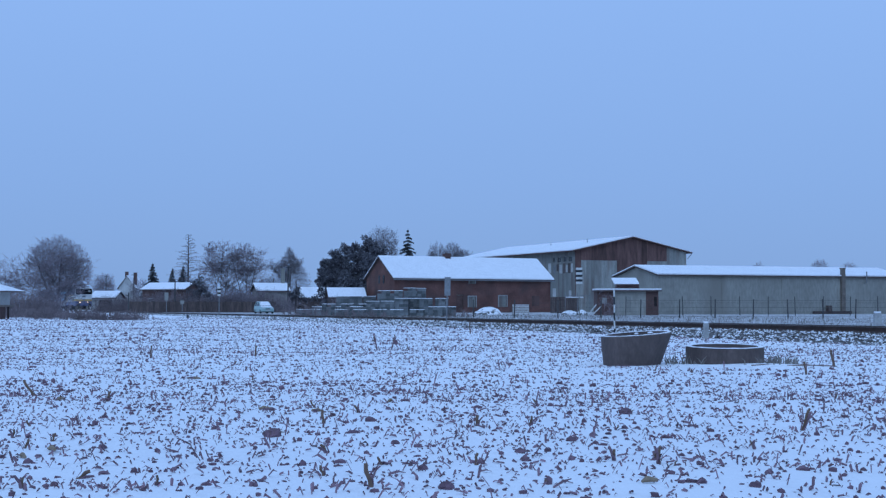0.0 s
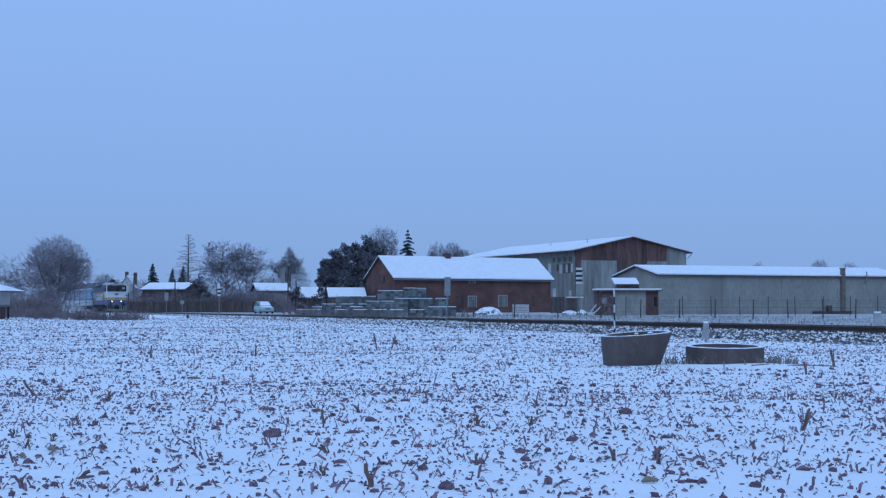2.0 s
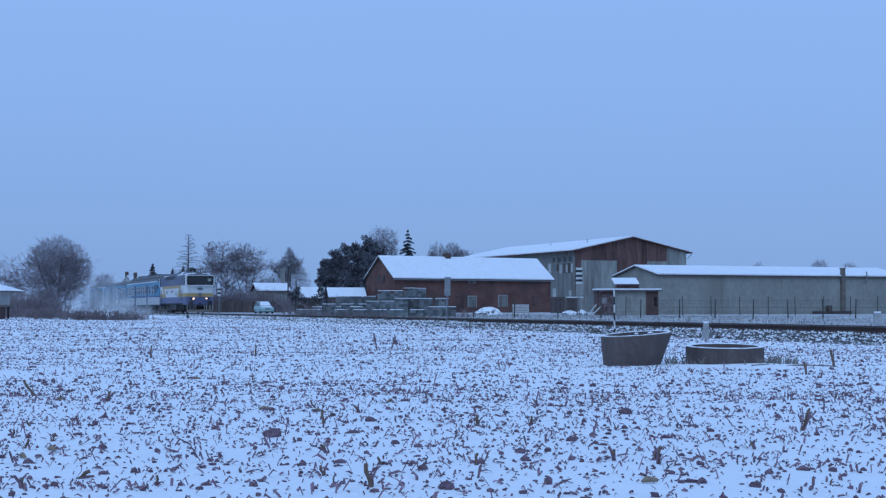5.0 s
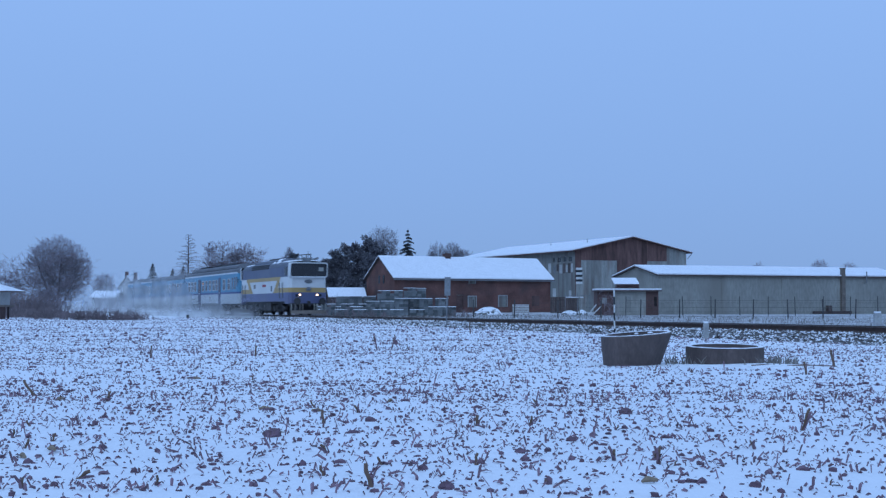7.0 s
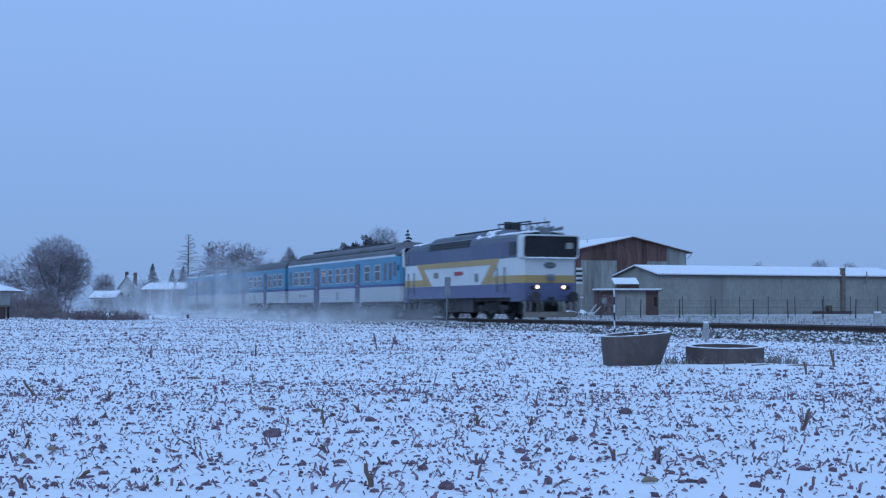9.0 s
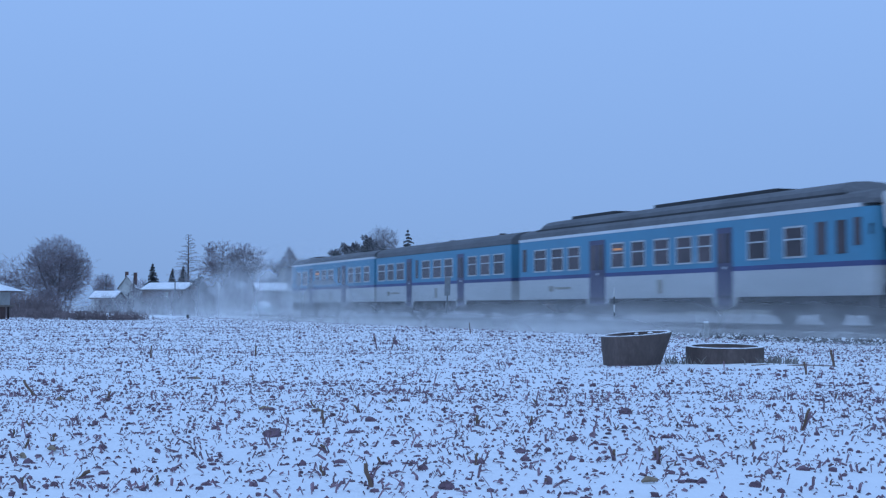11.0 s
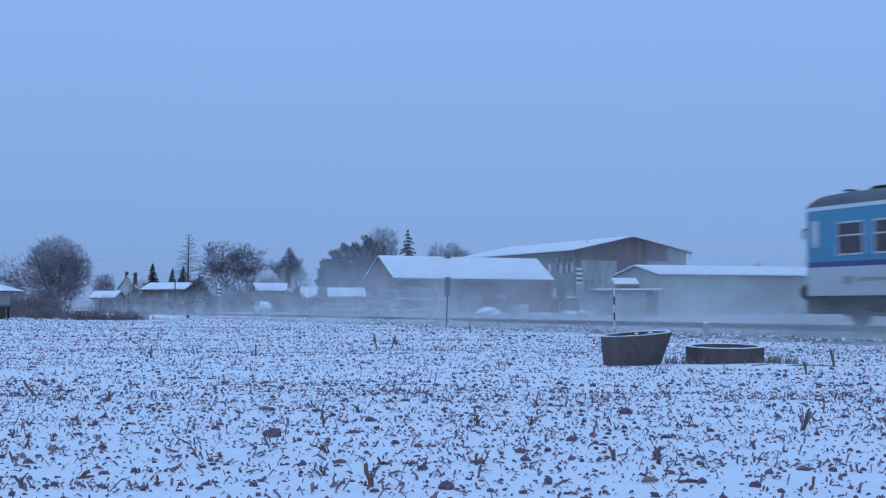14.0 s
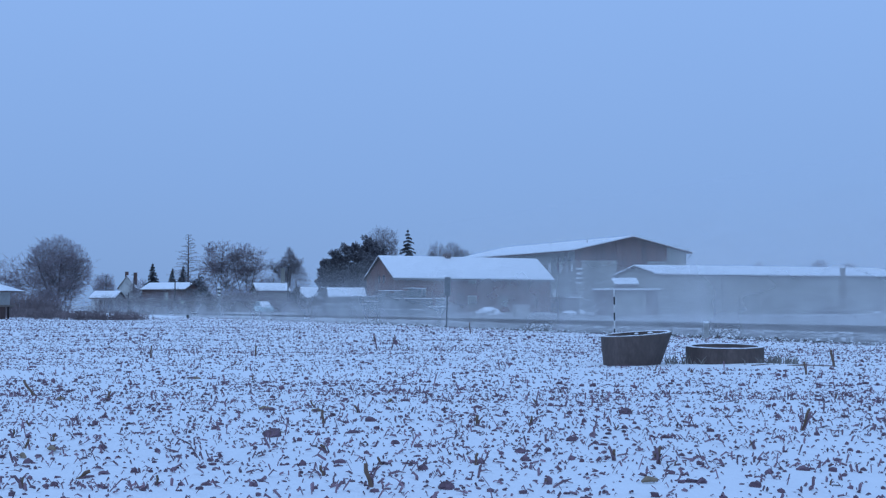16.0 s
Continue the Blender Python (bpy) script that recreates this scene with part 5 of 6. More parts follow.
            thin(crown, b, b + sway(rng, e, 0.7) * ln * 0.6, 0.012 * thick)
    ob = thing(name, m, label, "tree")
    part("trunk", wood, M_BARK, ob)
    part("crown", crown, twig_mat or M_TWIG, ob)
    return ob


def larch(name, m, height, spread, seed, label):
    """A straight stem with whorls of thin level branches, needles shed."""
    rng = random.Random(seed)
    wood, crown = Geo(), Geo()
    wood.tube([(0, 0, -0.1), (0, 0, height * 0.5), (0.05, 0, height)], [height * 0.016, height * 0.010, 0.015], 6)
    for k in range(150):
        f = 0.16 + 0.83 * k / 150
        a = rng.random() * 6.28
        ln = spread * (1.06 - f) ** 0.8 * 0.98 * rng.uniform(0.65, 1.1)
        d = Vector((math.cos(a), math.sin(a), rng.uniform(-0.1, 0.3))).normalized()
        p = Vector((0, 0, height * f))
        for i in range(4):
            q = p + sway(rng, d, 0.12) * ln / 4
            thin(crown, p, q + (q - p) * 0.15, 0.042 - 0.006 * i)
            for _ in range(5):
                b = p.lerp(q, rng.random())
                thin(crown, b, b + sway(rng, d + Vector((0, 0, 0.15)), 0.8) * rng.uniform(0.35, 0.8) * (1.15 - f), 0.021)
            p = q
    ob = thing(name, m, label, "tree")
    part("trunk", wood, M_BARK, ob)
    part("crown", crown, M_TWIGP, ob)
    return ob


def spruce(name, m, height, spread, seed, label, mat=None, rows=24, sparse=1.3):
    rng = random.Random(seed)
    wood, crown = Geo(), Geo()
    wood.tube([(0, 0, -0.1), (0, 0, height * 0.5), (0, 0, height)], [height * 0.018, height * 0.011, 0.01], 6)
    for k in range(rows):
        f = (k + 0.5) / rows
        z0 = height * (0.10 + 0.88 * f)
        r = spread * (1 - f) ** 0.95 + 0.06
        for j in range(int((9 - 4 * f) * sparse)):
            a = rng.random() * 6.28
            ln = r * rng.uniform(0.6, 1.15)
            z = z0 + rng.uniform(-0.55, 0.55) * height / rows * (1 - f)
            d = Vector((math.cos(a), math.sin(a), 0))
            side = Vector((-d.y, d.x, 0))
            tip = Vector((0, 0, z)) + d * ln + Vector((0, 0, -ln * 0.32))
            root = Vector((0, 0, z + 0.05))
            n = max(3, int(ln / 0.22))
            for i in range(n):
                t = (i + 0.4) / n
                p = root.lerp(tip, t)
                wd = (0.34 + 0.3 * (1 - t)) * (0.6 + height * 0.05) * min(1.0, 0.15 + ln / 1.6)
                for s in (-1, 1):
                    q = p + side * s * wd * rng.uniform(0.5, 1.1) + d * 0.12 + Vector((0, 0, -0.3 * rng.random() - 0.06))
                    crown.add([p - d * 0.12 - Vector((0, 0, 0.12)), p + d * 0.14 + Vector((0, 0, 0.10)), q], [(0, 1, 2)])
                    h = p + side * s * wd * 0.4 * rng.random() + Vector((0, 0, -rng.uniform(0.25, 0.5)))
                    crown.add([p - d * 0.14, p + d * 0.14, h], [(0, 1, 2)])
            thin(crown, root, tip, 0.03)
    ob = thing(name, m, label, "tree")
    part("trunk", wood, M_BARK, ob)
    part("crown", crown, mat or M_SPRUCE, ob)
    return ob


def clumpy_tree(name, m, height, lumps, seed, label, mat, leaf=0.22, count=260):
    """An evergreen of ragged needle clumps; lumps of (x, z, radius) against the trunk's foot."""
    rng = random.Random(seed)
    wood, crown = Geo(), Geo()
    wood.tube([(0, 0, -0.1), (0.1, 0, height * 0.45), (0, 0.1, height * 0.92)], [0.28, 0.2, 0.05], 7)
    for x, z, r in lumps:
        y = rng.uniform(-0.6, 0.6) * r
        wood.tube([(0, 0, max(z - r * 1.2, height * 0.12)), (x * 0.6, y * 0.5, z - r * 0.4), (x, y, z)], [0.09, 0.06, 0.03], 5)
        subs = [(Vector((x, y, z)) + Vector((rng.gauss(0, 0.5), rng.gauss(0, 0.5), rng.gauss(0, 0.45))) * r, r * rng.uniform(0.3, 0.55)) for _ in range(9)]
        for c, q in subs:
            for _ in range(int(count * r / 9)):
                d = Vector((rng.gauss(0, 1), rng.gauss(0, 1), rng.gauss(0, 0.8))).normalized()
                p = c + d * q * rng.random() ** 0.5
                u = sway(rng, d, 0.6) * leaf * rng.uniform(0.6, 1.4)
                w = u.cross(Vector((rng.random(), rng.random(), rng.random()))).normalized() * leaf * 0.45
                crown.add([p - w, p + w, p + u], [(0, 1, 2)])
    ob = thing(name, m, label, "tree")
    part("trunk", wood, M_BARK, ob)
    part("crown", crown, mat, ob)
    return ob


def shrub(name, m, height, spread, seed, label, mat, stems=90, depth=None):
    """A leafless thicket: arching stems with side twigs."""
    rng = random.Random(seed)
    g = Geo()
    depth = depth or spread * 0.5
    for _ in range(stems):
        p = Vector((rng.uniform(-1, 1) * spread * 0.8, rng.uniform(-1, 1) * depth * 0.8, -0.05))
        h = height * rng.uniform(0.45, 1.0) * (1 - 0.45 * abs(p.x / spread) ** 2)
        d = Vector((rng.gauss(0, 0.35), rng.gauss(0, 0.35), 1)).normalized()
        for i in range(3):
            q = p + d * h / 3
            thin(g, p, q, 0.022)
            for _ in range(3):
                e = sway(rng, d, 0.75)
                b = p.lerp(q, rng.random())
                t = b + e * h * rng.uniform(0.15, 0.35)
                thin(g, b, t, 0.015)
                thin(g, b.lerp(t, 0.5), b.lerp(t, 0.5) + sway(rng, e, 0.8) * h * 0.16, 0.012)
            p, d = q, sway(rng, d, 0.3)
    ob = thing(name, m, label, "shrub", "shrubs by the village")
    part("thicket", g, mat, ob)
    return ob


def make_trees():
    def at(x, y):
        return pose(x, y, 0, 0, 0, random.uniform(0, 360))
    # round tree beside the line, and its neighbours
    bare_tree("broadleaf_tree", at(-54.56, 192), 10.76, 4.48, 1, "dense bare round-crowned tree beside the railway line", 0.20, stems=4, dense=1.0, thick=1.2, upright=0.35, fill=6800, low=0.12)
    bare_tree("broadleaf_tree", at(-65.93, 215), 9.42, 3.0, 2, "slender bare tree in front of the village", 0.2, M_TWIGP, 2, 0.8, fill=450, thick=1.1)
    bare_tree("broadleaf_tree", at(-61.75, 190), 7.57, 3.2, 3, "bushy bare tree beside the hut", 0.12, None, 3, 0.9, thick=1.2, fill=800, low=0.15)
    # larch, walnut row, lime
    larch("larch_tree", at(-45.10, 240), 13.71, 5.6, 4, "tall slim bare larch in a garden")
    bare_tree("walnut_tree", at(-38.38, 235), 12.46, 3.9, 5, "spreading bare walnut tree in a garden", 0.12, None, 3, 1.0, thick=1.75, fill=700)
    bare_tree("walnut_tree", at(-34.51, 238), 12.31, 3.9, 6, "spreading bare walnut tree in a garden", 0.12, None, 3, 1.0, thick=1.75, fill=700)
    bare_tree("lime_tree", at(-28.33, 250), 11.42, 3.9, 7, "pale bare lime tree with a pointed crown", 0.15, M_TWIGP, 1, 1.1, thick=1.3, fill=3000, low=0.2, taper=0.62, upright=0.9)
    bare_tree("lime_tree", at(-11.79, 262), 15.75, 3.0, 8, "pale bare tree rising behind the pine", 0.2, M_TWIGP, 2, 1.0, thick=1.2, fill=1800, low=0.5)
    for k, x in enumerate((-1.50, 2.00, 4.00)):
        bare_tree("poplar_tree", at(x, 300), (14.50, 14.88, 14.00)[k], 2.2, 20 + k, "pale frosted bare tree behind the barn", 0.2, M_TWIGP, 2, 0.9, thick=1.5, fill=1500, low=0.4)
    for x, z, s in ((97.47, 13.94, 2.4), (116.67, 15.16, 2.7), (126.17, 14.50, 2.4)):
        bare_tree("broadleaf_tree", at(x, 420), z, s, int(z * 10), "bare treetop far behind the store hall", 0.2, None, 2, 0.7, thick=2.0, fill=700, low=0.5)
    for k, (x, z) in enumerate(((-74.88, 8.12), (-74.79, 7.84), (-67.00, 7.12), (-82.77, 7.82))):
        bare_tree("garden_tree", at(x, 300), z, 2.6, 40 + k, "thin bare garden tree among the houses", 0.2, None, 2, 0.8, thick=1.3)
    # conifers
    spruce("spruce_tree", at(-52.9, 247), 8.9, 3.3, 10, "dark ragged spruce between the houses", None, 17, 1.1)
    spruce("spruce_tree", at(-50.9, 255), 8.2, 1.9, 11, "slim dark spruce between the houses", None, 17, 1.1)
    spruce("spruce_tree", at(-47.9, 250), 8.5, 2.9, 12, "dark ragged spruce between the houses", None, 17, 1.1)
    spruce("spruce_tree", at(-6.97, 270), 16.6, 6.6, 13, "tall sparse spruce with snow on its boughs", None, 22, 0.9)
    clumpy_tree("pine_tree", pose(-12.98, 205, 0), 11.5,
                [(-5.0, 7.2, 0.9), (-4.2, 5.6, 1.5), (-3.4, 7.6, 1.2), (-2.6, 4.6, 1.8), (-2.3, 8.3, 1.3), (-1.2, 6.5, 2.0), (-0.8, 9.3, 1.3), (-0.3, 4.0, 2.0), (0.6, 8.6, 1.7), (1.4, 10.4, 1.0), (1.5, 6.2, 2.0), (2.6, 9.3, 1.2), (2.9, 7.2, 1.6), (2.6, 4.2, 2.0), (-4.8, 3.6, 1.3), (-3.2, 2.6, 1.5), (0.5, 2.2, 1.8), (3.0, 2.2, 1.6), (-5.3, 4.6, 0.8), (-4.2, 4.3, 1.4), (-1.6, 2.8, 1.8), (1.6, 4.0, 2.0), (0.4, 5.6, 2.0), (-2.8, 6.2, 1.6), (2.2, 8.2, 1.5), (-4.6, 2.0, 1.3), (4.2, 3.0, 1.4), (-3.6, 5.0, 1.7), (-1.9, 5.4, 1.8), (-0.6, 7.8, 1.7), (1.0, 7.4, 1.9), (-4.6, 6.4, 1.1), (0.2, 3.2, 2.0)],
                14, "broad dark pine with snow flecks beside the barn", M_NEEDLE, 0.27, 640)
    for k, (x, y, z, lumps) in enumerate(((-36.90, 205, 6.38, ((-0.9, 1.4, 1.2), (0.9, 1.5, 1.2), (-0.4, 3.0, 1.2), (0.5, 3.3, 1.1), (0, 4.7, 0.9), (1.3, 2.6, 0.8))),
                                          (-26.50, 212, 5.68, ((-1.0, 2.0, 1.2), (0.6, 2.4, 1.3), (0, 3.8, 1.0), (1.8, 2.8, 1.0), (-2, 3.2, 0.8))),
                                          (-22.97, 212, 5.32, ((-0.8, 1.8, 1.1), (0.8, 2.0, 1.1), (0, 3.2, 0.9))))):
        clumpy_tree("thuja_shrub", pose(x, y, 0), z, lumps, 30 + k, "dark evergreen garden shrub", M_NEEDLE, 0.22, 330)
    # thickets
    kinds = [shrub("bare_shrub", at(-53.41, 170), 3.6, 3.4, 50, "tall dark leafless thicket by the line", M_BRUSH, 150),
             shrub("bare_shrub", at(-48.74, 165), 3.0, 3.0, 51, "tall dark leafless thicket by the line", M_BRUSH, 130),
             shrub("bare_shrub", at(-35.30, 215), 4.2, 3.4, 52, "tall dark leafless thicket by the line", M_TWIG, 160)]
    for k, (x, y) in enumerate(((-57.53, 175), (-54.68, 180), (-54.68, 188), (-55.60, 240), (-51.14, 232), (-43.84, 222), (-40.22, 215),
                                (-37.42, 218), (-34.41, 222), (-31.97, 218), (-30.71, 222), (-26.16, 225), (-21.28, 228), (-32.80, 205), (-30.81, 206), (-30.23, 214), (-60.68, 180), (-43.64, 212), (-40.39, 208), (-37.74, 204), (-36.31, 208), (-34.75, 209), (-32.73, 210), (-30.53, 207), (-30.70, 226), (-29.36, 228), (-23.59, 232), (-25.90, 198), (-23.97, 197), (-27.17, 200))):
        copy_thing(kinds[k % 3], at(x, y))
    short = shrub("bare_shrub", at(-46.5, 208), 2.9, 3.0, 53, "low dark leafless thicket before the gardens", M_BRUSH, 150)
    for x, y in ((-49.8, 209), (-43.0, 206), (-52.6, 212), (-40.2, 203), (-35.6, 200)):
        copy_thing(short, at(x, y))
    low = [shrub("bramble_bush", pose(-24.57, 93, 0), 0.95, 1.9, 60, "low brown bramble bush at the field's edge", M_BRUSH, 110, 1.2),
           shrub("bramble_bush", pose(-22.68, 94, 0), 0.80, 1.8, 61, "low brown bramble bush at the field's edge", M_BRUSH, 100, 1.2)]
    for k, (x, y) in enumerate(((-23.73, 94), (-22.08, 96), (-33.79, 112), (-33.63, 118), (-36.61, 115), (-30.52, 112), (-30.58, 105), (-35.73, 108), (-37.57, 122), (-40.31, 125), (-37.81, 128), (-36.62, 130))):
        copy_thing(low[k % 2], pose(x, y, 0, 0, 0, 40 * k))


make_trees()


def grass_strip():
    """Dry grass along the far side of the line and round the rings."""
    rng = random.Random(77)
    g = Geo()

    def blade(p, h):
        d = Vector((rng.gauss(0, 0.35), rng.gauss(0, 0.35), 1)).normalized()
        s = Vector((rng.gauss(0, 1), rng.gauss(0, 0.3), 0)).normalized() * h * 0.055
        q = p + d * h * 0.6
        t = q + sway(rng, d, 0.5) * h * 0.45
        g.add([p - s, p + s, q + s * 0.7, q - s * 0.7, t], [(0, 1, 2, 3), (3, 2, 4)])
    for _ in range(15000):
        u = -150 + 175 * rng.random()
        n = -rng.uniform(8, 40)
        p = track(u, n)
        if p.y < 60 or abs(p.x) > 0.36 * p.y or p.y > 140:
            continue
        blade(p, rng.uniform(0.08, 0.24))
    for _ in range(5000):
        u = -190 + 215 * rng.random()
        blade(track(u, -rng.uniform(3.2, 8)), rng.uniform(0.04, 0.12))
    me = g.mesh("dry_grass", M_DRYGRASS)
    tagged(new("dry_grass", me), "withered grey-brown grass along the railway", "grass", kind="stuff")
    g = Geo()
    for _ in range(190):
        a = rng.uniform(0, 1)
        x, y = 4.9 + rng.gauss(0.72, 0.22), 23.0 + rng.gauss(0, 0.2)
        if (x - 4.87) ** 2 + (y - 23.5) ** 2 < 0.5:
            continue
        blade(Vector((x, y, -0.03)), rng.uniform(0.08, 0.24))
    for _ in range(60):
        x, y = 4.0 + rng.gauss(0, 0.25), 23.3 + rng.gauss(0, 0.25)
        blade(Vector((x, y, -0.03)), rng.uniform(0.08, 0.25))
    me = g.mesh("grass_tufts", M_DRYGRASS)
    tagged(new("grass_tufts", me), "withered grass tufts round the concrete rings", "grass", kind="stuff")


grass_strip()


# ---- things by the line and on the yard ----
def make_rings():
    ob = thing("concrete_ring", pose(4.89, 23.6, -0.02, 2.2, 0, 0), "grey concrete well ring with snow on its rim", "well ring", "concrete well parts on the field")
    g = Geo()
    n = 40
    g.lathe([(0.57, 0.0), (0.665, 0.0), (0.67, 0.02), (0.67, 0.30), (0.655, 0.32), (0.58, 0.32), (0.57, 0.30)], n, None, False)
    g.loft([[(0.57 * math.cos(6.2832 * i / n), 0.57 * math.sin(6.2832 * i / n), z) for i in range(n)] for z in (0.0, 0.30)], caps=False)
    part("ring_wall", g, M_CONC, ob)
    g = Geo()
    rng = random.Random(4)
    rings = [[], [], [], []]
    for i in range(n):
        a = 2 * math.pi * i / n
        w = 0.012 * rng.random()
        h = 0.006 + 0.008 * rng.random()
        for k, (r, z) in enumerate(((0.672 + w, 0.318), (0.655, 0.318 + h), (0.60, 0.318 + h), (0.575 - w, 0.318))):
            rings[k].append((r * math.cos(a), r * math.sin(a), z))
    g.loft(rings, caps=False)
    part("snow_rim", g, M_SNOW, ob, "snow lying on the rim")
    # tapered shaft piece, upside down and slightly tilted
    m = pose(3.26, 23.3, -0.02, 1.6, -4.0, 0)
    ob = thing("concrete_cone", m, "tapered grey concrete shaft cone, slightly tilted", "shaft cone", "concrete well parts on the field")
    def cring(r, cx, z):
        return [(cx + r * math.cos(6.2832 * i / n), r * math.sin(6.2832 * i / n), z) for i in range(n)]
    g = Geo()
    g.loft([cring(0.40, -0.02, 0.0), cring(0.485, -0.02, -0.03), cring(0.49, -0.02, 0.0), cring(0.605, 0.085, 0.50), cring(0.605, 0.085, 0.535), cring(0.53, 0.085, 0.535), cring(0.52, 0.08, 0.50), cring(0.40, -0.02, 0.0)], caps=False)
    part("cone_wall", g, M_CONC, ob)
    g = Geo()
    rs = [[], [], [], []]
    for i in range(n):
        a = 2 * math.pi * i / n
        h = 0.006 + 0.008 * rng.random()
        for k, (r, z) in enumerate(((0.608, 0.53), (0.59, 0.533 + h), (0.55, 0.533 + h), (0.528, 0.53))):
            rs[k].append((0.085 + r * math.cos(a), r * math.sin(a), z))
    g.loft(rs, caps=False)
    part("snow_rim", g, M_SNOW, ob, "snow lying on the rim")
    g = Geo()
    for x, r in ((0.28, 0.05), (0.05, 0.04)):
        g.lathe([(0.01, 0.53), (r, 0.535), (r * 0.7, 0.552), (0.01, 0.56)], 8, Matrix.Translation((x, -0.3, 0.01)))
    part("snow_lump", g, M_SNOW, ob)
    # loose sticks lying beside
    for x, y, ln, a in ((5.75, 22.6, 0.75, 14), (6.05, 22.3, 0.8, -16), (5.3, 22.5, 0.4, 5)):
        g = Geo()
        g.tube([(-ln / 2, 0, 0.012), (0, 0.03, 0.022), (ln / 2, 0, 0.010)], 0.009, 6)
        thing("stick", pose(x, y, 0, 0, 0, a), "dry stick lying on the snow", "stick", "sticks by the rings", "", g, M_STALK)
    # snow drift in front of the rings
    g = Geo()
    vs, fs = [], []
    nx, ny = 40, 14
    for j in range(ny + 1):
        for i in range(nx + 1):
            u, v = i / nx * 2 - 1, j / ny * 2 - 1
            r2 = u * u + v * v
            z = 0.055 * max(0.0, 1 - r2) ** 1.2 + 0.012 * math.sin(7 * u + 2 * v) * max(0.0, 1 - r2) - 0.03
            vs.append((5.1 + u * 2.0, 22.75 + v * 0.55 - u * 0.25, z))
    for j in range(ny):
        for i in range(nx):
            a = j * (nx + 1) + i
            fs.append((a, a + 1, a + nx + 2, a + nx + 1))
    g.add(vs, fs)
    ob = new("snow_drift", g.mesh("snow_drift", M_SNOW, True))
    tagged(ob, "smooth low snow drift in front of the rings", "snow drift", kind="stuff")


make_rings()


def make_line_posts():
    # board on a pole, seen from behind
    ob = thing("track_sign", pose(0.15, 61.5, -0.05, 0, 0.9, 0), "grey board on a thin leaning pole by the line", "sign")
    g = Geo()
    g.tube([(0, 0, 0), (0.03, 0, 2.3)], 0.032, 8)
    part("pole", g, M_TIN, ob)
    g = Geo()
    g.box(-0.11, 0.16, -0.06, -0.035, 1.50, 2.34)
    part("board", g, M_TIN, ob)
    for z in (1.7, 2.15):
        g = Geo()
        g.box(-0.05, 0.09, -0.036, 0.045, z, z + 0.04)
        part("clamp", g, M_TIN, ob)
    # striped snow pole
    ob = thing("striped_pole", pose(5.81, 46, -0.05, 0, -0.3, 0), "thin black-and-white striped pole", "pole")
    z = 0.0
    k = 0
    while z < 1.55:
        h = min(0.27, 1.6 - z)
        g = Geo()
        g.tube([(0, 0, z), (0, 0, z + h)], 0.026, 8)
        part("pole_section", g, M_BLACK if k % 2 == 0 else M_WHITE, ob)
        z += h
        k += 1
    # concrete marker posts
    for x, y, h, w in ((7.94, 41, 0.52, 0.15), (14.72, 46, 0.80, 0.22)):
        ob = thing("marker_post", pose(x, y, -0.03), "short pale concrete marker post", "post", "concrete posts by the line")
        g = Geo()
        g.loft([[(-w / 2, -w / 2, 0), (w / 2, -w / 2, 0), (w / 2, w / 2, 0), (-w / 2, w / 2, 0)], [(-w / 2, -w / 2, h - 0.05), (w / 2, -w / 2, h - 0.05), (w / 2, w / 2, h - 0.05), (-w / 2, w / 2, h - 0.05)],
                [(-w / 3, -w / 3, h), (w / 3, -w / 3, h), (w / 3, w / 3, h), (-w / 3, w / 3, h)]])
        part("shaft", g, M_CONCL, ob)
        g = Geo()
        g.box(-w * 0.42, w * 0.42, -w * 0.42, w * 0.42, h - 0.02, h + 0.03)
        part("snow_cap", g, M_SNOW, ob)
    # striped warning boards
    for x, y, z0, z1, wd, n, mtp in ((13.05, 130, 3.06, 4.63, 0.62, 7, M_CLAD), (-27.23, 165, 2.17, 3.27, 0.38, 5, M_TIN)):
        ob = thing("striped_board", pose(x, y, 0), "black-and-white striped board on a pale pole", "railway sign", "striped boards by the line")
        g = Geo()
        g.tube([(0, 0.06, 0), (0, 0.06, z1 - 0.05)], 0.06, 8)
        part("pole", g, mtp, ob)
        for k in range(n):
            a, b = z0 + (z1 - z0) * k / n, z0 + (z1 - z0) * (k + 1) / n
            g = Geo()
            g.box(-wd / 2, wd / 2, -0.03, 0.0, a, b)
            part("stripe", g, M_BLACK if k % 2 else M_WHITE, ob)
    # small signs and poles by the crossing
    for x, y, h, bw, bh in ((-38.71, 190, 2.82, 0.5, 1.1), (-35.54, 185, 1.69, 0.5, 0.5)):
        ob = thing("road_sign", pose(x, y, 0), "small pale sign on a post by the crossing", "sign")
        g = Geo()
        g.tube([(0, 0, 0), (0, 0, h)], 0.05, 6)
        part("post", g, M_TIN, ob)
        g = Geo()
        g.box(-bw / 2, bw / 2, -0.08, -0.05, h - bh, h)
        part("board", g, M_CLAD, ob)
    for x, y, h in ((-39.50, 200, 4.91), (-72.02, 290, 7.52), (-68.38, 300, 8.12), (-41.70, 180, 2.72), (-22.83, 200, 6.91)):
        ob = thing("utility_pole", pose(x, y, 0), "thin dark wooden utility pole", "pole", "utility poles in the village")
        g = Geo()
        g.tube([(0, 0, -0.1), (0, 0, h)], [0.12, 0.08], 7)
        part("shaft", g, M_POST, ob)
        g = Geo()
        g.box(-0.5, 0.5, -0.05, 0.05, h - 0.4, h - 0.3)
        part("crossarm", g, M_POST, ob)
    ob = thing("marker_post", pose(-20.30, 108, -0.03), "short dark marker post by the line", "post", "concrete posts by the line")
    g = Geo()
    g.box(-0.09, 0.09, -0.09, 0.09, 0, 0.30)
    part("shaft", g, M_POST, ob)


make_line_posts()


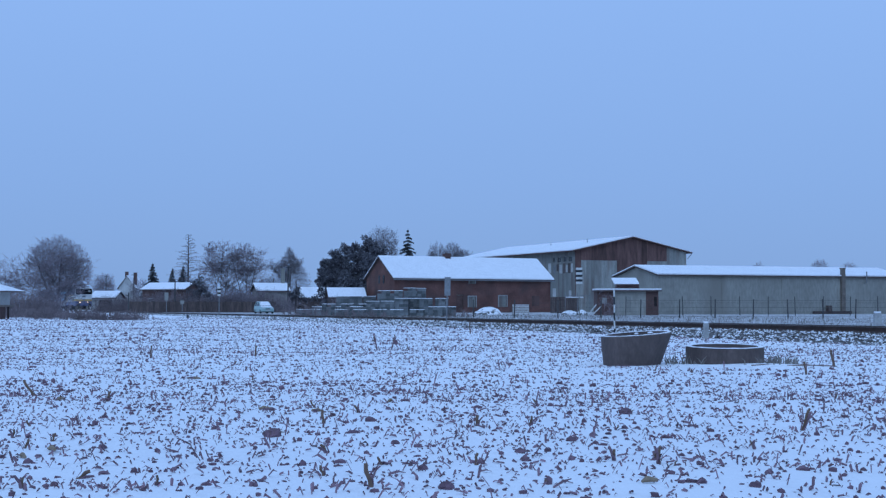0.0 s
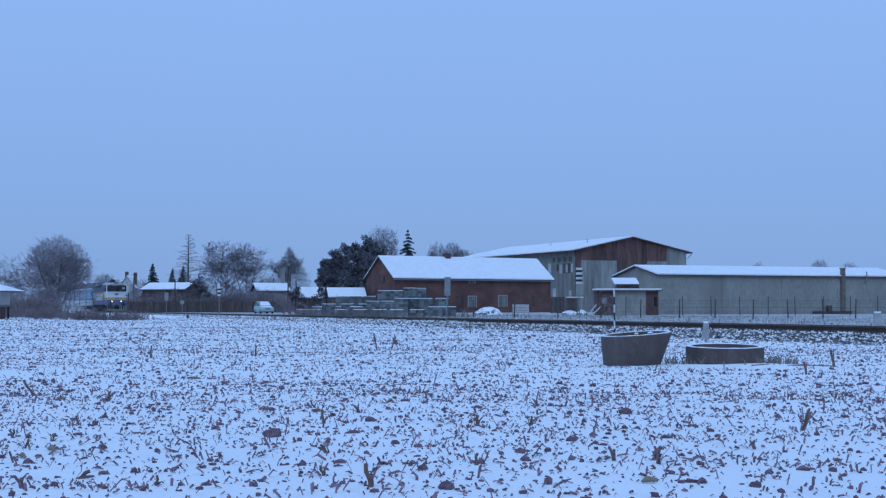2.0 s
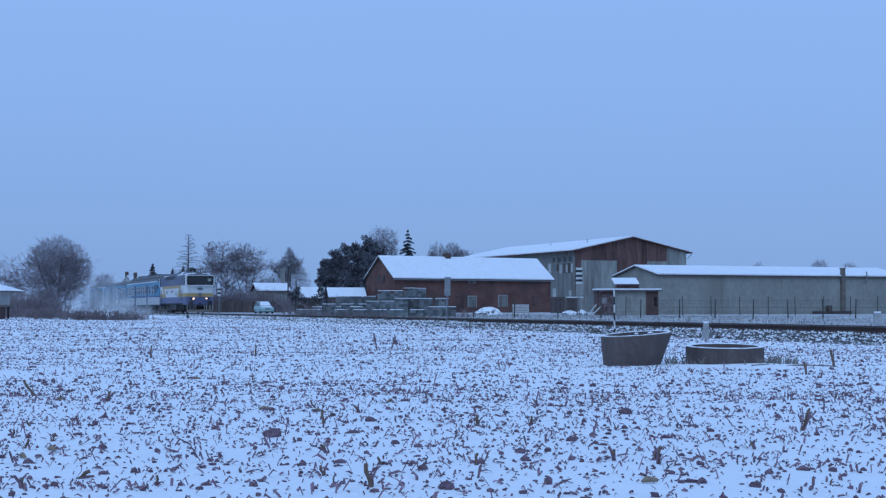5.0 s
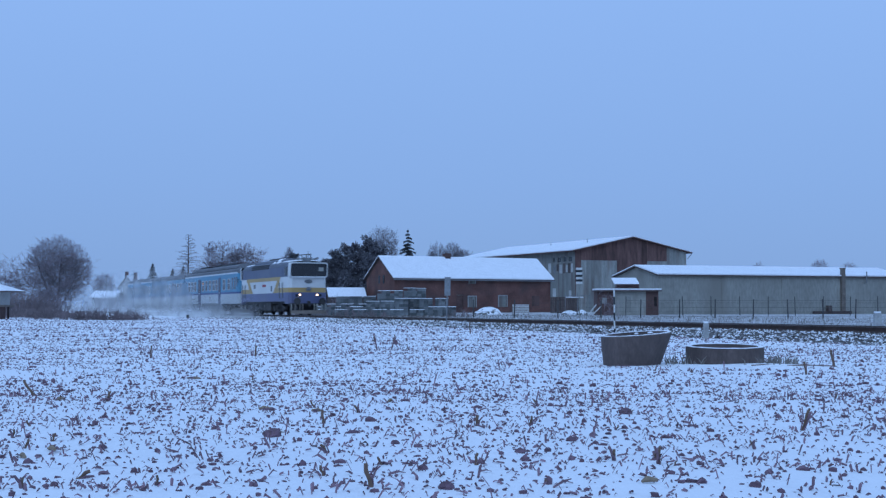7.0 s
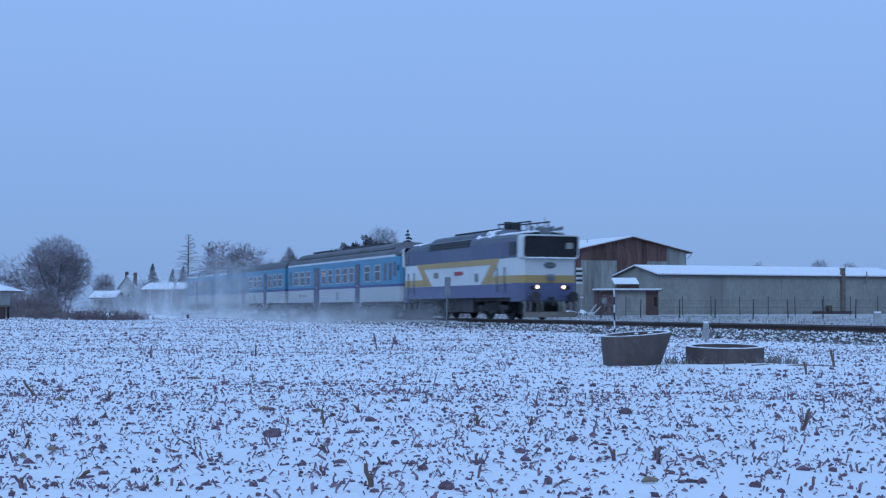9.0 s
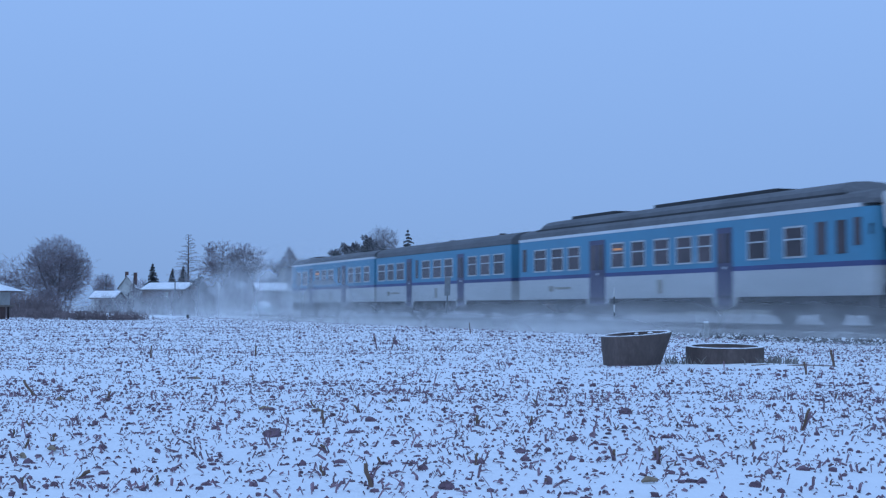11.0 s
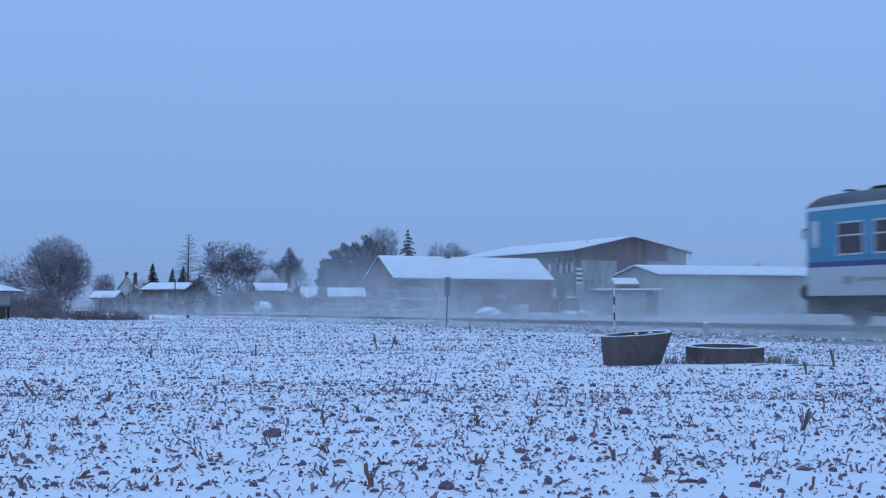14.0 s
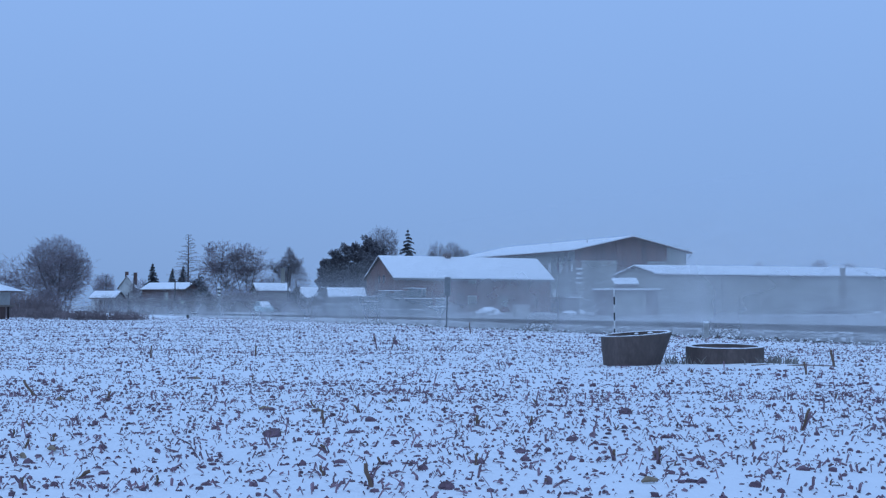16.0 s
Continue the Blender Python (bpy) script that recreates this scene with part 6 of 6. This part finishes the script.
def make_fences():
    # wire-mesh fence along the yard
    g = Geo()
    g.tube([(0, 0, -0.1), (0, 0, 1.48)], [0.055, 0.045], 7)
    me = g.mesh("fence_post", M_POST)
    base = thing("yard_fence", pose(0, 0, 0), "low wire fence with thin dark posts", "fence")
    xs = [2.52, 5.83, 9.30, 12.67, 15.71, 18.64, 21.24, 23.98, 26.43, 29.12, 31.29, 33.62]
    ys = [112, 111, 110, 109, 108, 107, 106, 105, 104, 104, 103, 102]
    for x, y in zip(xs, ys):
        ob = new("fence_post", me)
        ob.parent = base
        ob.matrix_basis = pose(x, y, 0, random.uniform(-2, 2), random.uniform(-2, 2), 0)
    for z in (0.15, 0.5, 0.85, 1.2):
        g = Geo()
        g.tube([(x, y, z) for x, y in zip(xs, ys)], 0.008, 3, False)
        part("wire", g, M_POST, base)
    base = thing("wall_fence", pose(0, 0, 0), "second row of thin posts before the store hall", "fence")
    g = Geo()
    g.tube([(0, 0, -0.1), (0, 0, 1.90)], [0.05, 0.04], 6)
    me = g.mesh("fence_post", M_POST)
    for px in (18.17, 23.85, 26.66, 29.53, 32.34, 35.04, 37.80, 40.50, 43.26):
        ob = new("fence_post", me)
        ob.parent = base
        ob.matrix_basis = pose(px, 135, 0, random.uniform(-2, 2), random.uniform(-2, 2), 0)
    g = Geo()
    g.tube([(18.17, 135, 1.5), (43.26, 135, 1.5)], 0.008, 3, False)
    part("wire", g, M_POST, base)
    # brown board gate between barn and hall
    base = thing("board_gate", pose(13.85, 175, 0), "brown board gate beside the barn", "gate")
    w = 3.86
    n = 14
    for k in range(n):
        g = Geo()
        g.box(w * k / n + 0.01, w * (k + 1) / n - 0.01, 0, 0.04, 0.02, 2.09 + random.uniform(-0.04, 0.04))
        part("board", g, M_DARKWOOD, base)
    for z in (0.5, 1.6):
        g = Geo()
        g.box(0, w, 0.04, 0.1, z, z + 0.12)
        part("rail", g, M_DARKWOOD, base)
    # dark garden fence before the village
    base = thing("garden_fence", pose(0, 0, 0), "long dark board fence before the gardens", "fence")
    for k in range(58):
        x = -46.33 + k * 0.345
        g = Geo()
        g.box(x, x + 0.33, 200 - k * 0.1, 200.05 - k * 0.1, -0.05, 1.55 + random.uniform(-0.06, 0.06))
        part("board", g, M_DARKWOOD, base)


make_fences()


def pallet_stack(m, cols, layers, lift=0.0, label=""):
    """A euro pallet with layers of concrete blocks and snow on top."""
    ob = thing("block_pallet", m, label or "pallet of grey concrete blocks with snow on top", "pallet stack", "block pallets on the yard")
    w = 1.2
    for k in range(3):
        g = Geo()
        g.box(k * 0.53, k * 0.53 + 0.14, 0, 0.8, 0.0, 0.1)
        part("pallet_runner", g, M_WOOD, ob)
    for k in range(5):
        g = Geo()
        g.box(0, w, k * 0.165, k * 0.165 + 0.12, 0.1, 0.125)
        part("pallet_board", g, M_WOOD, ob)
    bw, bh = w / cols, 0.25
    for j in range(layers):
        for i in range(cols):
            if j == layers - 1 and random.random() < 0.12:
                continue
            g = Geo()
            q = random.uniform(-0.012, 0.012)
            g.box(i * bw + 0.008, (i + 1) * bw - 0.008, q, 0.78 + q, 0.127 + j * bh, 0.127 + (j + 1) * bh - 0.008)
            part("block", g, M_BLOCK, ob)
    g = Geo()
    z = 0.127 + layers * bh
    g.loft([[(-0.01, -0.02, z), (w + 0.01, -0.02, z), (w + 0.01, 0.8, z), (-0.01, 0.8, z)], [(0.03, 0.02, z + 0.03), (w - 0.03, 0.03, z + 0.04), (w - 0.04, 0.76, z + 0.035), (0.04, 0.75, z + 0.04)]])
    part("snow_cover", g, M_SNOW, ob)
    return ob


def make_yard():
    rng = random.Random(9)
    # front row of stacks of uneven height, a few low ones before them
    kinds = [pallet_stack(pose(-2.14, 122, 0), 3, 6), pallet_stack(pose(-0.71, 122, 0), 4, 6), pallet_stack(pose(-6.97, 123, 0), 3, 5), pallet_stack(pose(-8.37, 121, 0), 3, 3), pallet_stack(pose(-9.76, 122, 0), 4, 2), pallet_stack(pose(-11.06, 124, 0), 3, 4)]
    rows = [(-5.59, 122, 2), (-4.32, 122, 0), (-3.28, 123, 1), (-9.45, 126, 5), (-7.94, 127, 5), (-12.25, 123, 4), (-12.37, 128, 3), (-13.65, 126, 4), (-6.10, 118, 4), (-4.58, 117, 4), (-2.88, 117, 4), (-1.27, 117, 3), (-0.05, 118, 3), (-10.94, 130, 3), (-7.70, 117, 4)]
    for x, y, k in rows:
        copy_thing(kinds[k], pose(x, y, 0, 0, 0, rng.uniform(-9, 9)))
    tall = pallet_stack(pose(-4.94, 126, 0), 3, 9, label="high pallet stack of grey blocks under snow")
    higher = pallet_stack(pose(-3.70, 127, 0), 3, 10, label="high pallet stack of grey blocks under snow")
    middling = pallet_stack(pose(-8.9, 129, 0), 3, 7, label="shoulder-high pallet stack of grey blocks under snow")
    copy_thing(middling, pose(-7.6, 129.6, 0, 0, 0, 5))
    copy_thing(middling, pose(-10.3, 131, 0, 0, 0, -6))
    copy_thing(tall, pose(-6.14, 127, 0, 0, 0, 4))
    copy_thing(higher, pose(-2.85, 129, 0, 0, 0, -3))
    # culvert pipes lying on the ground
    for x in (-13.49, -12.24, -11.19):
        ob = thing("concrete_pipe", pose(x, 130, 0.55, 90, 0, rng.uniform(-10, 10)), "large concrete culvert pipe lying on its side", "pipe", "culvert pipes on the yard")
        g = Geo()
        n = 24
        g.loft([[(r * math.cos(6.2832 * i / n), r * math.sin(6.2832 * i / n), z) for i in range(n)] for r, z in ((0.44, -0.8), (0.55, -0.8), (0.55, 0.8), (0.44, 0.8), (0.44, -0.8))], caps=False)
        part("pipe_wall", g, M_CONC, ob)
    # snowy heap and crate before the barn
    for x, y, w, h, d in ((5.06, 150, 1.6, 0.85, 1.0), (14.00, 150, 1.1, 0.45, 0.8), (14.35, 140, 0.6, 0.55, 0.6), (4.07, 148, 0.8, 0.5, 0.6)):
        g = Geo()
        rg = random.Random(int(x * 10))
        rings = []
        for r, z in ((1.0, -0.05), (0.86, 0.35), (0.6, 0.75), (0.28, 0.96), (0.05, 1.0)):
            rings.append([(w * r * math.cos(6.2832 * i / 18) * rg.uniform(0.9, 1.1), d * r * math.sin(6.2832 * i / 18) * rg.uniform(0.9, 1.1), h * z * rg.uniform(0.92, 1.05)) for i in range(18)])
        g.loft(rings)
        ob = thing("snow_heap", pose(x, y, 0), "rubble heap covered with snow", "heap", "snowy heaps on the yard")
        part("heap", g, M_HEAP, ob)
        g = Geo()
        for _ in range(7):
            a = rg.uniform(0, 6.28)
            g.box(-0.16, 0.16, -0.09, 0.09, -0.08, 0.08, pose(w * 0.8 * math.cos(a), -d * 0.8 * abs(math.sin(a)), h * 0.25 * rg.random(), rg.uniform(0, 90), rg.uniform(0, 90), 0))
        part("rubble", g, M_BLOCK, ob)
    ob = thing("wooden_crate", pose(7.69, 150, 0), "pale slatted wooden crate by the barn", "crate")
    w, h = 1.81, 0.95
    for k in range(5):
        g = Geo()
        g.box(0, w, -0.02, 0.0, 0.1 + k * 0.18, 0.22 + k * 0.18)
        part("slat", g, M_WHITE, ob)
    for x in (0, w * 0.33, w * 0.66, w - 0.1):
        g = Geo()
        g.box(x, x + 0.1, 0.0, 0.8, 0, h + 0.06)
        part("crate_post", g, M_WOOD, ob)
    g = Geo()
    g.box(0, w, 0.02, 0.78, h + 0.06, h + 0.14)
    part("snow_cover", g, M_SNOW, ob)
    # leaning planks by the striped board
    for k, (x, a) in enumerate(((14.72, 38), (15.12, 46))):
        g = Geo()
        g.box(-0.06, 0.06, -0.03, 0.03, 0, 1.4)
        thing("leaning_plank", pose(x, 138, 0, 0, a, 0), "pale plank leaning on the heap", "plank", "planks on the yard", "", g, M_WHITE)
    # wire cage by the gate
    ob = thing("scrap_frame", pose(14.85, 165, 0), "thin metal frame with snow on a shelf", "frame")
    g = Geo()
    for x in (0, 1.5, 3.0):
        g.tube([(x, 0, 0), (x, 0, 2.58)], 0.04, 5)
    g.tube([(0, 0, 2.2), (3.0, 0, 2.2)], 0.03, 5)
    part("frame", g, M_TIN, ob)
    g = Geo()
    g.box(0.1, 2.2, -0.3, 0.3, 1.95, 2.05)
    part("snow_cover", g, M_SNOW, ob)
    bare = shrub("bare_sapling", pose(16.17, 132, 0), 4.4, 1.5, 71, "thin leafless sapling before the shed", M_TWIG, 9, 0.4)
    shrub("bare_sapling", pose(-11.81, 150, 0), 2.6, 1.6, 72, "thin leafless sapling on the yard", M_TWIG, 10, 0.5)
    for x, y, h, k in ((-10.83, 116, 1.2, 74), (-8.31, 116, 1.0, 75), (-12.59, 118, 1.6, 76), (-5.94, 115, 0.9, 77), (1.35, 116, 0.9, 78)):
        shrub("weed_clump", pose(x, y, 0), h, 1.5, k, "dry dark weeds growing before the pallets", M_BRUSH, 34, 0.6)
    shrub("bare_sapling", pose(-18.60, 160, 0), 3.0, 1.6, 73, "thin leafless sapling on the yard", M_TWIG, 14, 0.5)


make_yard()


def make_car():
    """A parked hatchback, its nose towards the field."""
    ob = thing("parked_car", pose(-22.17, 168, 0, 0, 0, -68), "pale green hatchback car parked by the line", "car")
    def sec(x, w, z0, z1, zm):
        return [(x, -w, z0), (x, -w * 1.04, zm), (x, -w * 0.94, z1), (x, w * 0.94, z1), (x, w * 1.04, zm), (x, w, z0)]
    g = Geo()
    g.loft([sec(-2.0, 0.70, 0.35, 0.80, 0.55), sec(-1.85, 0.78, 0.25, 0.92, 0.6), sec(-0.6, 0.82, 0.22, 0.95, 0.6), sec(0.8, 0.82, 0.22, 0.92, 0.6), sec(1.75, 0.78, 0.25, 0.76, 0.55), sec(1.95, 0.68, 0.32, 0.62, 0.5)])
    part("body", g, M_CARPAINT, ob)
    g = Geo()
    g.loft([[(-1.85, -0.72, 0.9), (-1.85, 0.72, 0.9), (-1.45, 0.58, 1.40), (-1.45, -0.58, 1.40)], [(0.85, -0.74, 0.9), (0.85, 0.74, 0.9), (0.1, 0.58, 1.42), (0.1, -0.58, 1.42)]])
    part("cabin_glass", g, M_GLASS, ob)
    g = Geo()
    g.box(-1.45, 0.1, -0.6, 0.6, 1.405, 1.45)
    r = part("roof", g, M_CARPAINT, ob)
    g = Geo()
    g.box(-1.4, 0.05, -0.56, 0.56, 1.453, 1.50)
    part("snow_cover", g, M_SNOW, r)
    g = Geo()
    g.prism([(0.80, -0.66, 0.97), (0.80, 0.66, 0.97), (0.14, 0.52, 1.42), (0.14, -0.52, 1.42)], (0.05, 0, 0.04))
    part("windscreen_snow", g, M_SNOW, ob, "snow on the windscreen")
    g = Geo()
    g.prism([(0.95, -0.68, 0.915), (1.70, -0.66, 0.785), (1.70, 0.66, 0.785), (0.95, 0.68, 0.915)], (0, 0, 0.035))
    part("bonnet_snow", g, M_SNOW, ob, "thin snow on the bonnet")
    for x in (-1.45, 0.1, -0.65):
        for s in (-1, 1):
            g = Geo()
            g.tube([(x + (0.72 if x > 0 else -0.35 if x < -1 else 0), s * 0.735, 0.9), (x, s * 0.59, 1.42)], 0.045, 5)
            part("pillar", g, M_CARPAINT, ob)
    for s in (-0.5, 0.5):
        g = Geo()
        g.box(1.80, 1.93, s - 0.17, s + 0.17, 0.58, 0.72)
        part("headlight", g, M_TTRIM, ob)
    g = Geo()
    g.box(1.88, 1.99, -0.3, 0.3, 0.52, 0.64)
    part("grille", g, M_BLACK, ob)
    g = Geo()
    g.box(1.96, 2.0, -0.26, 0.26, 0.38, 0.48)
    part("number_plate", g, M_WHITE, ob)
    for x in (-1.3, 1.25):
        for s in (-0.74, 0.74):
            g = Geo()
            m = Matrix.Translation((x, s, 0.29)) @ pose(0, 0, 0, 90, 0, 0)
            g.lathe([(0.02, -0.09), (0.29, -0.09), (0.29, 0.09), (0.02, 0.09)], 18, m)
            wh = part("wheel", g, M_TYRE, ob)
            g = Geo()
            g.lathe([(0.02, -0.1), (0.18, -0.097), (0.18, 0.097), (0.02, 0.1)], 14, m)
            part("rim", g, M_TIN, wh)


make_car()


# ---- whirled-up powder snow ----
CLOUDS = []


def cloud_mesh(length, height, seed, mat):
    rng = random.Random(seed)
    g = Geo()
    nx, nz = 14, 5
    vs, fs = [], []
    ph = rng.uniform(0, 6)
    for j in range(nz + 1):
        for i in range(nx + 1):
            x, z = (i / nx - 0.5) * length, j / nz * height
            vs.append((x, 0.10 * math.sin(i * 0.9 + ph) + 0.08 * math.sin(j * 1.3 + ph * 2), z))
    for j in range(nz):
        for i in range(nx):
            a = j * (nx + 1) + i
            fs.append((a, a + 1, a + nx + 2, a + nx + 1))
    g.add(vs, fs)
    return g.mesh("snow_cloud", mat, True)


def make_clouds():
    near = [cloud_mesh(18, 2.1, k, M_DUST_LOW) for k in range(3)]
    ground_level = [cloud_mesh(19, 1.25, 31 + k, M_DUST_LOW) for k in range(3)]
    far = [cloud_mesh(20, 5.4, 9 + k, M_DUST) for k in range(3)]
    high = [cloud_mesh(20, 5.0, 19 + k, M_DUST_HIGH) for k in range(3)]
    veil = [cloud_mesh(20, 5.4, 41 + k, M_DUST_VEIL) for k in range(3)]
    rng = random.Random(3)
    for k in range(23):
        u = -236 + k * 12.0
        for n, kinds, lag, rise, hid, settle in ((2.2, near, 0.15, 0.6, 2.8, 2.1), (3.6, ground_level, 0.5, 0.7, 1.8, 1.3), (-2.6, far, 0.9, 2.2, 5.8, 3.0), (2.7, high, 2.0, 2.0, 5.8, 3.2)):
            if kinds is high:  # near the field's end the veil spreads to this side only once the train is past
                lag = 0.6 + 3.0 * min(max((u + 110) / 55, 0.0), 1.0)
                if u < -78:
                    kinds, rise, hid, settle = veil, 1.5, 6.0, 2.9
            ob = new("snow_cloud", kinds[(k + int(n > 1)) % 3])
            tagged(ob, "thin drifting veil of powder snow behind the train", "snow dust", "powder snow whirled up by the train", "stuff")
            ob.visible_shadow = False
            CLOUDS.append((ob, u + rng.uniform(-1, 1), n + rng.uniform(-0.15, 0.15), lag, rise, hid, settle))


make_clouds()


# ---- motion ----
def motions():
    steps = [0, 0.1] + [0.5 * i for i in range(1, 32)] + [15.9, 16.0]
    for ob in (LOCO, COACH_A, COACH_B, COACH_C):
        walk(ob, [(t, train_pose(t)) for t in steps])
    for w, x, r in ROLLING:
        rate = math.degrees(SPEED / r)
        walk(w, [(i / FPS, pose(x, 0, r, 0, rate * i / FPS, 0)) for i in range(16 * FPS + 1)])
    for ob, u, n, lag, rise, hid, settle in CLOUDS:
        t0 = 9.0 + (u - FRONT_AT_NINE) / SPEED + lag
        rows = []
        for i in range(33):
            t = 0.5 * i
            a = t - t0
            k = min(max(a / rise, 0.0), 1.0)
            k = k * k * (3 - 2 * k)
            sink = (1 - math.exp(-max(0.0, a - (2.4 if hid < 2 else 3.5 if hid < 3 else 3.9)) / 2.2)) * settle
            drift = 3.5 * (1 - math.exp(-max(a, 0) / 1.5))
            p = track(u + drift, n)
            rows.append((t, pose(p.x, p.y, -hid * (1 - k) - sink, 0, 0, ALPHA - 90)))
        walk(ob, rows)


motions()
